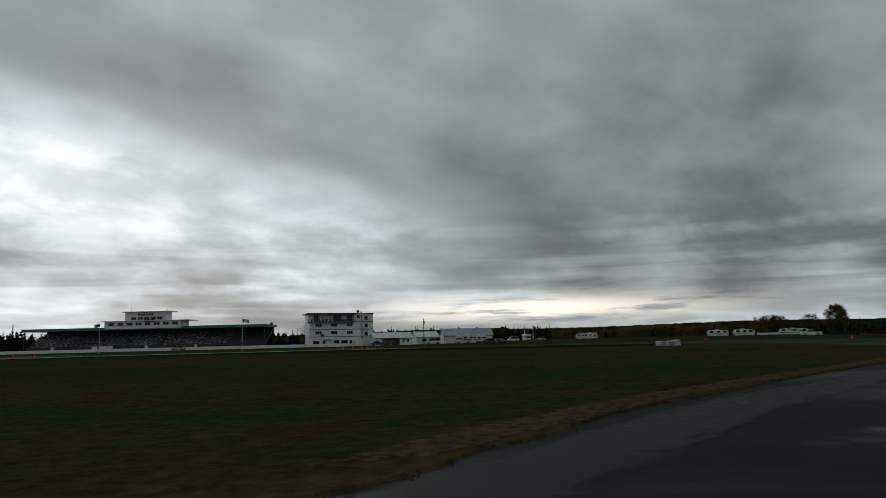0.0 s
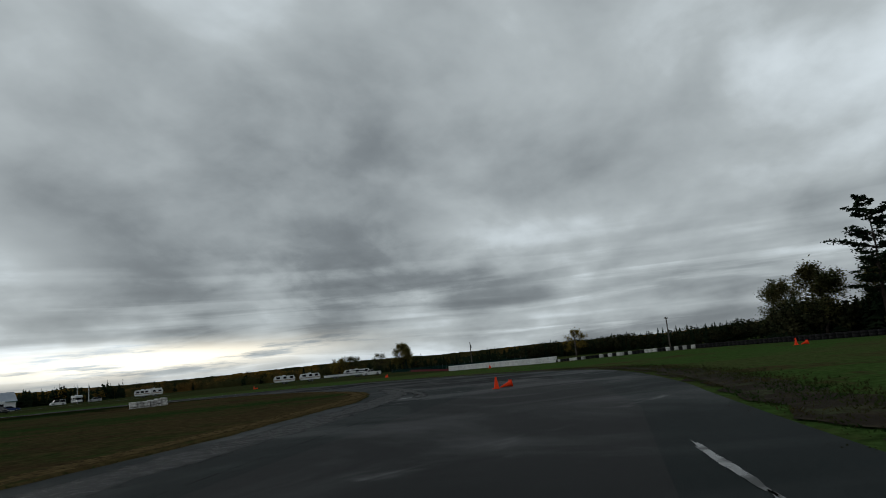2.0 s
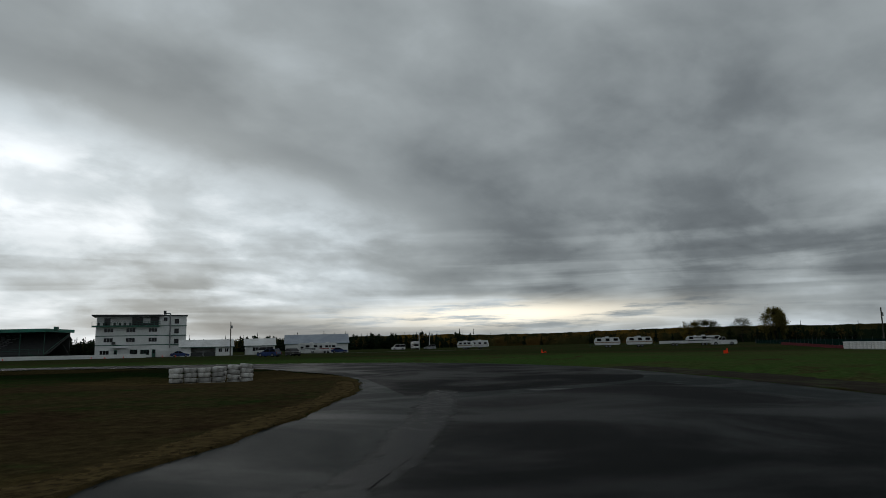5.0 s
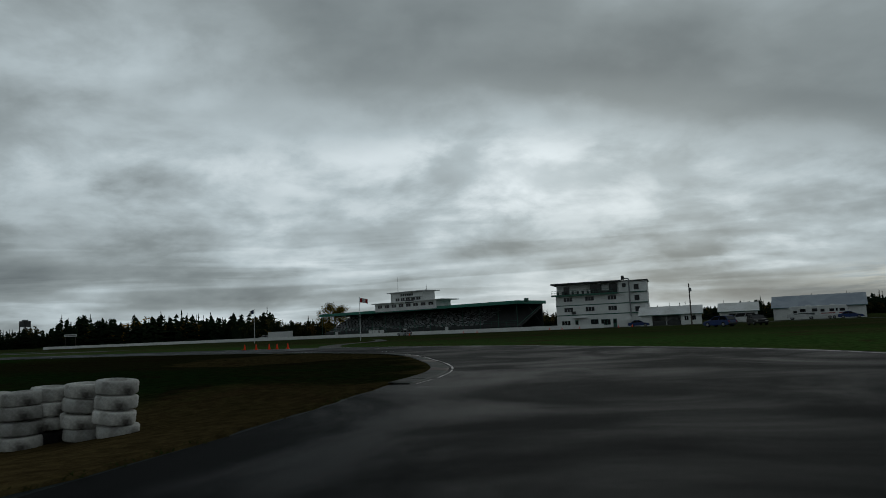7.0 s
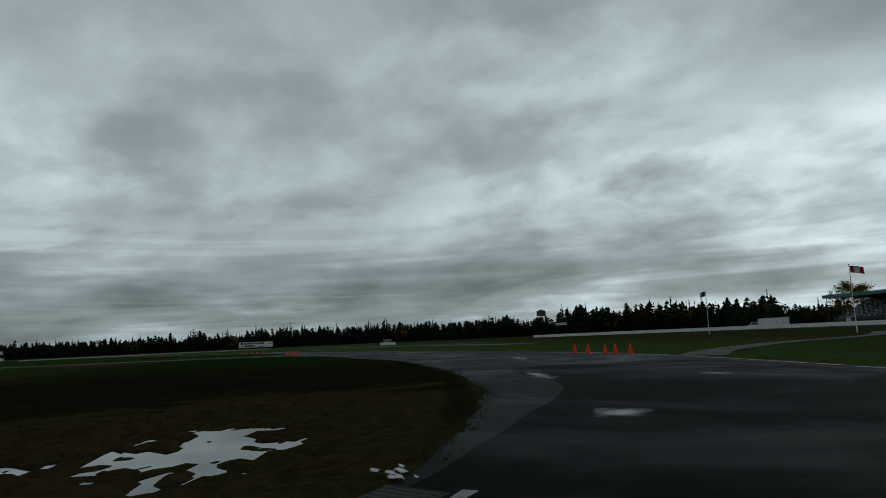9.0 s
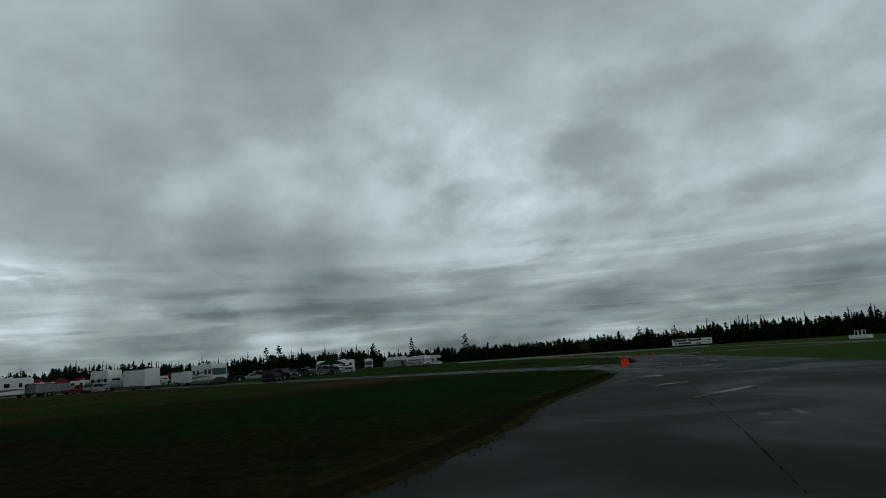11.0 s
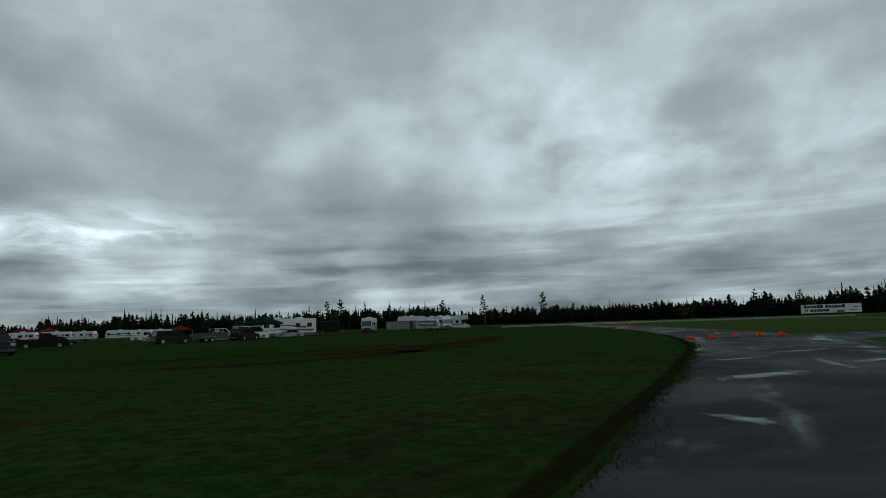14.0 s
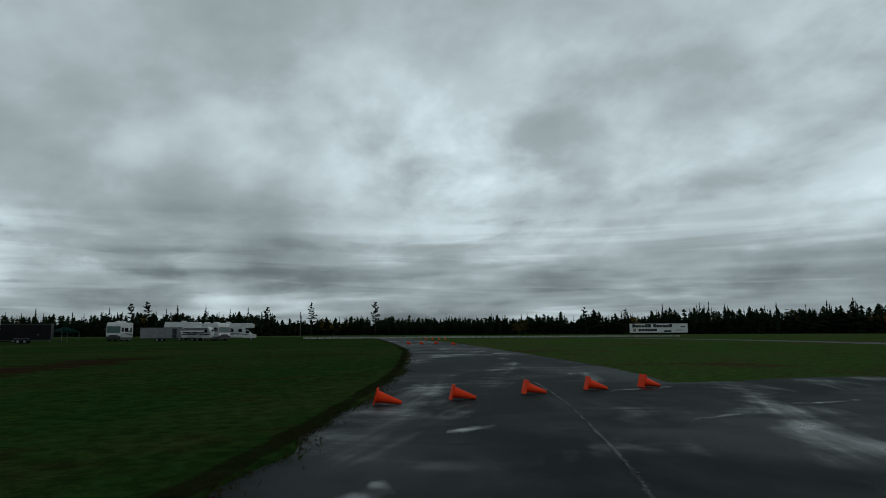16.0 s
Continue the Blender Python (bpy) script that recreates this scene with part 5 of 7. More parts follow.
def canopy(x, y, rz, a, h, cloth, label, z=0.0):
    t = thing("canopy", x, y, z, rz, label, "canopy", "pop-up canopies")
    for sx in (-1, 1):
        for sy in (-1, 1):
            part("leg", tubed((sx * a / 2, sy * a / 2, 0), (sx * a / 2, sy * a / 2, h), 0.03), STEEL, t)
    bm = bmesh.new()
    lo = [bm.verts.new((sx * a / 2, sy * a / 2, h - 0.25)) for sx, sy in ((-1, -1), (1, -1), (1, 1), (-1, 1))]
    hi = [bm.verts.new((sx * a / 2 * 1.02, sy * a / 2 * 1.02, h + 0.03)) for sx, sy in ((-1, -1), (1, -1), (1, 1), (-1, 1))]
    top = bm.verts.new((0, 0, h + a * 0.28))
    for i in range(4):
        j = (i + 1) % 4
        bm.faces.new((lo[i], lo[j], hi[j], hi[i]))
        bm.faces.new((hi[i], hi[j], top))
    bmesh.ops.solidify(bm, geom=bm.faces[:], thickness=0.03)
    part("roof", bm, cloth, t)
    return t


def awning(t, L, W, z):
    """A cloth awning rolled out from the door side, on two slim poles."""
    bm = bmesh.new()
    vs = [bm.verts.new(v) for v in ((-L / 2, -W / 2, z), (L / 2, -W / 2, z), (L / 2, -W / 2 - 2.3, z - 0.45), (-L / 2, -W / 2 - 2.3, z - 0.45))]
    bm.faces.new(vs)
    bmesh.ops.solidify(bm, geom=bm.faces[:], thickness=0.04)
    part("awning", bm, DARK_STEEL, t, "dark open cloth awning")
    for x in (-L / 2 + 0.05, L / 2 - 0.05):
        part("awning_pole", tubed((x, -W / 2 - 2.25, 0), (x, -W / 2 - 2.25, z - 0.45), 0.025, 0.025, 6), STEEL, t)
    part("valance", boxed(-L / 2, L / 2, -W / 2 - 2.36, -W / 2 - 2.31, z - 0.68, z - 0.44), WHITE_METAL, t)


# ---- paddock vehicles ----
enclosed_trailer(-82.3, 11.7, 81, 7.2, 2.6, 3.25, WHITE_METAL, "tall white enclosed trailer beside the paddock road")
motorhome_a(-88.9, 20.1, 68, 10.4, 3.35, "white motorhome with dark swirls and big windscreen")
enclosed_trailer(-91.3, 10.6, 76, 4.6, 2.2, 2.5, WHITE_METAL, "small white enclosed trailer behind a motorhome")
car("pickup", -90.6, 34.8, 88, NAVY_PAINT, "dark blue pickup truck parked on the grass")
car("suv", -84.9, 38.4, 212, NAVY_PAINT, "dark blue suv parked beside a pickup")
motorhome_c(-67.1, 0.4, 200, 9.0, 3.1, "long white camper van on the paddock edge")
travel_trailer(-81.4, 3.6, 84, 6.5, 3.5, "white caravan with dark swirls beside a trailer", GREY_STRIPE)
car("hatch", -75.9, 9.5, 200, SILVER_PAINT, "silver hatchback parked by a caravan")
car("sedan", -75.2, 5.8, 190, RED_PAINT, "red sedan parked among trailers")
enclosed_trailer(-73.4, 0.4, 195, 6.5, 2.2, 2.0, GREY_PAINT, "pale grey enclosed trailer in the paddock")
motorhome_c(-200.3, -5.4, 130, 8.2, 3.4, "white camper van with overcab bed at the paddock end")
motorhome_a(-195.7, -6.6, 75, 8.4, 3.3, "white motorhome with wide windscreen beside a camper van")
awning(travel_trailer(-189.8, -4.3, 120, 5.2, 2.6, "small pale caravan with open awning", GREY_STRIPE), 4.2, 2.4, 2.35)
enclosed_trailer(-186.6, -9.7, 132, 7.0, 2.4, 2.5, GREY_PAINT, "grey enclosed trailer with dark side door", dark=True)
travel_trailer(-197.9, -16.7, 128, 7.4, 3.7, "tall white caravan behind other trailers", GREY_STRIPE)
motorhome_a(-184.6, -18.4, 36, 7.6, 3.45, "white motorhome facing the field")
enclosed_trailer(-160.2, -7.0, 138, 6.6, 2.5, 2.85, BLACK_PAINT, "black enclosed trailer with pale trim")
motorhome_a(-146.4, -0.4, 348, 10.6, 3.3, "long white motorhome with swirled stripe")
canopy(-136.8, 6.3, 20, 4.4, 2.5, GREEN_CLOTH, "dark green pop-up canopy beside a motorhome")
car("van", -133.0, 8.4, 170, WHITE_CAR, "white van parked beside a green canopy")
car("sedan", -141.4, 6.8, 335, SILVER_PAINT, "silver sedan parked before a motorhome")
canopy(-176.9, -22.8, 0, 3.2, 1.85, GREEN_CLOTH, "small green pop-up canopy far in the paddock")
car("pickup", -130.8, 3.2, 165, WHITE_CAR, "white pickup truck behind a van")
car("suv", -128.0, 14.2, 200, BLACK_PAINT, "black suv parked on paddock grass")
enclosed_trailer(-121.8, 15.2, 165, 4.6, 1.9, 1.25, DARK_STEEL, "low grey covered trailer on paddock grass")
car("sedan", -127.6, 8.6, 150, SILVER_PAINT, "silver sedan parked among vans")
for i, (x, y, rz, L, H) in enumerate([(-127.5, -36.3, 140, 7, 2.8), (-137.4, -48.1, 150, 8, 2.9), (-145.4, -55.2, 130, 7.5, 2.9), (-153.5, -56.4, 145, 8, 3.0), (-160.4, -61.3, 140, 8.5, 3.0), (-168, -66, 150, 8, 3.0), (-104, -30, 140, 8, 3.0), (-113, -42, 150, 8, 3.0), (-120, -38, 135, 7, 2.8), (-92, -28, 145, 7.5, 2.9), (-84, -34, 140, 7, 2.8), (-74, -40, 150, 8, 2.9)]):
    x, y = -110 + (x + 110) * 1.45, 87 + (y - 87) * 1.45
    travel_trailer(x, y, rz, L, H, "white caravan in the far paddock row", GREY_STRIPE if i % 2 else TAN_STRIPE)
for x, y in ((-205.5, -141.5), (-139.0, -123.0), (-145.2, -121.0), (-151.4, -119.2)):
    canopy(x, y, 18, 6.0, 2.7, RED_CLOTH, "red pop-up canopy among far caravans")
for x, y, rz, k, p, lab in [(-110, -22, 150, "suv", SILVER_PAINT, "silver suv in the far paddock"), (-118, -26, 160, "sedan", BLACK_PAINT, "black sedan in the far paddock"), (-140, -38, 140, "pickup", WHITE_CAR, "white pickup truck in the far paddock"), (-156, -36, 150, "van", WHITE_CAR, "white van in the far paddock"), (-97, 4, 150, "sedan", SILVER_PAINT, "silver sedan behind a motorhome"), (-172, -30, 130, "suv", RED_PAINT, "red suv near a far canopy"), (-104, 8, 160, "pickup", BLACK_PAINT, "black pickup truck on paddock grass")]:
    car(k, x, y, rz, p, lab)
car("suv", -116.0, 16.0, 172, BLACK_PAINT, "black suv parked in the paddock")
for i, (x, y, rz, k) in enumerate([(-127.5, -9.5, 150, "sedan"), (-133.5, -13.0, 160, "suv"), (-139.5, -10.5, 140, "hatch"), (-145.8, -13.5, 155, "sedan"), (-151.0, -20.0, 150, "suv"), (-112.5, -9.0, 165, "hatch"), (-106.0, -6.0, 155, "sedan"), (-166.0, -22.0, 140, "sedan")]):
    p = (SILVER_PAINT, BLACK_PAINT, NAVY_PAINT)[i % 3]
    car(k, x, y, rz, p, ("silver", "black", "navy blue")[i % 3] + " car in the paddock parking row")

# ---- vehicles by the tower and the east field ----
car("hatch", 11.7, 172.0, 158, BLUE_PAINT, "bright blue hatchback on the outfield grass")
car("hatch", 15.0, 177.5, 300, BLACK_PAINT, "black hatchback beside a blue hatchback")
car("sedan", -21.5, 221.6, 20, BLUE_PAINT, "blue sedan parked before the clubhouse")
car("hatch", -82.7, 210.2, 175, SILVER_PAINT, "pale silver hatchback before the pit wall")
motorhome_c(7.8, 241.0, 190, 6.5, 2.9, "white camper van parked before the barn")
travel_trailer(13.0, 243.2, 10, 6.0, 2.9, "white caravan with red and tan stripe by the barn", RED_CLOTH)
car("sedan", 17.0, 238.4, 10, BLUE_PAINT, "blue sedan parked by the barn")
car("van", -3.6, 237.0, 190, WHITE_CAR, "white van parked by the workshop")
travel_trailer(84.0, 205.0, 165, 6.0, 2.35, "cream caravan with tan stripe at the field edge")
travel_trailer(90.9, 202.6, 165, 5.8, 2.35, "cream caravan with brown stripe at the field edge")
enclosed_trailer(100.6, 206.6, 160, 6.5, 2.2, 1.35, WHITE_METAL, "low white flat trailer at the field edge")
travel_trailer(108.2, 207.0, 160, 8.0, 2.3, "long pale caravan under a dark cover", GREY_STRIPE)
car("pickup", 109.4, 199.2, 165, WHITE_CAR, "white pickup truck at the field edge")
car("van", 32.0, 306.0, 190, WHITE_CAR, "white van far across the field")
motorhome_c(38.5, 308.0, 280, 7.0, 3.1, "white camper van far across the field")
car("suv", 44.0, 302.3, 180, SILVER_PAINT, "silver suv far across the field")
travel_trailer(60.5, 276.1, 170, 6.0, 2.8, "white caravan far across the field")
travel_trailer(54.6, 262.0, 160, 5.0, 2.5, "small white caravan far across the field")
enclosed_trailer(-172.5, 236.0, 5, 11.0, 2.6, 3.1, WHITE_METAL, "long white trailer beside the grandstand")
car("pickup", -181.5, 235.5, 180, WHITE_CAR, "white pickup truck beside a long trailer")

# ---- poles and flags ----
def utility_pole(x, y, h, arm, label, mat=None):
    t = thing("utility_pole", x, y, ground_z(x, y), 20, label, "pole", "utility poles")
    part("pole", tubed((0, 0, -0.3), (0, 0, h), 0.15, 0.10, 12), mat or WOOD_POLE, t)
    if arm:
        part("crossarm", boxed(-0.9, 0.9, -0.06, 0.06, h - 0.35, h - 0.22), mat or WOOD_POLE, t)
        for dx in (-0.8, 0.8):
            part("insulator", tubed((dx, 0, h - 0.22), (dx, 0, h - 0.05), 0.05), STEEL, t)
    else:
        part("transformer", tubed((0.25, 0, h - 1.6), (0.25, 0, h - 0.9), 0.18), STEEL, t)


utility_pole(124.6, 99.7, 6.2, True, "wooden light pole with crossarm behind the tyre wall")
utility_pole(123.3, 165.3, 6.7, False, "plain wooden pole behind the barrier")
utility_pole(139.6, 141.4, 6.0, True, "wooden utility pole before the trees")
utility_pole(-6.0, 211.2, 8.2, False, "wooden utility pole by the clubhouse")
utility_pole(40.2, 330.0, 7.5, False, "pale pole far across the field", WHITE_METAL)
utility_pole(44.5, 331.0, 7.5, False, "pale pole far across the field", WHITE_METAL)
utility_pole(-290, -60, 9.0, False, "wooden utility pole at the far bend")


def flagpole(x, y, h, rz, label, flag):
    t = thing("flagpole", x, y, ground_z(x, y), rz, label, "flagpole", "flagpoles")
    part("pole", tubed((0, 0, -0.2), (0, 0, h), 0.06, 0.04, 10), WHITE_METAL, t)
    part("finial", tubed((0, 0, h), (0, 0, h + 0.12), 0.07, 0.05, 10), STEEL, t)
    n, m = 10, 5
    L, D = 1.5, 0.8
    for k, (u0, u1, mat) in enumerate(flag):
        bm = bmesh.new()
        g = [[bm.verts.new((0.05 + L * (u0 + (u1 - u0) * i / n), 0.10 * math.sin(5 * (u0 + (u1 - u0) * i / n) + j * 0.3), h - 0.1 - D * j / m - 0.30 * (u0 + (u1 - u0) * i / n) ** 1.5)) for j in range(m + 1)] for i in range(n + 1)]
        for i in range(n):
            for j in range(m):
                bm.faces.new((g[i][j], g[i + 1][j], g[i + 1][j + 1], g[i][j + 1]))
        bmesh.ops.solidify(bm, geom=bm.faces[:], thickness=0.01)
        part("flag", bm, mat, t, "cloth flag hanging in folds")


FLAG_RED = material("red_flag_cloth", [(0.45, 0.02, 0.025)], 2.0, 0.8)
FLAG_WHITE = material("white_flag_cloth", [(0.62, 0.62, 0.62)], 2.0, 0.8)
flagpole(-48.6, 162.4, 7.9, 30, "white flagpole with red and white flag on the outfield", [(0, 0.27, FLAG_RED), (0.27, 0.73, FLAG_WHITE), (0.73, 1.0, FLAG_RED)])
flagpole(-84.0, 164.1, 7.3, 200, "white flagpole with small blue and white flag", [(0, 0.5, BLUE_PAINT), (0.5, 0.8, FLAG_WHITE)])


# ---- trackside boards ----
def billboard():
    L = math.hypot(-280.7 + 275.8, 70.2 - 56.6)
    t = thing("billboard", -275.8, 56.6, 0, math.degrees(math.atan2(70.2 - 56.6, -280.7 + 275.8)), "long white trackside billboard with black lettering", "sign")
    part("panel", boxed(0, L, -0.06, 0.06, 1.15, 3.45, bevel=0.02), WHITE_PAINT, t)
    bm = bmesh.new()
    for a, b, c, d in ((0, L, 1.05, 1.15), (0, L, 3.45, 3.53), (-0.08, 0, 1.05, 3.53), (L, L + 0.08, 1.05, 3.53)):
        box(bm, a, b, -0.08, 0.08, c, d)
    part("frame", bm, DARK_STEEL, t)
    for i in range(5):
        x = 0.4 + i * (L - 0.8) / 4
        part("post", boxed(x - 0.07, x + 0.07, 0.07, 0.21, -0.3, 3.3), WOOD_POLE, t)
    rng = random.Random(8)
    x = 0.7
    for wlen in (6, 6):
        for i in range(wlen):
            w = rng.uniform(0.66, 0.80)
            hh = 0.86 if i == 0 else rng.choice((0.60, 0.64, 0.82))
            part("lettering_bar", boxed(x, x + w, -0.075, -0.06, 2.48, 2.48 + hh), BLACK_PLASTIC, t)
            x += w + 0.07
        x += 0.5
    for i in range(6):
        x = 2.2 + i * 0.78
        part("lettering_bar", boxed(x, x + 0.72, -0.075, -0.06, 1.5, 2.15), BLACK_PLASTIC, t)
    part("logo_bar", boxed(0.9, 1.6, -0.075, -0.06, 1.45, 2.2), TAN_STRIPE, t)
    part("logo_bar", boxed(8.6, 10.4, -0.075, -0.06, 1.3, 1.75), BLACK_PLASTIC, t)
    part("lettering_bar", boxed(11.4, 13.6, -0.075, -0.06, 1.7, 1.85), GREY_STRIPE, t)
    part("lettering_bar", boxed(12.6, 13.9, -0.075, -0.06, 2.5, 2.75), GREY_STRIPE, t)


billboard()


def marshal_stand():
    t = thing("marshal_stand", -189.5, 115.6, 0, 40, "low white marshal stand with three open frames", "stand")
    part("base", boxed(-2.9, 2.9, -0.6, 0.6, 0, 0.85, bevel=0.04), WHITE_PAINT, t)
    for i in range(3):
        bm = bmesh.new()
        x = -1.15 + i * 1.15
        for a, b, c, d in ((x - 0.5, x - 0.42, 0.85, 1.9), (x + 0.42, x + 0.5, 0.85, 1.9), (x - 0.5, x + 0.5, 1.82, 1.9)):
            box(bm, a, b, -0.05, 0.05, c, d)
        part("frame", bm, WHITE_METAL, t)


marshal_stand()


def board_far():
    t = thing("white_board", -280.1, 201.7, 0, 55, "small white board on posts before the woods", "sign")
    part("panel", boxed(-2.6, 2.6, -0.05, 0.05, 5.0, 6.1, bevel=0.02), WHITE_PAINT, t)
    part("lettering_bar", boxed(-2.2, 2.2, -0.07, -0.05, 5.4, 5.65), GREY_STRIPE, t)
    for x in (-2.0, 2.0):
        part("post", boxed(x - 0.08, x + 0.08, 0.05, 0.2, -0.3, 6.0), WOOD_POLE, t)


board_far()


def water_tank():
    t = thing("water_tank", -549.8, 271.1, 0, 20, "dark square tank tower rising over the trees", "tower")
    part("tank", boxed(-2.9, 2.9, -2.9, 2.9, 17.0, 21.6, bevel=0.3), DARK_STEEL, t)
    part("cap", boxed(-1.6, 1.6, -1.6, 1.6, 21.6, 22.6, bevel=0.2), STEEL, t)
    for sx in (-2.5, 2.5):
        for sy in (-2.5, 2.5):
            part("leg", boxed(sx - 0.25, sx + 0.25, sy - 0.25, sy + 0.25, -0.5, 17.1), DARK_STEEL, t)


water_tank()


# ---- barriers along the east field ----
def barrel_wall():
    t = thing("barrel_wall", 0, 0, 0, 0, "long row of white painted tyre stacks as barrier", "barrier")
    a, b = Vector((103.5, 146.0)), Vector((98.6, 104.3))
    n = 46
    rng = random.Random(4)
    bm = bmesh.new()
    for k in range(4):
        z = k * 0.28
        bmesh.ops.create_cone(bm, cap_ends=True, segments=12, radius1=0.40, radius2=0.43, depth=0.13, matrix=Matrix.Translation((0, 0, z + 0.075)))
        bmesh.ops.create_cone(bm, cap_ends=True, segments=12, radius1=0.43, radius2=0.40, depth=0.13, matrix=Matrix.Translation((0, 0, z + 0.205)))
    first_ob = part("stack", bm, BARREL_WHITE, t)
    for i in range(n):
        p = a.lerp(b, i / (n - 1))
        ob = first_ob if i == 0 else new("stack", first_ob.data)
        ob.parent = t
        ob.matrix_basis = pose(p.x + rng.uniform(-0.06, 0.06), p.y, ground_z(p.x, p.y), rng.uniform(-2, 2), rng.uniform(-2, 2), rng.uniform(0, 90))


barrel_wall()


def dark_tyre_wall():
    t = thing("tyre_wall", 0, 0, 0, 0, "long low wall of black and white tyre stacks", "barrier")
    rng = random.Random(6)
    line = smooth_line([(98.6, 103.4), (97.5, 88), (94.0, 72), (87.5, 58), (80.5, 46), (76, 34), (73, 18)], 0.95)
    bm = bmesh.new()
    for k in range(2):
        z = k * 0.27
        bmesh.ops.create_cone(bm, cap_ends=True, segments=12, radius1=0.40, radius2=0.44, depth=0.13, matrix=Matrix.Translation((0, 0, z + 0.07)))
        bmesh.ops.create_cone(bm, cap_ends=True, segments=12, radius1=0.44, radius2=0.40, depth=0.13, matrix=Matrix.Translation((0, 0, z + 0.20)))
    dark = part("stack", bm, RUBBER, t)
    pale = dark.data.copy()
    pale.materials[0] = WHITE_TYRE
    for i, p in enumerate(line):
        ob = dark if i == 0 else new("stack", pale if (p.y > 70 and rng.random() < 0.4) else dark.data)
        ob.parent = t
        ob.matrix_basis = pose(p.x, p.y, ground_z(p.x, p.y), rng.uniform(-2, 2), rng.uniform(-2, 2), rng.uniform(0, 90))


dark_tyre_wall()
low_wall("red_barrier", [(104.4, 147.4), (110.6, 168), (117, 188)], 0.5, 0.35, DARK_RED, "low faded red plastic barrier", "barrier", 2.0)


def mesh_fence():
    t = thing("mesh_fence", 0, 0, 0, 0, "green mesh fence behind the barriers", "fence")
    line = smooth_line([(134, 232), (124, 200), (114, 168), (109, 148), (105, 120)], 3.0)
    for i, p in enumerate(line):
        part("post", tubed((p.x, p.y, -0.5), (p.x, p.y, 1.3), 0.04, 0.04, 8), DARK_STEEL, t)
        if i:
            q = line[i - 1]
            d = (p - q).normalized() * 0.02
            m = mesh_object("panel", [(q.x, q.y, -0.2), (p.x, p.y, -0.2), (p.x, p.y, 0.95), (q.x, q.y, 0.95), (q.x - d.y, q.y + d.x, -0.2), (p.x - d.y, p.y + d.x, -0.2), (p.x - d.y, p.y + d.x, 0.95), (q.x - d.y, q.y + d.x, 0.95)], [(0, 1, 2, 3), (7, 6, 5, 4), (3, 2, 6, 7), (0, 3, 7, 4), (1, 5, 6, 2)], DARK_MESH, t)


mesh_fence()


def snow_fence():
    t = thing("snow_fence", 0, 0, 0, 0, "sagging red plastic snow fence before the pines", "fence")
    a, b = Vector((68.6, 32.4)), Vector((67.4, 26.0))
    n = 60
    V, F = [], []
    for i in range(n + 1):
        p = a.lerp(b, i / n)
        s = 0.05 * math.sin(i * 1.3) + 0.04 * math.sin(i * 0.37)
        top = 0.40 + 0.05 * math.sin(i * 0.61) + 0.04 * noise.noise((i * 0.5, 0, 0))
        for o in (0, 0.02):
            V += [(p.x + s + o, p.y, 0.02), (p.x + s * 1.6 + o, p.y, top * 0.5), (p.x + s + o, p.y, top)]
        if i:
            k = 6 * i
            for j in (0, 1):
                F += [(k - 6 + j, k + j, k + j + 1, k - 5 + j), (k - 3 + j, k - 2 + j, k + 4 + j, k + 3 + j)]
            F.append((k - 4, k + 2, k + 5, k - 1))
    mesh_object("netting", V, F, RED_BANNER, t, True)
    for i in range(5):
        p = a.lerp(b, i / 4)
        part("post", tubed((p.x + 0.06, p.y, -0.2), (p.x + 0.06, p.y, 0.68), 0.03, 0.03, 8), WOOD_POLE, t)


snow_fence()

# ---- far pairs of marker cones ----
for x, y, up, a in [(66.7, 41.8, 1, 0), (67.2, 41.2, 0, 150), (71.0, 116.2, 1, 0), (70.5, 115.6, 0, 60), (57.3, 146.6, 1, 0), (57.9, 146.4, 0, 170), (79.4, 98.1, 1, 0), (79.0, 97.4, 0, 60), (-166, 52.6, 0, 100), (-166.4, 54.0, 0, 100), (-170.0, 54.0, 0, 100), (-164.2, 59.0, 0, 100), (-208, 33.0, 1, 0), (-208.6, 34.0, 1, 0), (-209.2, 35.0, 1, 0), (-209.8, 36.0, 1, 0), (-40, 214, 1, 0), (-37, 214.5, 1, 0), (-33, 215.5, 1, 0), (-24, 216.5, 1, 0), (-21, 217, 1, 0), (-64, 212, 1, 0), (-60, 212.5, 1, 0), (-78, 207, 1, 0)]:
    zz = 0.02 + ground_z(x, y)
    c = copy_thing(CONE, pose(x, y, zz, 0, 0, a) if up else pose(x, y, zz + 0.165 * math.cos(radians(tilt)), 0, 90 + tilt, a))
    c["label"] = "orange traffic cone standing on grass" if up else "orange traffic cone lying on its side as a pointer"

# ---- trees near the track ----
def limb(bm, p, d, r, length, rng, depth, tips, droop=0.0):
    """A bent, tapering limb; its end points are collected in tips."""
    q = p.copy()
    n = 4
    for i in range(n):
        d = (d + Vector((rng.gauss(0, 0.13), rng.gauss(0, 0.13), rng.gauss(0, 0.08) - droop))).normalized()
        e = q + d * (length / n)
        tube(bm, q, e, r * (1 - 0.2 * i), r * (1 - 0.2 * (i + 1)), 6)
        q = e
        if depth > 0 and i >= 1:
            for _ in range(2 if droop >= 0 else 3):
                s = (d + Vector((rng.gauss(0, 0.75), rng.gauss(0, 0.75), rng.gauss(0.1, 0.4)))).normalized()
                limb(bm, q, s, r * 0.45, length * rng.uniform(0.4, 0.6), rng, depth - 1, tips, droop)
    tips.append((q, d))


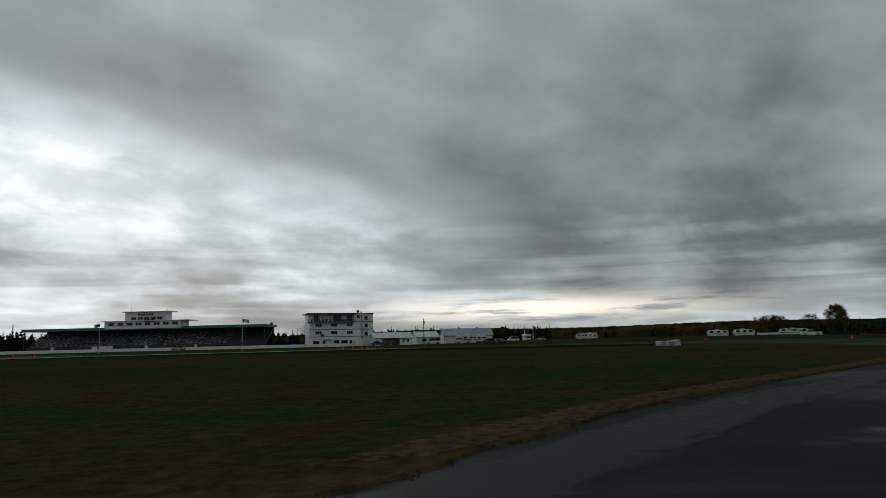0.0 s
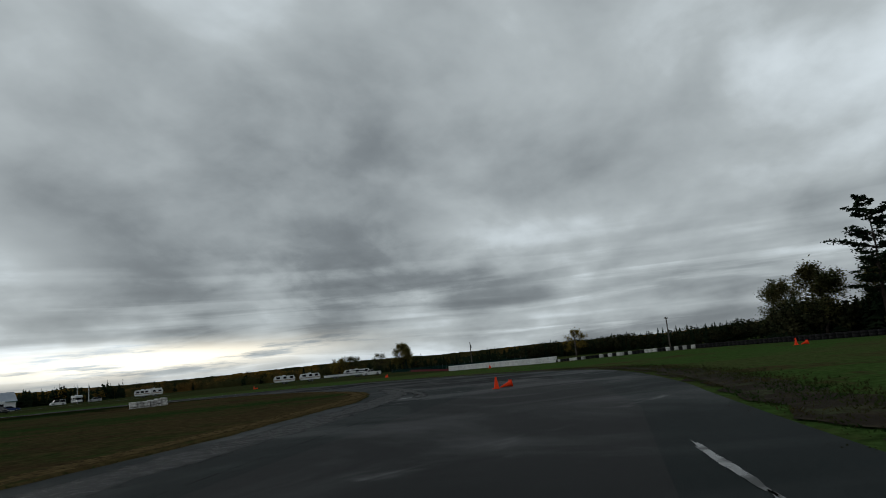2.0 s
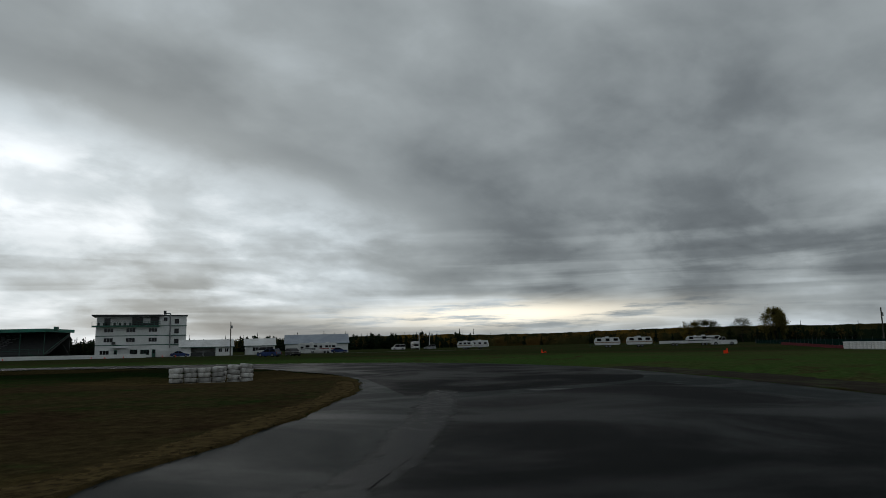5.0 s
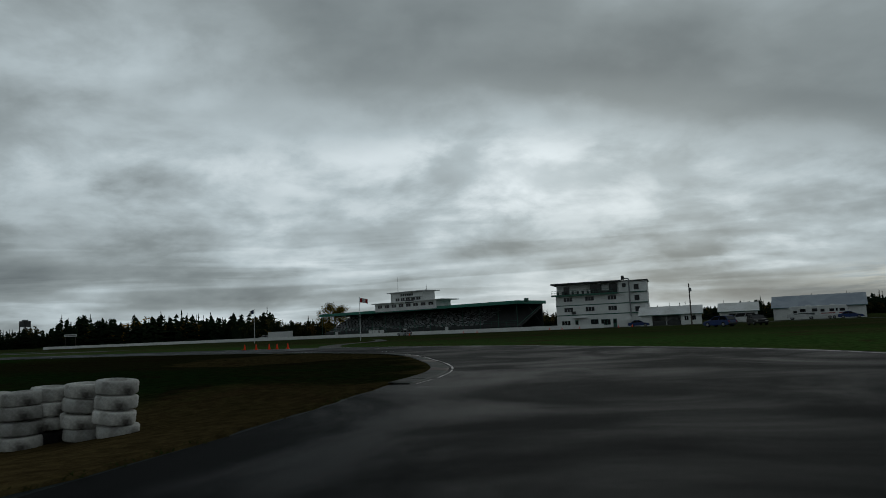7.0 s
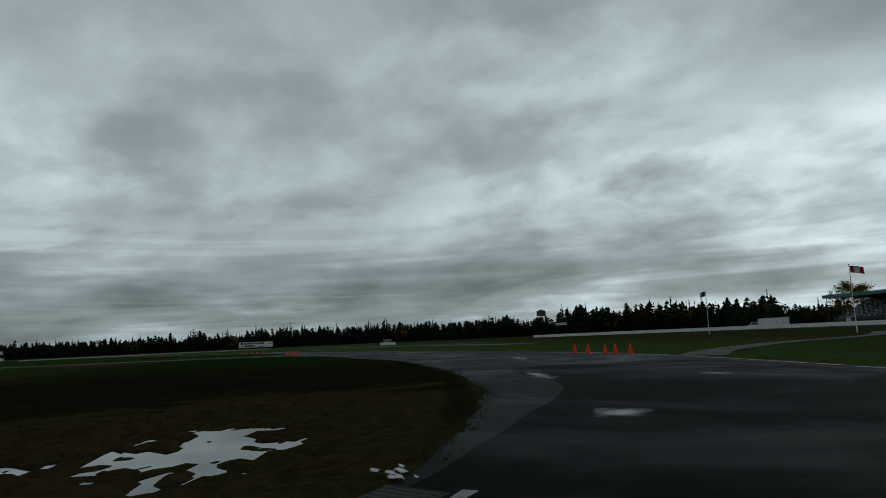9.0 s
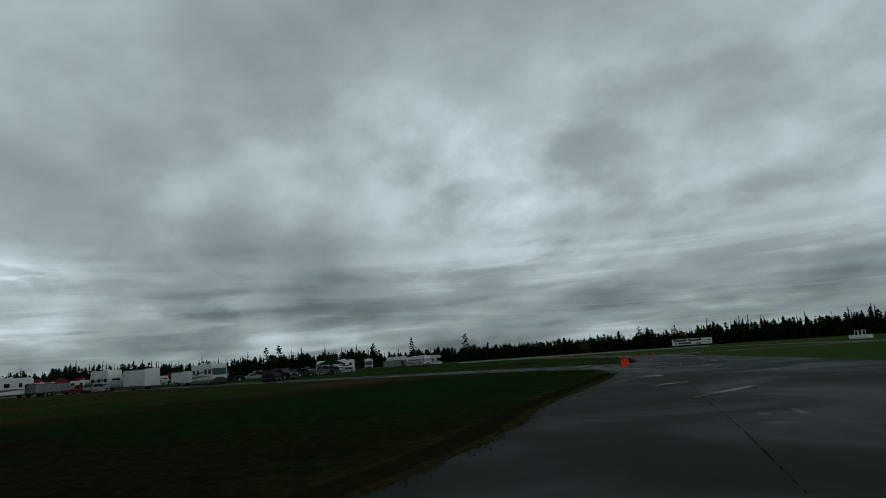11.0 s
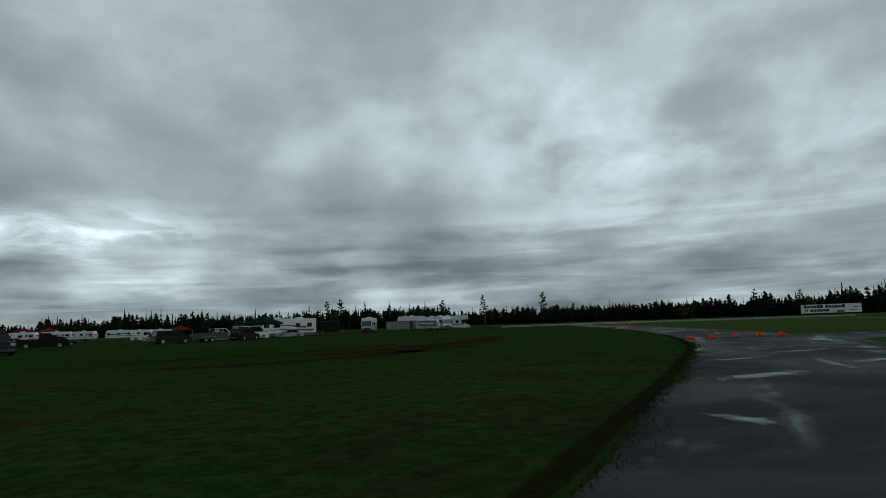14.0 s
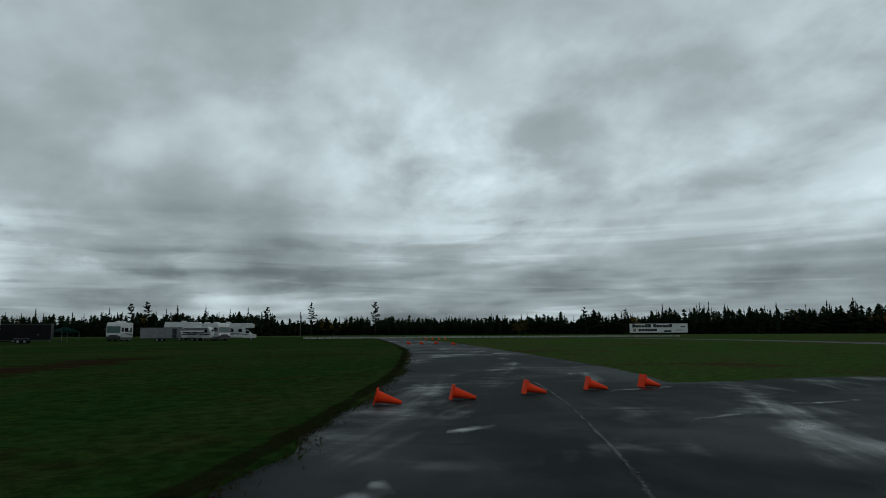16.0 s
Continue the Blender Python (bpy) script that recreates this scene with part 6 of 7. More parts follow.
def leaves(tips, rng, per, size, spread, flat=1.0):
    V, F = [], []
    for q, d in tips:
        for _ in range(per):
            c = q + Vector((rng.gauss(0, spread), rng.gauss(0, spread), rng.gauss(0, spread * flat)))
            u = Vector((rng.gauss(0, 1), rng.gauss(0, 1), rng.gauss(0, 0.5))).normalized()
            v = u.cross(Vector((rng.gauss(0, 0.4), rng.gauss(0, 0.4), 1))).normalized()
            s = size * rng.uniform(0.6, 1.3)
            k = len(V)
            V += [tuple(c - u * s), tuple(c + v * s * 0.5), tuple(c + u * s), tuple(c - v * s * 0.5)]
            F.append((k, k + 1, k + 2, k + 3))
    return V, F


def leafy_tree(x, y, h, w, leaf, label, seed, dense=14, bare=0.28, z=0.0):
    rng = random.Random(seed)
    t = thing("tree", x, y, z, rng.uniform(0, 360), label, "tree")
    bm = bmesh.new()
    tips = []
    p = Vector((0, 0, -0.3))
    k = 7
    for i in range(k):
        e = Vector((rng.gauss(0, 0.02) * h, rng.gauss(0, 0.02) * h, h * 0.82 * (i + 1) / k))
        tube(bm, p, e, 0.022 * h * (1 - 0.12 * i), 0.022 * h * (1 - 0.12 * (i + 1)), 8)
        p = e
        if (i + 1) / k > bare:
            for j in range(4):
                a = rng.uniform(0, 6.28)
                up = rng.uniform(0.25, 0.8)
                f = (i + 1) / k
                limb(bm, p, Vector((math.cos(a), math.sin(a), up)).normalized(), 0.009 * h, w * (0.35 + 0.65 * math.sin(min(1.0, f) * 2.9)) * 0.42, rng, 1, tips)
    part("trunk", bm, BARK, t)
    V, F = leaves(tips, rng, dense * 3, 0.020 * h, 0.042 * h)
    mesh_object("crown", V, F, leaf, t)
    return t


def tall_pine(x, y, h, label, seed, bare=0.35, reach=0.26):
    """A wind-shaped white pine: bare lower trunk, boughs in uneven level plates that shorten to a ragged top."""
    rng = random.Random(seed)
    t = thing("pine_tree", x, y, 0, 0, label, "tree", "pines beside the track")
    bm = bmesh.new()
    V, F = [], []
    near = h < 15
    k = 14 if near else 12
    sway = [Vector((0.02 * h * math.sin(i * 0.37 + seed), 0.015 * h * math.sin(i * 0.5), h * i / k)) for i in range(k + 1)]
    sway[0].z = -0.3
    for i in range(k):
        tube(bm, sway[i], sway[i + 1], 0.016 * h * (1 - 0.95 * i / k) + 0.01, 0.016 * h * (1 - 0.95 * (i + 1) / k) + 0.01, 8)
        f = (i + 1) / k
        if f < bare:
            if rng.random() < 0.5:
                a = rng.uniform(0, 6.28)
                tube(bm, sway[i], sway[i] + Vector((math.cos(a), math.sin(a), 0.1)) * h * 0.07, 0.004 * h, 0.002 * h, 5)
            continue
        g = (f - bare) / (1 - bare)
        for j in range(rng.choice((3, 3, 4, 5))):
            a = rng.uniform(0, 6.28)
            ln = h * reach * (0.62 + 0.75 * g - 1.22 * g * g) * rng.choice((0.4, 0.7, 0.9, 1.1, 1.3)) + 0.03 * h
            d = Vector((math.cos(a), math.sin(a), 0))
            p0 = sway[i] + Vector((0, 0, rng.uniform(0, 1) * h / k))
            lift = 0.02 + 0.30 * g
            n = 5
            prev = p0
            for m in range(1, n + 1):
                u = m / n
                q = p0 + d * ln * u + Vector((0, 0, ln * (lift * u + 0.12 * u * u) + rng.gauss(0, 0.02 * h * 0.3)))
                tube(bm, prev, q, 0.0045 * h * (1.1 - u * 0.8), 0.0045 * h * (0.94 - u * 0.8), 5)
                prev = q
                if u < 0.3:
                    continue
                side = ln * 0.26 * (1.25 - u * 0.6)
                for _ in range(46 if near else 7):
                    o = rng.gauss(0, 1) * side * 0.55
                    c = q + Vector((-d.y * o, d.x * o, 0)) + d * rng.gauss(0, 0.10) * ln + Vector((0, 0, rng.gauss(0.004, 0.0055) * h))
                    s = (0.014 if near else 0.026) * h * rng.uniform(0.6, 1.3)
                    e = Vector((rng.gauss(0, 1), rng.gauss(0, 1), rng.gauss(0.35, 0.4))).normalized()
                    w = e.cross(Vector((rng.gauss(0, 1), rng.gauss(0, 1), rng.gauss(0, 1)))).normalized() * s * 0.42
                    b = len(V)
                    V += [tuple(c - e * s), tuple(c + w), tuple(c + e * s), tuple(c - w)]
                    F.append((b, b + 1, b + 2, b + 3))
    part("trunk", bm, BARK, t)
    mesh_object("crown", V, F, NEEDLES, t)
    return t


for i, (x, y, h, bare, reach) in enumerate([(84.2, 42.6, 12.6, 0.28, 0.28), (90.8, 42.4, 13.0, 0.25, 0.16), (86.1, 38.0, 12.2, 0.2, 0.19), (90.4, 37.7, 9.6, 0.2, 0.20), (88.6, 28.8, 10.4, 0.25, 0.22)]):
    tall_pine(x, y, h, "tall dark pine with flat layered boughs", 20 + i, bare, reach)
for i, (x, y, h, w, leaf) in enumerate([(86.2, 49.4, 7.8, 4.4, GREEN_LEAF), (92.5, 45.5, 7.6, 5.0, GREEN_LEAF), (93.5, 38.5, 8.4, 6.0, GREEN_LEAF), (84.2, 30.9, 8.8, 6.0, GREEN_LEAF), (91.2, 34.6, 6.9, 5.0, GREEN_LEAF), (139.6, 84.5, 10.2, 8.5, GREEN_LEAF)]):
    leafy_tree(x, y, h, w, leaf, "leafy tree thinning in autumn beside the pines", 40 + i, 22)
leafy_tree(181.9, 308.7, 13.4, 8.5, OLIVE_LEAF, "round olive-brown tree at the field edge", 51, 34, 0.1)
leafy_tree(156.3, 284.4, 8.8, 7.0, GREEN_LEAF, "small thin tree at the field edge", 52, 7)
leafy_tree(160.2, 321.4, 8.6, 10.0, GREEN_LEAF, "dark green tree at the field edge", 53, 18, 0.1)
leafy_tree(157.0, 330.0, 8.2, 10.0, YELLOW_LEAF, "yellow autumn tree at the field edge", 54, 18, 0.05)
leafy_tree(-215.0, 300.0, 16.0, 14.0, YELLOW_LEAF, "yellowing tree beyond the grandstand", 55, 16, 0.1)
leafy_tree(-52.0, 262.0, 8.5, 8.0, BARK, "bare tree between grandstand and tower", 57, 3, 0.15)
leafy_tree(150.0, 152.0, 7.0, 6.0, YELLOW_LEAF, "thin yellowing tree behind the barrier", 58, 10, 0.15)


def thicket():
    """The dark mass of young spruce and brush under the pines, and the hedge that runs on from it."""
    rng = random.Random(9)
    con = [conifer(rng, 1.0, 9, rng.uniform(0.2, 0.28)) for _ in range(6)]
    br = [broadleaf(rng, 1.0, 220, 0.42) for _ in range(4)]
    P, Q = [], []
    for _ in range(260):
        u = rng.random()
        x = 87 + rng.uniform(-1.5, 12) + u * 6
        y = 52 - u * 34
        P.append((x, y, -0.2, rng.uniform(3.2, 5.6) * (0.8 if u < 0.15 else 1.0), rng.randrange(6)))
    for _ in range(170):
        u = rng.random()
        Q.append((85.5 + rng.uniform(-1, 9) + u * 6, 53 - u * 36, -0.2, rng.uniform(3.0, 5.2), rng.randrange(4)))
    for i in range(620):
        u = rng.random()
        x, y = 92 + 60 * u + rng.uniform(0, 10), 54 + 42 * u
        h = (2.6 + 1.6 * rng.random() + 1.6 * noise.noise((x * 0.16, y * 0.16, 2)) + 1.2 * u) * (1.3 if rng.random() < 0.07 else 1.0)
        (Q if i % 2 else P).append((x, y, -0.3, h, rng.randrange(4 if i % 2 else 6)))
    for i in range(420):
        u = rng.random()
        x, y = 150 + 10 * u + rng.uniform(0, 14), 96 + 100 * u
        (Q if i % 2 else P).append((x, y, -0.3, 3.4 + 2.0 * rng.random() + 1.2 * noise.noise((x * 0.16, y * 0.16, 2)), rng.randrange(4 if i % 2 else 6)))
    stand_of_trees("thicket", P, con, NEEDLES, "dense dark young spruce under the pines")
    stand_of_trees("brush", Q, br, DARK_LEAF, "tangled dark brush under the pines")


thicket()


def skyline_trees():
    """Single taller trees that stand out of the far woods."""
    for i, (x, y, h) in enumerate([(-433, -164, 19.5), (-391, -258, 21), (-386, -266, 19.5), (-507, -13, 16.3), (-535, 6, 16.0), (-440, -205, 18.5), (-436, -120, 19)]):
        tall_pine(x, y, h * 1.0, "tall pine above the far woods", 70 + i, 0.5, 0.14)
    for i, (a, d, h) in enumerate([(153.6, 455, 17.5), (151.4, 455, 14.5), (150.2, 450, 14), (148.0, 455, 15), (147.6, 460, 14.5), (144.0, 455, 16.0), (139, 460, 14.5), (136.5, 465, 15)]):
        x, y = -math.sin(radians(a)) * d - 60, 100 + math.cos(radians(a)) * d
        rng = random.Random(90 + i)
        t = thing("spruce_tree", x, y, 0, 0, "tall thin spruce above the far woods", "tree", "far spruces")
        V, F = conifer(rng, h, 14, 0.085)
        mesh_object("crown", V.tolist(), F.tolist(), NEEDLES, t)
        part("trunk", tubed((0, 0, -0.3), (0, 0, h * 0.9), 0.012 * h, 0.004 * h, 6), BARK, t)


skyline_trees()


# ---- kerbs ----
def kerb(name, pts, width, mats, label, rise=0.075, ribs=0.018, taper=0.0):
    """A sloping ribbed kerb of painted concrete blocks; pts run along its road edge, the grass on the left of them."""
    t = thing(name, 0, 0, 0, 0, label, "kerb", kind="structure")
    line = smooth_line(pts, 0.06)
    per = 24
    full, count = width, len(line)
    for s in range(0, len(line) - per, per):
        V, F = [], []
        seg = line[s:s + per + 1]
        for i, p in enumerate(seg):
            d = (line[min(s + i + 1, len(line) - 1)] - line[max(s + i - 1, 0)]).normalized()
            nx, ny = -d.y, d.x
            width = full * (1 - taper * max(0.0, (s + i) / count - 0.5) * 2) * (1 - 0.5 * taper * max(0.0, 1 - (s + i) / count / 0.35))
            rib = ribs * (0.55 + 0.45 * noise.noise((p.x * 9, p.y * 9, 0))) if i % 2 else 0.0
            e = 0.012 if i in (0, per) else 0.0
            for f, z in ((0.0, 0.024), (0.12, 0.040 + rib - e), (0.55, rise * 0.75 + rib - e), (0.92, rise + rib - e), (1.0, 0.03)):
                V.append((p.x + nx * width * f, p.y + ny * width * f, 0.005 + z))
            if i:
                k = 5 * i
                for j in range(4):
                    F.append((k - 5 + j, k + j, k + j + 1, k - 4 + j))
        mesh_object("kerb_block", V, F, mats[(s // per) % len(mats)], t)
    return t


kerb("kerb_south", [(30.4, 90.4), (29.2, 92.9), (27.5, 95.3), (25.3, 97.6), (22.5, 100.12), (21.3, 101.22), (20.3, 102.05), (18.6, 103.45), (16.3, 105.0)], 0.60, [KERB_WORN, KERB_WORN, KERB_WORN, KERB_RED], "worn ribbed concrete kerb with traces of paint", 0.07, 0.010)
kerb("kerb_west", [(-49.7, 100.15), (-50.8, 99.95), (-52.2, 99.6), (-54.1, 99.0), (-55.4, 98.35), (-56.6, 97.4), (-57.4, 96.4), (-58.0, 95.4), (-58.6, 94.2), (-59.2, 92.8), (-60.1, 90.7), (-61.1, 88.2)], 1.25, [KERB_GREEN, KERB_GREEN, KERB_PALE, KERB_GREEN, KERB_RED], "worn ribbed kerb painted green and white", 0.085, 0.024, 0.85)


# ---- puddles, cracks, seams and lines ----
def puddle(x, y, a, b, rz, z, seed, water, label="shallow rain puddle reflecting the sky"):
    rng = random.Random(seed)
    n = 64
    c, s = math.cos(radians(rz)), math.sin(radians(rz))
    pts = []
    for i in range(n):
        th = 2 * math.pi * i / n
        r = 1 + 0.42 * noise.noise((math.cos(th) * 2.2 + seed, math.sin(th) * 2.2, seed * 0.7)) + 0.22 * noise.noise((math.cos(th) * 7 + seed, math.sin(th) * 7, 2))
        u, v = a * r * math.cos(th), b * r * math.sin(th)
        pts.append((x + u * c - v * s, y + u * s + v * c))
    sheet("puddle", pts, z, water, label, "puddle", kind="stuff")


def broken_puddle(x, y, a, b, rz, z, seed, bits, water):
    """A pool broken up by grass or coarse stone: a few ragged slivers strewn along one direction, in one sheet."""
    rng = random.Random(seed)
    V, F = [], []
    ca, sa = math.cos(radians(rz)), math.sin(radians(rz))
    for k in range(bits * 2):
        u0, v0 = rng.uniform(-0.8, 0.8) * a, rng.gauss(0, 0.5) * b
        la, lb = a * rng.uniform(0.07, 0.30), b * rng.uniform(0.06, 0.22)
        n = 60
        c = len(V)
        V.append((x + u0 * ca - v0 * sa, y + u0 * sa + v0 * ca, z + 0.0003 * k))
        for i in range(n):
            th = 2 * math.pi * i / n
            r = 1 + 0.5 * noise.noise((math.cos(th) * 2.2 + seed + k, math.sin(th) * 2.2, k * 0.7)) + 0.5 * noise.noise((math.cos(th) * 6 + seed, math.sin(th) * 6, k)) + 0.5 * noise.noise((math.cos(th) * 15 + seed, math.sin(th) * 15, k + 3))
            u, v = u0 + la * r * math.cos(th), v0 + lb * r * math.sin(th)
            V.append((x + u * ca - v * sa, y + u * sa + v * ca, z + 0.0003 * k))
        F += [(c, c + 1 + i, c + 1 + (i + 1) % n) for i in range(n)]
    tagged(mesh_object("puddle", V, F, water), "shallow broken rain puddle reflecting the sky", "puddle", kind="stuff")


for u, v, a, b in POOLS:
    sheet("puddle", [(u + 1.25 * a * math.cos(k * 0.2618), v + 1.25 * b * math.sin(k * 0.2618)) for k in range(24)], POOL_Z, WATER, "shallow rain pool between grass in a hollow", "puddle", kind="stuff")
broken_puddle(15.6, 104.6, 0.5, 0.25, 10, 0.0615, 6, 4, WATER)
for i, (x, y, a, b, rz) in enumerate([(18.4, 13.05, 1.9, 0.22, 46), (20.6, 15.5, 1.2, 0.09, 48), (22.4, 17.5, 1.5, 0.06, 48)]):
    puddle(x, y, a, b, rz, 0.0255, 20 + i, WATER if i == 0 else FILM)
def film_material():
    """A thin sheet of water that thins out to bare asphalt towards its rim."""
    m = bpy.data.materials.new("soft_water_film")
    m.use_nodes = True
    n = Nodes(m.node_tree)
    co = n.add("ShaderNodeTexCoord").outputs["Object"]
    deep = n.add("ShaderNodeAttribute")
    deep.attribute_name = "deep"
    f = n.math("ADD", deep.outputs["Fac"], n.math("ADD", n.math("MULTIPLY", n.math("SUBTRACT", n.noise(co, 2.2, 6.0, 0.6, 0.6), 0.5), 1.5), n.math("MULTIPLY", n.math("SUBTRACT", n.noise(co, 11.0, 4.0, 0.6), 0.5), 0.5)))
    wet = n.math("MULTIPLY", n.span(f, 0.24, 0.80), 0.72)
    p, bare, blend = n.add("ShaderNodeBsdfPrincipled"), n.add("ShaderNodeBsdfTransparent"), n.add("ShaderNodeMixShader")
    n.put(p.inputs["Base Color"], (0.010, 0.012, 0.0125))
    n.link(n.span(f, 0.3, 1.0, 0.42, 0.10), p.inputs["Roughness"])
    p.inputs["Specular IOR Level"].default_value = 0.15
    n.link(wet, blend.inputs[0])
    n.link(bare.outputs[0], blend.inputs[1])
    n.link(p.outputs[0], blend.inputs[2])
    n.link(blend.outputs[0], n.add("ShaderNodeOutputMaterial").inputs[0])
    return m


SOFT_FILM = film_material()


def overlay_material(name, dark, light, rough, spec, scale, most=0.9):
    """A thin coat of dirt, soil or wear that thins out to nothing towards its rim."""
    m = bpy.data.materials.new(name)
    m.use_nodes = True
    n = Nodes(m.node_tree)
    co = n.add("ShaderNodeTexCoord").outputs["Object"]
    deep = n.add("ShaderNodeAttribute")
    deep.attribute_name = "deep"
    coarse, fine = n.noise(co, scale, 6.0, 0.62, 0.6), n.noise(co, scale * 7, 4.0, 0.6)
    f = n.math("ADD", deep.outputs["Fac"], n.math("ADD", n.math("MULTIPLY", n.math("SUBTRACT", coarse, 0.5), 1.6), n.math("MULTIPLY", n.math("SUBTRACT", fine, 0.5), 0.9)))
    p, bare, blend = n.add("ShaderNodeBsdfPrincipled"), n.add("ShaderNodeBsdfTransparent"), n.add("ShaderNodeMixShader")
    n.link(n.mix(n.span(fine, 0.35, 0.65), dark, light), p.inputs["Base Color"])
    p.inputs["Roughness"].default_value, p.inputs["Specular IOR Level"].default_value = rough, spec
    b = n.add("ShaderNodeBump")
    b.inputs["Strength"].default_value, b.inputs["Distance"].default_value = 0.7, 0.02
    n.link(fine, b.inputs["Height"])
    n.link(b.outputs[0], p.inputs["Normal"])
    n.link(n.math("MULTIPLY", n.span(f, 0.25, 0.75), most), blend.inputs[0])
    n.link(bare.outputs[0], blend.inputs[1])
    n.link(p.outputs[0], blend.inputs[2])
    n.link(blend.outputs[0], n.add("ShaderNodeOutputMaterial").inputs[0])
    return m


SOIL_COAT = overlay_material("dark_soil_coat", (0.010, 0.010, 0.005), (0.024, 0.024, 0.011), 0.9, 0.0, 1.1, 0.6)
STRAW_COAT = overlay_material("dry_straw_coat", (0.050, 0.036, 0.018), (0.105, 0.078, 0.036), 0.9, 0.0, 0.9)
PALE_COAT = overlay_material("pale_worn_coat", (0.020, 0.021, 0.021), (0.034, 0.035, 0.035), 0.55, 0.05, 0.5, 0.75)


def coat(name, pts, w0, w1, z, mat, label, category):
    """A soft-edged strip along pts."""
    line = smooth_line(pts, 0.5)
    V, F, D = [], [], []
    for i, p in enumerate(line):
        d = (line[min(i + 1, len(line) - 1)] - line[max(i - 1, 0)]).normalized()
        w = w0 + (w1 - w0) * i / max(1, len(line) - 1)
        ends = min(1.0, i / 6, (len(line) - 1 - i) / 6)
        for f, v in ((-0.5, 0.0), (-0.25, 0.8), (0.0, 1.0), (0.25, 0.8), (0.5, 0.0)):
            V.append((p.x - d.y * w * f, p.y + d.x * w * f, z))
            D.append(v * ends)
        if i:
            k = 5 * i
            F += [(k - 5 + j, k - 4 + j, k + 1 + j, k + j) for j in range(4)]
    ob = mesh_object(name, V, F, mat)
    ob.data.attributes.new("deep", "FLOAT", "POINT").data.foreach_set("value", D)
    return tagged(ob, label, category, kind="structure")


coat("soil_edge", [(x - 0.10, y - 0.18) for x, y in PADDOCK[:14]], 0.45, 0.4, 0.0615, SOIL_COAT, "dark churned soil along the grass edge", "verge")
coat("soil_edge", [(-70.6, 94.4), (-71.4, 91.2), (-73.6, 85.2), (-76.4, 77), (-79.4, 64)], 0.9, 0.7, 0.0615, SOIL_COAT, "dark churned soil along the grass edge", "verge")
coat("soil_edge", [(13, 105.4), (8, 106.4), (0, 107.2), (-9, 107.1), (-19, 106.4), (-27, 104.5), (-37, 102.6), (-44, 101.2), (-46.6, 100.3), (-48.5, 99.2)], 0.8, 0.8, 0.0615, SOIL_COAT, "dark churned soil along the infield edge", "verge")
coat("straw_edge", [(-1.4, 6.1), (3.2, 12.2), (9.1, 18.5), (16.6, 26.1), (23.6, 33.7), (29.8, 41.6), (32.2, 46.5), (34.0, 51.2), (35.2, 57), (35.9, 63), (36.2, 69), (35.4, 76)], 1.3, 1.0, 0.0615, STRAW_COAT, "dry straw-coloured grass along the infield edge", "verge")
coat("pale_shoulder", [(-2.6, 2.6), (0.6, 6.2), (4.8, 11.4), (10.6, 17.2), (18.2, 24.8), (25.2, 32.4), (31.4, 40.6), (34.2, 45.8), (36.0, 51)], 2.2, 1.6, 0.0249, PALE_COAT, "paler worn asphalt along the inner track edge", "road")
coat("worn_strip", [(28.3, 33.6), (29.7, 35.6), (31.1, 37.8), (33.1, 41.9), (35.6, 47.9), (37.8, 54.0), (38.5, 58.2), (39.0, 63.5), (39.3, 69.0)], 0.8, 1.3, 0.0252, PALE_COAT, "pale worn strip along an asphalt joint", "road")


def soft_film(x, y, a, b, rz, z=0.0262):
    """A film of rain water lying in a slight dip of the road."""
    c, s = math.cos(radians(rz)), math.sin(radians(rz))
    V, F, D, n, rings = [(x, y, z)], [], [0.8], 28, 5
    for r in range(1, rings + 1):
        for i in range(n):
            th = 2 * math.pi * i / n
            q = r / rings * (1 + 0.25 * noise.noise((math.cos(th) * 1.6 + x, math.sin(th) * 1.6 + y, 0.3)))
            u, v = 1.25 * a * q * math.cos(th), 1.25 * b * q * math.sin(th)
            V.append((x + u * c - v * s, y + u * s + v * c, z))
            D.append(0.8 * (1.0 - r / rings))
    F += [(0, 1 + i, 1 + (i + 1) % n) for i in range(n)]
    for r in range(rings - 1):
        k = 1 + r * n
        F += [(k + i, k + n + i, k + n + (i + 1) % n, k + (i + 1) % n) for i in range(n)]
    ob = mesh_object("puddle", V, F, SOFT_FILM)
    ob.data.attributes.new("deep", "FLOAT", "POINT").data.foreach_set("value", D)
    tagged(ob, "thin film of rain water on wet asphalt", "puddle", kind="stuff")


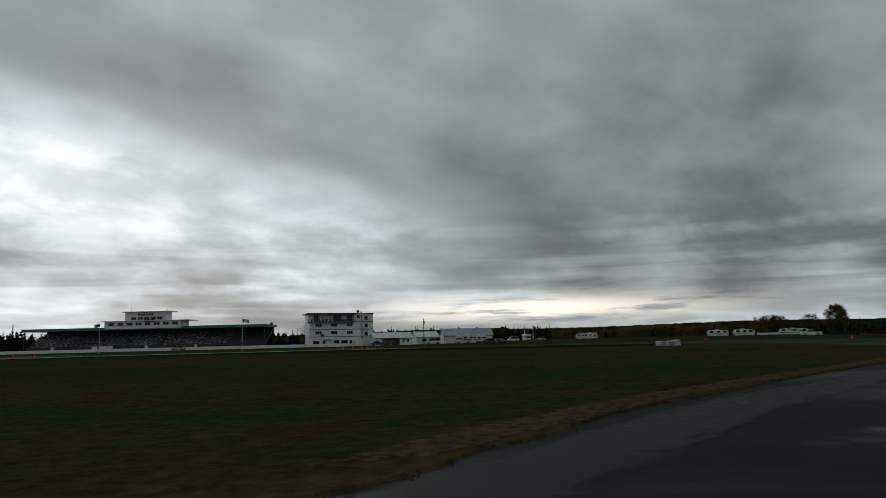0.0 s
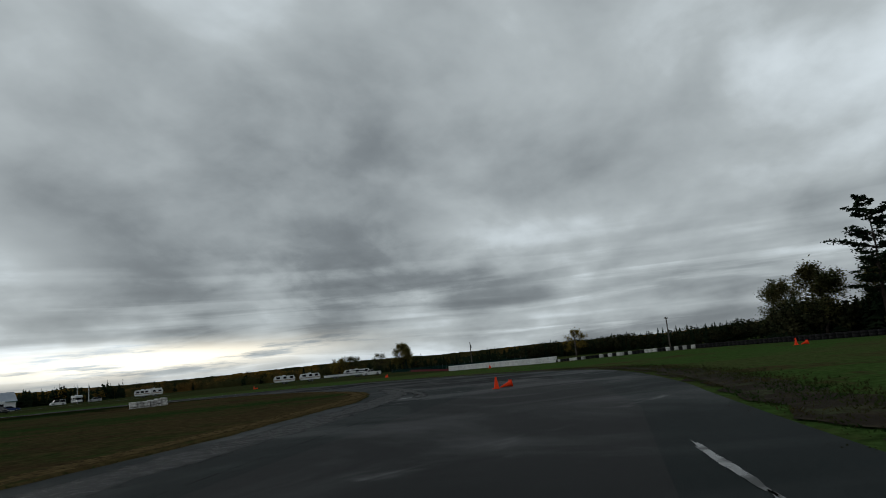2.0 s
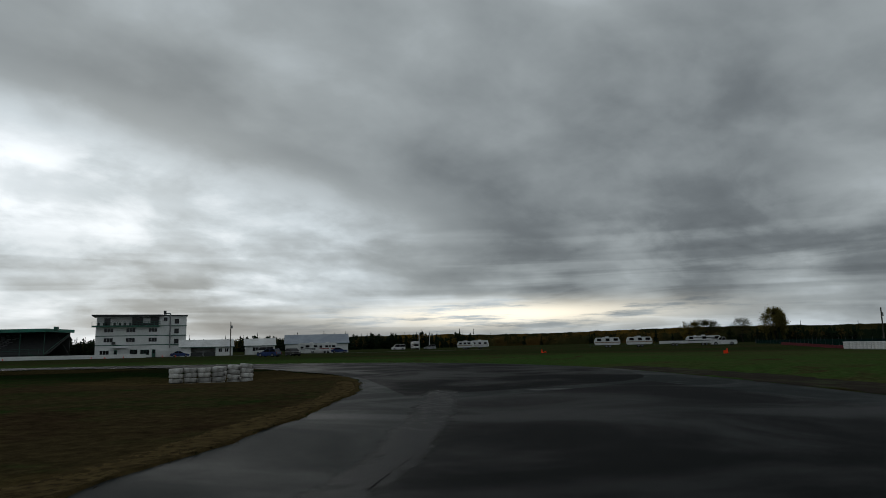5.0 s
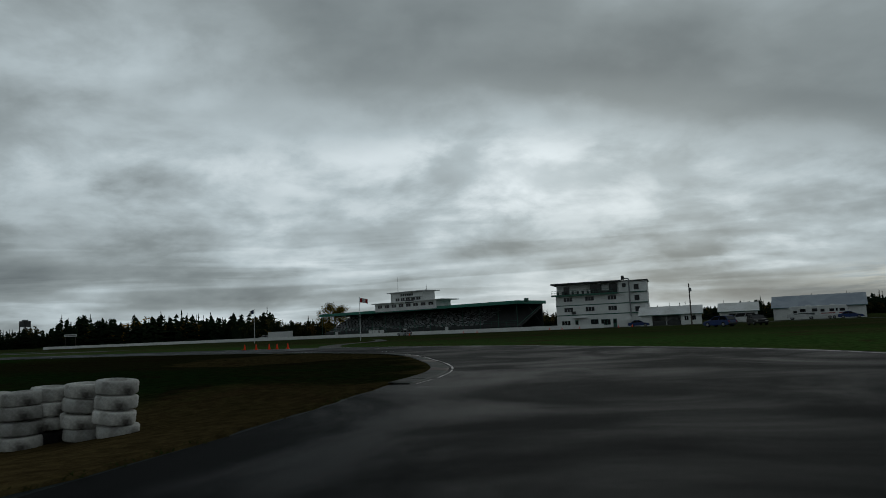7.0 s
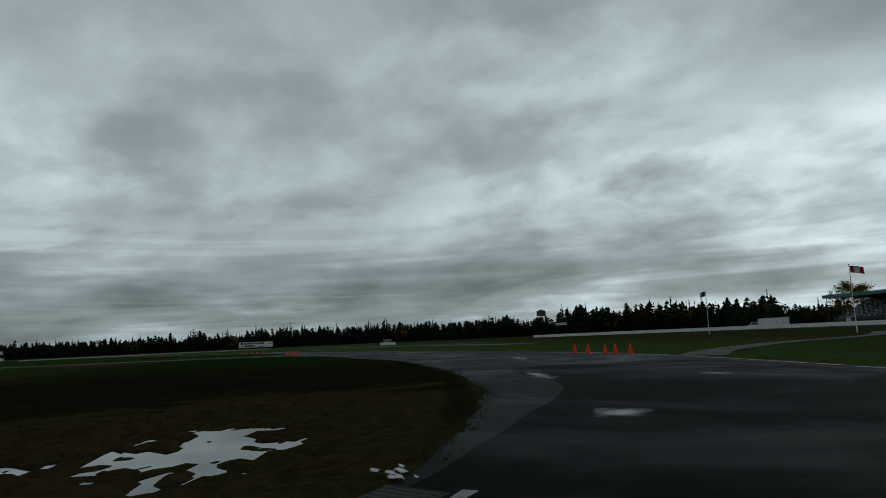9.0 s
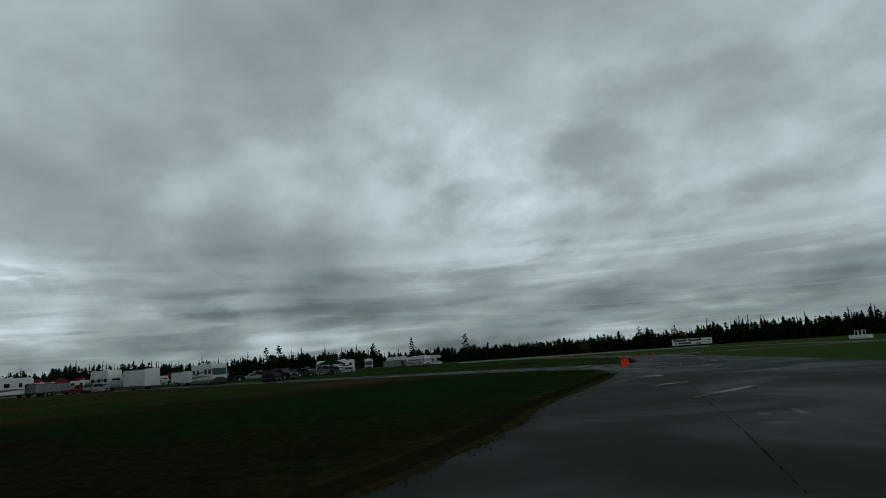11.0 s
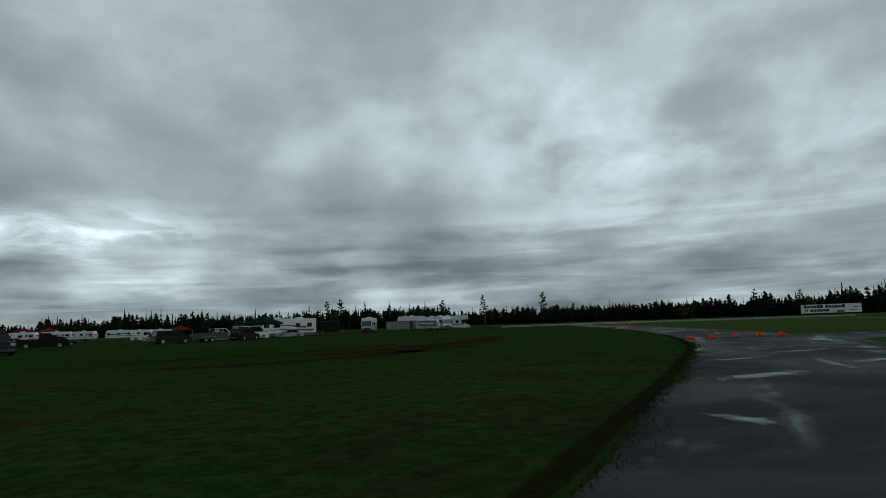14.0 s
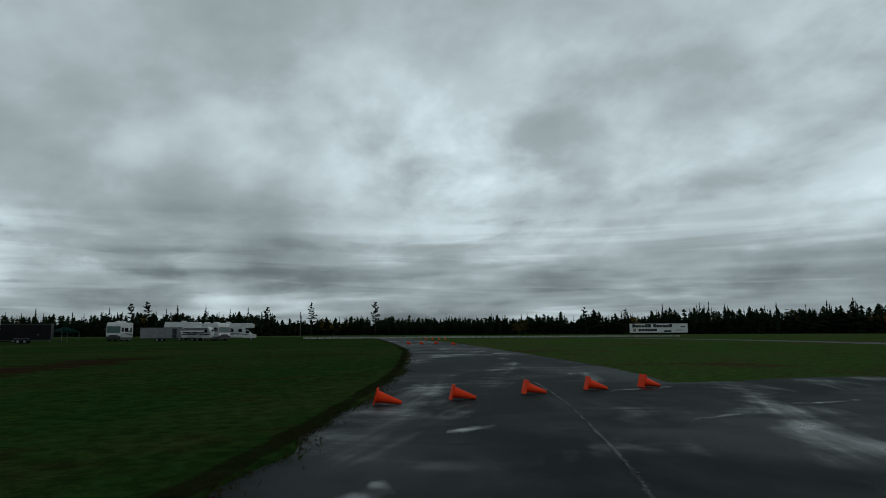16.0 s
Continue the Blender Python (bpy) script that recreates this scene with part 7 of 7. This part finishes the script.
for film in [(-54.5, 101.6, 2.3, 0.36, 40), (-57.7, 98.1, 1.7, 0.16, 45), (-50.0, 101.3, 1.0, 0.28, 95), (-48.6, 101.1, 0.34, 0.24, 30), (-64.6, 95.2, 3.4, 0.36, 168), (-61.2, 99.75, 2.6, 0.26, 171), (-75.4, 96.0, 1.7, 0.14, 120), (-66.6, 91.0, 1.6, 0.3, 120), (-68.5, 88.0, 1.8, 0.3, 118), (-94.1, 94.6, 3.4, 0.7, 160), (-98.0, 91.4, 2.8, 0.5, 160), (-91.5, 93.4, 3.6, 0.34, 21), (-87.6, 92.7, 2.6, 0.9, 158), (-81.0, 94.1, 0.8, 0.4, 60), (-93.4, 90.7, 1.8, 0.45, 158), (-96.8, 89.0, 1.5, 0.3, 155), (-92.0, 88.6, 0.7, 0.2, 155), (-104.4, 86.6, 0.6, 0.4, 150), (-101.4, 87.4, 0.7, 0.28, 150), (-108.0, 85.9, 1.4, 0.4, 155), (-104.8, 86.5, 0.5, 0.3, 30), (-110.7, 88.7, 1.8, 0.35, 150), (-115.2, 86.9, 2.2, 0.5, 150), (-113.5, 90.2, 2.0, 0.4, 140), (-38.2, 103.7, 1.2, 0.3, 165), (-34.8, 106.2, 1.6, 0.4, 165), (-30.8, 108.7, 2.6, 0.35, 165), (-46.7, 104.7, 2.2, 0.3, 165), (-41.5, 104.2, 1.6, 0.5, 160), (-38.5, 103.5, 0.9, 0.5, 150), (-13.5, 113.1, 4.0, 0.5, 178), (5.0, 113.8, 1.2, 0.5, 170), (11.9, 108.2, 1.0, 0.6, 150), (2.0, 109.8, 3.0, 0.5, 172)]:
    soft_film(*(film if film[0] > -100 else film[:2] + (film[2] * 0.6, film[3] * 0.6, film[4])))


def marks(name, label, category, mat, lines, w0, w1, jitter, z, gaps=-9.0):
    t = thing(name, 0, 0, 0, 0, label, category, kind="structure")
    for pts in lines:
        ribbon("strip", pts, w0, w1, z, mat, t, jitter, gaps)


marks("pale_cracks", "sandy open cracks in the asphalt", "crack", PALE_CRACK, [[(-102.4, 89.6), (-104.2, 88.95), (-106.2, 88.3), (-108.8, 87.3), (-112.0, 86.0), (-115.9, 84.2), (-122, 80.9)], [(-57.6, 98.8), (-58.1, 98.3), (-59.3, 97.1), (-61.1, 95.5), (-62.0, 94.2), (-66.5, 89.4), (-68.1, 86.3)], [(-61.7, 95.5), (-63.1, 95.3), (-66.4, 95.2), (-69.5, 93.3)], [(-56.5, 102.4), (-57.8, 102.1), (-61.0, 101.5), (-67.4, 100.1), (-71.1, 99.0)], [(-99.7, 87.0), (-99.9, 87.5), (-100.1, 88.5), (-101.0, 89.0), (-101.7, 90.2)]], 0.035, 0.022, 1.6, 0.0245, -0.06)


def crack_flakes(lines):
    """Loose pale grit and broken edges strewn along the open cracks."""
    rng = random.Random(31)
    V, F = [], []
    for pts, wide in lines:
        for p in smooth_line(pts, 0.05):
            spread = wide * (0.4 + 0.9 * abs(noise.noise((p.x * 0.9, p.y * 0.9, 5))))
            for _ in range(3):
                x, y = p.x + rng.gauss(0, spread), p.y + rng.gauss(0, spread)
                k, s = len(V), rng.uniform(0.006, 0.026)
                a0 = rng.uniform(0, 6.28)
                for m in range(5):
                    r = s * rng.uniform(0.5, 1.2)
                    V.append((x + r * math.cos(a0 + m * 1.257), y + r * math.sin(a0 + m * 1.257), 0.0252))
                F.append((k, k + 1, k + 2, k + 3, k + 4))
    tagged(mesh_object("crack_grit", V, F, PALE_CRACK), "pale sandy grit along open asphalt cracks", "grit", kind="stuff")


crack_flakes([([(-102.4, 89.6), (-104.2, 88.95), (-106.2, 88.3)], 0.03), ([(-57.6, 98.8), (-58.1, 98.3), (-59.3, 97.1), (-61.1, 95.5), (-62.0, 94.2), (-66.5, 89.4)], 0.10), ([(-61.7, 95.5), (-63.1, 95.3), (-66.4, 95.2), (-69.5, 93.3)], 0.05), ([(-56.5, 102.4), (-57.8, 102.1), (-61.0, 101.5), (-67.4, 100.1)], 0.05), ([(-106.2, 88.3), (-108.8, 87.3), (-112.0, 86.0), (-115.9, 84.2)], 0.02)])
marks("sealed_cracks", "dark sealed cracks and joints in the asphalt", "crack", CRACK, [[(6.1, 8.8), (8.1, 11.1), (12.5, 15.9), (18.5, 22.3), (25.5, 30.2)], [(33.4, 39.8), (34.5, 41.8), (35.4, 44.2), (37.2, 50.5), (38.9, 57.9)], [(-17.9, 110.9), (-23.1, 109.7), (-29.5, 108.1), (-40, 105.7), (-53.2, 102.7)], [(-28.6, 105.4), (-29.1, 108.1), (-29.6, 110.5), (-30.2, 114)], [(12.7, 18.7), (14.0, 16.9), (15.1, 15.8), (17.2, 13.6)], [(31.5, 95.0), (36, 97.5), (41, 98.5)], [(25.1, 97.5), (28.2, 101.3), (31.3, 105.9)], [(21, 104), (22, 108), (22.5, 112)], [(-66.0, 97.5), (-67.0, 100.2), (-68.0, 104.0)], [(-57.9, 98.95), (-60.4, 97.9), (-64.0, 96.9), (-67.4, 96.0), (-71.2, 95.0)], [(-49.7, 100.4), (-50.1, 101.2), (-50.0, 102.2), (-50.3, 104.5)], [(24.2, 98.6), (26.7, 100.5), (28.2, 103.2), (29.5, 107)]], 0.020, 0.016, 1.2, 0.0256, -0.10)
marks("kerb_line", "thin worn white line on the road side of a kerb", "line", PAINT_LINE, [[(30.5, 90.46), (29.3, 92.97), (27.6, 95.38), (25.4, 97.68), (22.58, 100.2), (21.38, 101.3), (20.38, 102.13), (18.68, 103.53), (16.35, 105.1)]], 0.04, 0.12, 0.5, 0.0246, -0.3)
tagged(ribbon("dirt_verge", [(13.2, 4.6), (20.4, 11.9), (26.4, 18.2), (34.3, 25.9), (41.4, 33.9), (46.6, 41.6), (49.3, 50), (50.4, 58), (50.8, 66), (50.6, 75), (49.6, 84)], 1.2, 2.6, 0.026, VERGE, None, 0.3, -9.0), "bare gravelly soil along the outer track edge", "verge", kind="structure")
marks("edge_line", "worn white line along the outer track edge", "line", PAINT_LINE, [[(41.0, 99.4), (35.6, 104.9), (29.8, 108.7), (22.7, 112.1), (17, 114.7), (8.5, 117.1), (0, 118.3), (-10, 118.9), (-20, 118.3)]], 0.16, 0.16, 0.5, 0.0248, -0.25)
sheet("asphalt_patch", [(14.2, 17.3), (18.5, 14.6), (27, 22.5), (36, 33.0), (40, 42), (36.4, 41), (30, 33.0), (23, 26.3)], 0.0235, ASPHALT_MID, "broad resurfaced strip of asphalt with sheen lightened into its colour", "road")
sheet("asphalt_patch", [(34.5, 43.0), (37.4, 51.0), (38.8, 58.0), (39.0, 64), (46.5, 70), (47.6, 60), (46.0, 50), (42, 42), (37, 36)], 0.0232, ASPHALT_NEW, "broad darker resurfaced bend of asphalt", "road")
sheet("asphalt_patch", ragged(smooth_line([(38.2, 66), (46.8, 72), (48.0, 84), (45.2, 91.6), (41.2, 98.6), (35.6, 104.4), (29.7, 108.2), (22.5, 111.6), (16.6, 114.2), (8, 116.4), (-2, 117.2), (-3, 110.4), (6, 109.2), (12, 106.6), (17.0, 104.0), (21.0, 101.0), (24.6, 97.6), (27.6, 94.4), (29.6, 90.6), (31.4, 87.6), (34.0, 82.4), (36.2, 77), (38.2, 66)], 0.8)[:-1], 0.08), 0.0234, ASPHALT_BEND, "newer asphalt round the outer bend, dimmed to near-black in its colour", "road")
for pts, w in (([(-93.3, 72.5), (-98.5, 70.8), (-103.5, 69.7), (-111, 67.9), (-124, 60.4)], 4.6), ([(-84, 74), (-93, 75.0), (-104, 73.2)], 2.2), ([(-86, 66), (-96, 66.5), (-108, 63.5)], 2.4)):
    tagged(ribbon("mud_strip", pts, w, w * 0.5, 0.059, MUD, None, 0.8, -9.0), "churned muddy strip across the paddock grass", "mud", kind="structure")
ribbon("gravel_path", [(-6.0, 119.5), (-12.0, 124), (-19.5, 133), (-26, 145), (-40, 158)], 2.2, 1.4, 0.012, PATH)
tagged(bpy.data.objects["gravel_path"], "pale gravel path across the outfield grass", "path", kind="structure")
ribbon("far_lane", [(-70, 128), (-120, 118), (-190, 96), (-240, 66), (-262, 34)], 6.0, 5.0, 0.012, PATH)
tagged(bpy.data.objects["far_lane"], "pale worn lane beyond the track", "road", kind="structure")
ribbon("tower_lane", [(-150, 196), (-90, 205), (-40, 210), (20, 222), (60, 236)], 4.0, 4.0, 0.03, PATH)
tagged(bpy.data.objects["tower_lane"], "pale lane along the pit wall", "road", kind="structure")


# ---- grass tufts and debris along the track edge ----
def tufts():
    rng = random.Random(12)
    V, F = [], []
    paddock_edge = ragged(smooth_line(PADDOCK[:16], 0.3), 0.2)
    edge = [p for p in infield_line if p.x > -66 and p.y > 3] + paddock_edge + smooth_line([(19.8, 12.1), (25.8, 18.5), (33.7, 26.3), (40.8, 34.3), (46, 42)], 0.4)
    for p in edge:
        if (p.x > 15 and p.y > 89) or (-62 < p.x < -47 and p.y > 86):
            continue
        for _ in range(14):
            x, y = p.x + rng.gauss(0, 0.08), p.y + rng.gauss(0, 0.08)
            a, h = rng.uniform(0, 6.28), rng.uniform(0.005, 0.03)
            w = rng.uniform(0.008, 0.02)
            lx, ly = rng.gauss(0, 0.03), rng.gauss(0, 0.03)
            k = len(V)
            V += [(x - w * math.cos(a), y - w * math.sin(a), 0.03), (x + w * math.cos(a), y + w * math.sin(a), 0.03), (x + lx, y + ly, 0.05 + h)]
            F.append((k, k + 1, k + 2))
    for p in smooth_line([(20.4, 11.4), (26.8, 17.7), (34.8, 25.5), (41.9, 33.5), (47.2, 41.4), (50, 50)], 0.2):
        for _ in range(24):
            x, y = p.x + rng.gauss(0, 0.5), p.y + rng.gauss(0, 0.5)
            a, h, w = rng.uniform(0, 6.28), rng.uniform(0.02, 0.07), rng.uniform(0.01, 0.03)
            k = len(V)
            V += [(x - w * math.cos(a), y - w * math.sin(a), 0.02), (x + w * math.cos(a), y + w * math.sin(a), 0.02), (x + rng.gauss(0, 0.04), y + rng.gauss(0, 0.04), 0.03 + h)]
            F.append((k, k + 1, k + 2))
    for p in paddock_edge + [q for q in infield_line if -47 < q.x < 15 and q.y > 100]:
        for _ in range(16):
            x, y = p.x + rng.gauss(0, 0.20), p.y + rng.gauss(0, 0.20)
            a0, r, z = rng.uniform(0, 6.28), rng.uniform(0.015, 0.045), 0.05
            for j in range(3):
                a = a0 + j * 2.1 + rng.uniform(-0.4, 0.4)
                k = len(V)
                V += [(x, y, z - 0.03), (x + r * math.cos(a - 0.14), y + r * math.sin(a - 0.14), z + 0.35 * r), (x + 1.3 * r * math.cos(a), y + 1.3 * r * math.sin(a), z + rng.uniform(0.1, 0.7) * r), (x + r * math.cos(a + 0.14), y + r * math.sin(a + 0.14), z + 0.3 * r)]
                F.append((k, k + 1, k + 2, k + 3))
    tagged(mesh_object("grass_tufts", V, F, BLADES), "ragged green and straw grass tufts along the track", "grass", kind="stuff")


tufts()


def debris():
    """Clods and gravel that tyres have dragged on to the asphalt."""
    rng = random.Random(14)
    V, F = [], []

    def clod(x, y, z, s):
        k = len(V)
        for dx, dy, dz in ((1, 0, 0), (-1, 0, 0), (0, 1, 0), (0, -1, 0), (0, 0, 0.8)):
            V.append((x + dx * s * rng.uniform(0.6, 1.2), y + dy * s * rng.uniform(0.6, 1.2), z + dz * s))
        for a, b in ((0, 2), (2, 1), (1, 3), (3, 0)):
            F.append((k + a, k + b, k + 4))
    for _ in range(1500):
        u = rng.random()
        x, y = 20.5 + 25 * u + rng.gauss(0, 0.35), 13 + 27.5 * u + 1.6 * math.sin(u * 3) * -1 + rng.gauss(0, 0.35)
        clod(x, y, 0.02, rng.uniform(0.006, 0.022))
    for _ in range(14):
        clod(-89.3 + rng.gauss(0, 0.16), 91.0 + rng.gauss(0, 0.28), 0.02, rng.uniform(0.012, 0.045))
    edge = ragged(smooth_line(PADDOCK[:14], 0.3), 0.2) + [q for q in infield_line if -47 < q.x < 15 and q.y > 100]
    for p in edge:
        for _ in range(7):
            clod(p.x + rng.gauss(0, 0.11) + 0.03, p.y + rng.gauss(0, 0.11) + 0.05, 0.02, rng.choice((0.008, 0.01, 0.015, 0.02, 0.03)))
    for _ in range(500):
        p = infield_line[rng.randrange(len(infield_line))]
        clod(p.x + rng.gauss(0, 0.2), p.y + rng.gauss(0, 0.2), 0.02, rng.uniform(0.005, 0.014))
    tagged(mesh_object("debris", V, F, MUD), "clods of mud and gravel on the asphalt edge", "debris", kind="stuff")


debris()
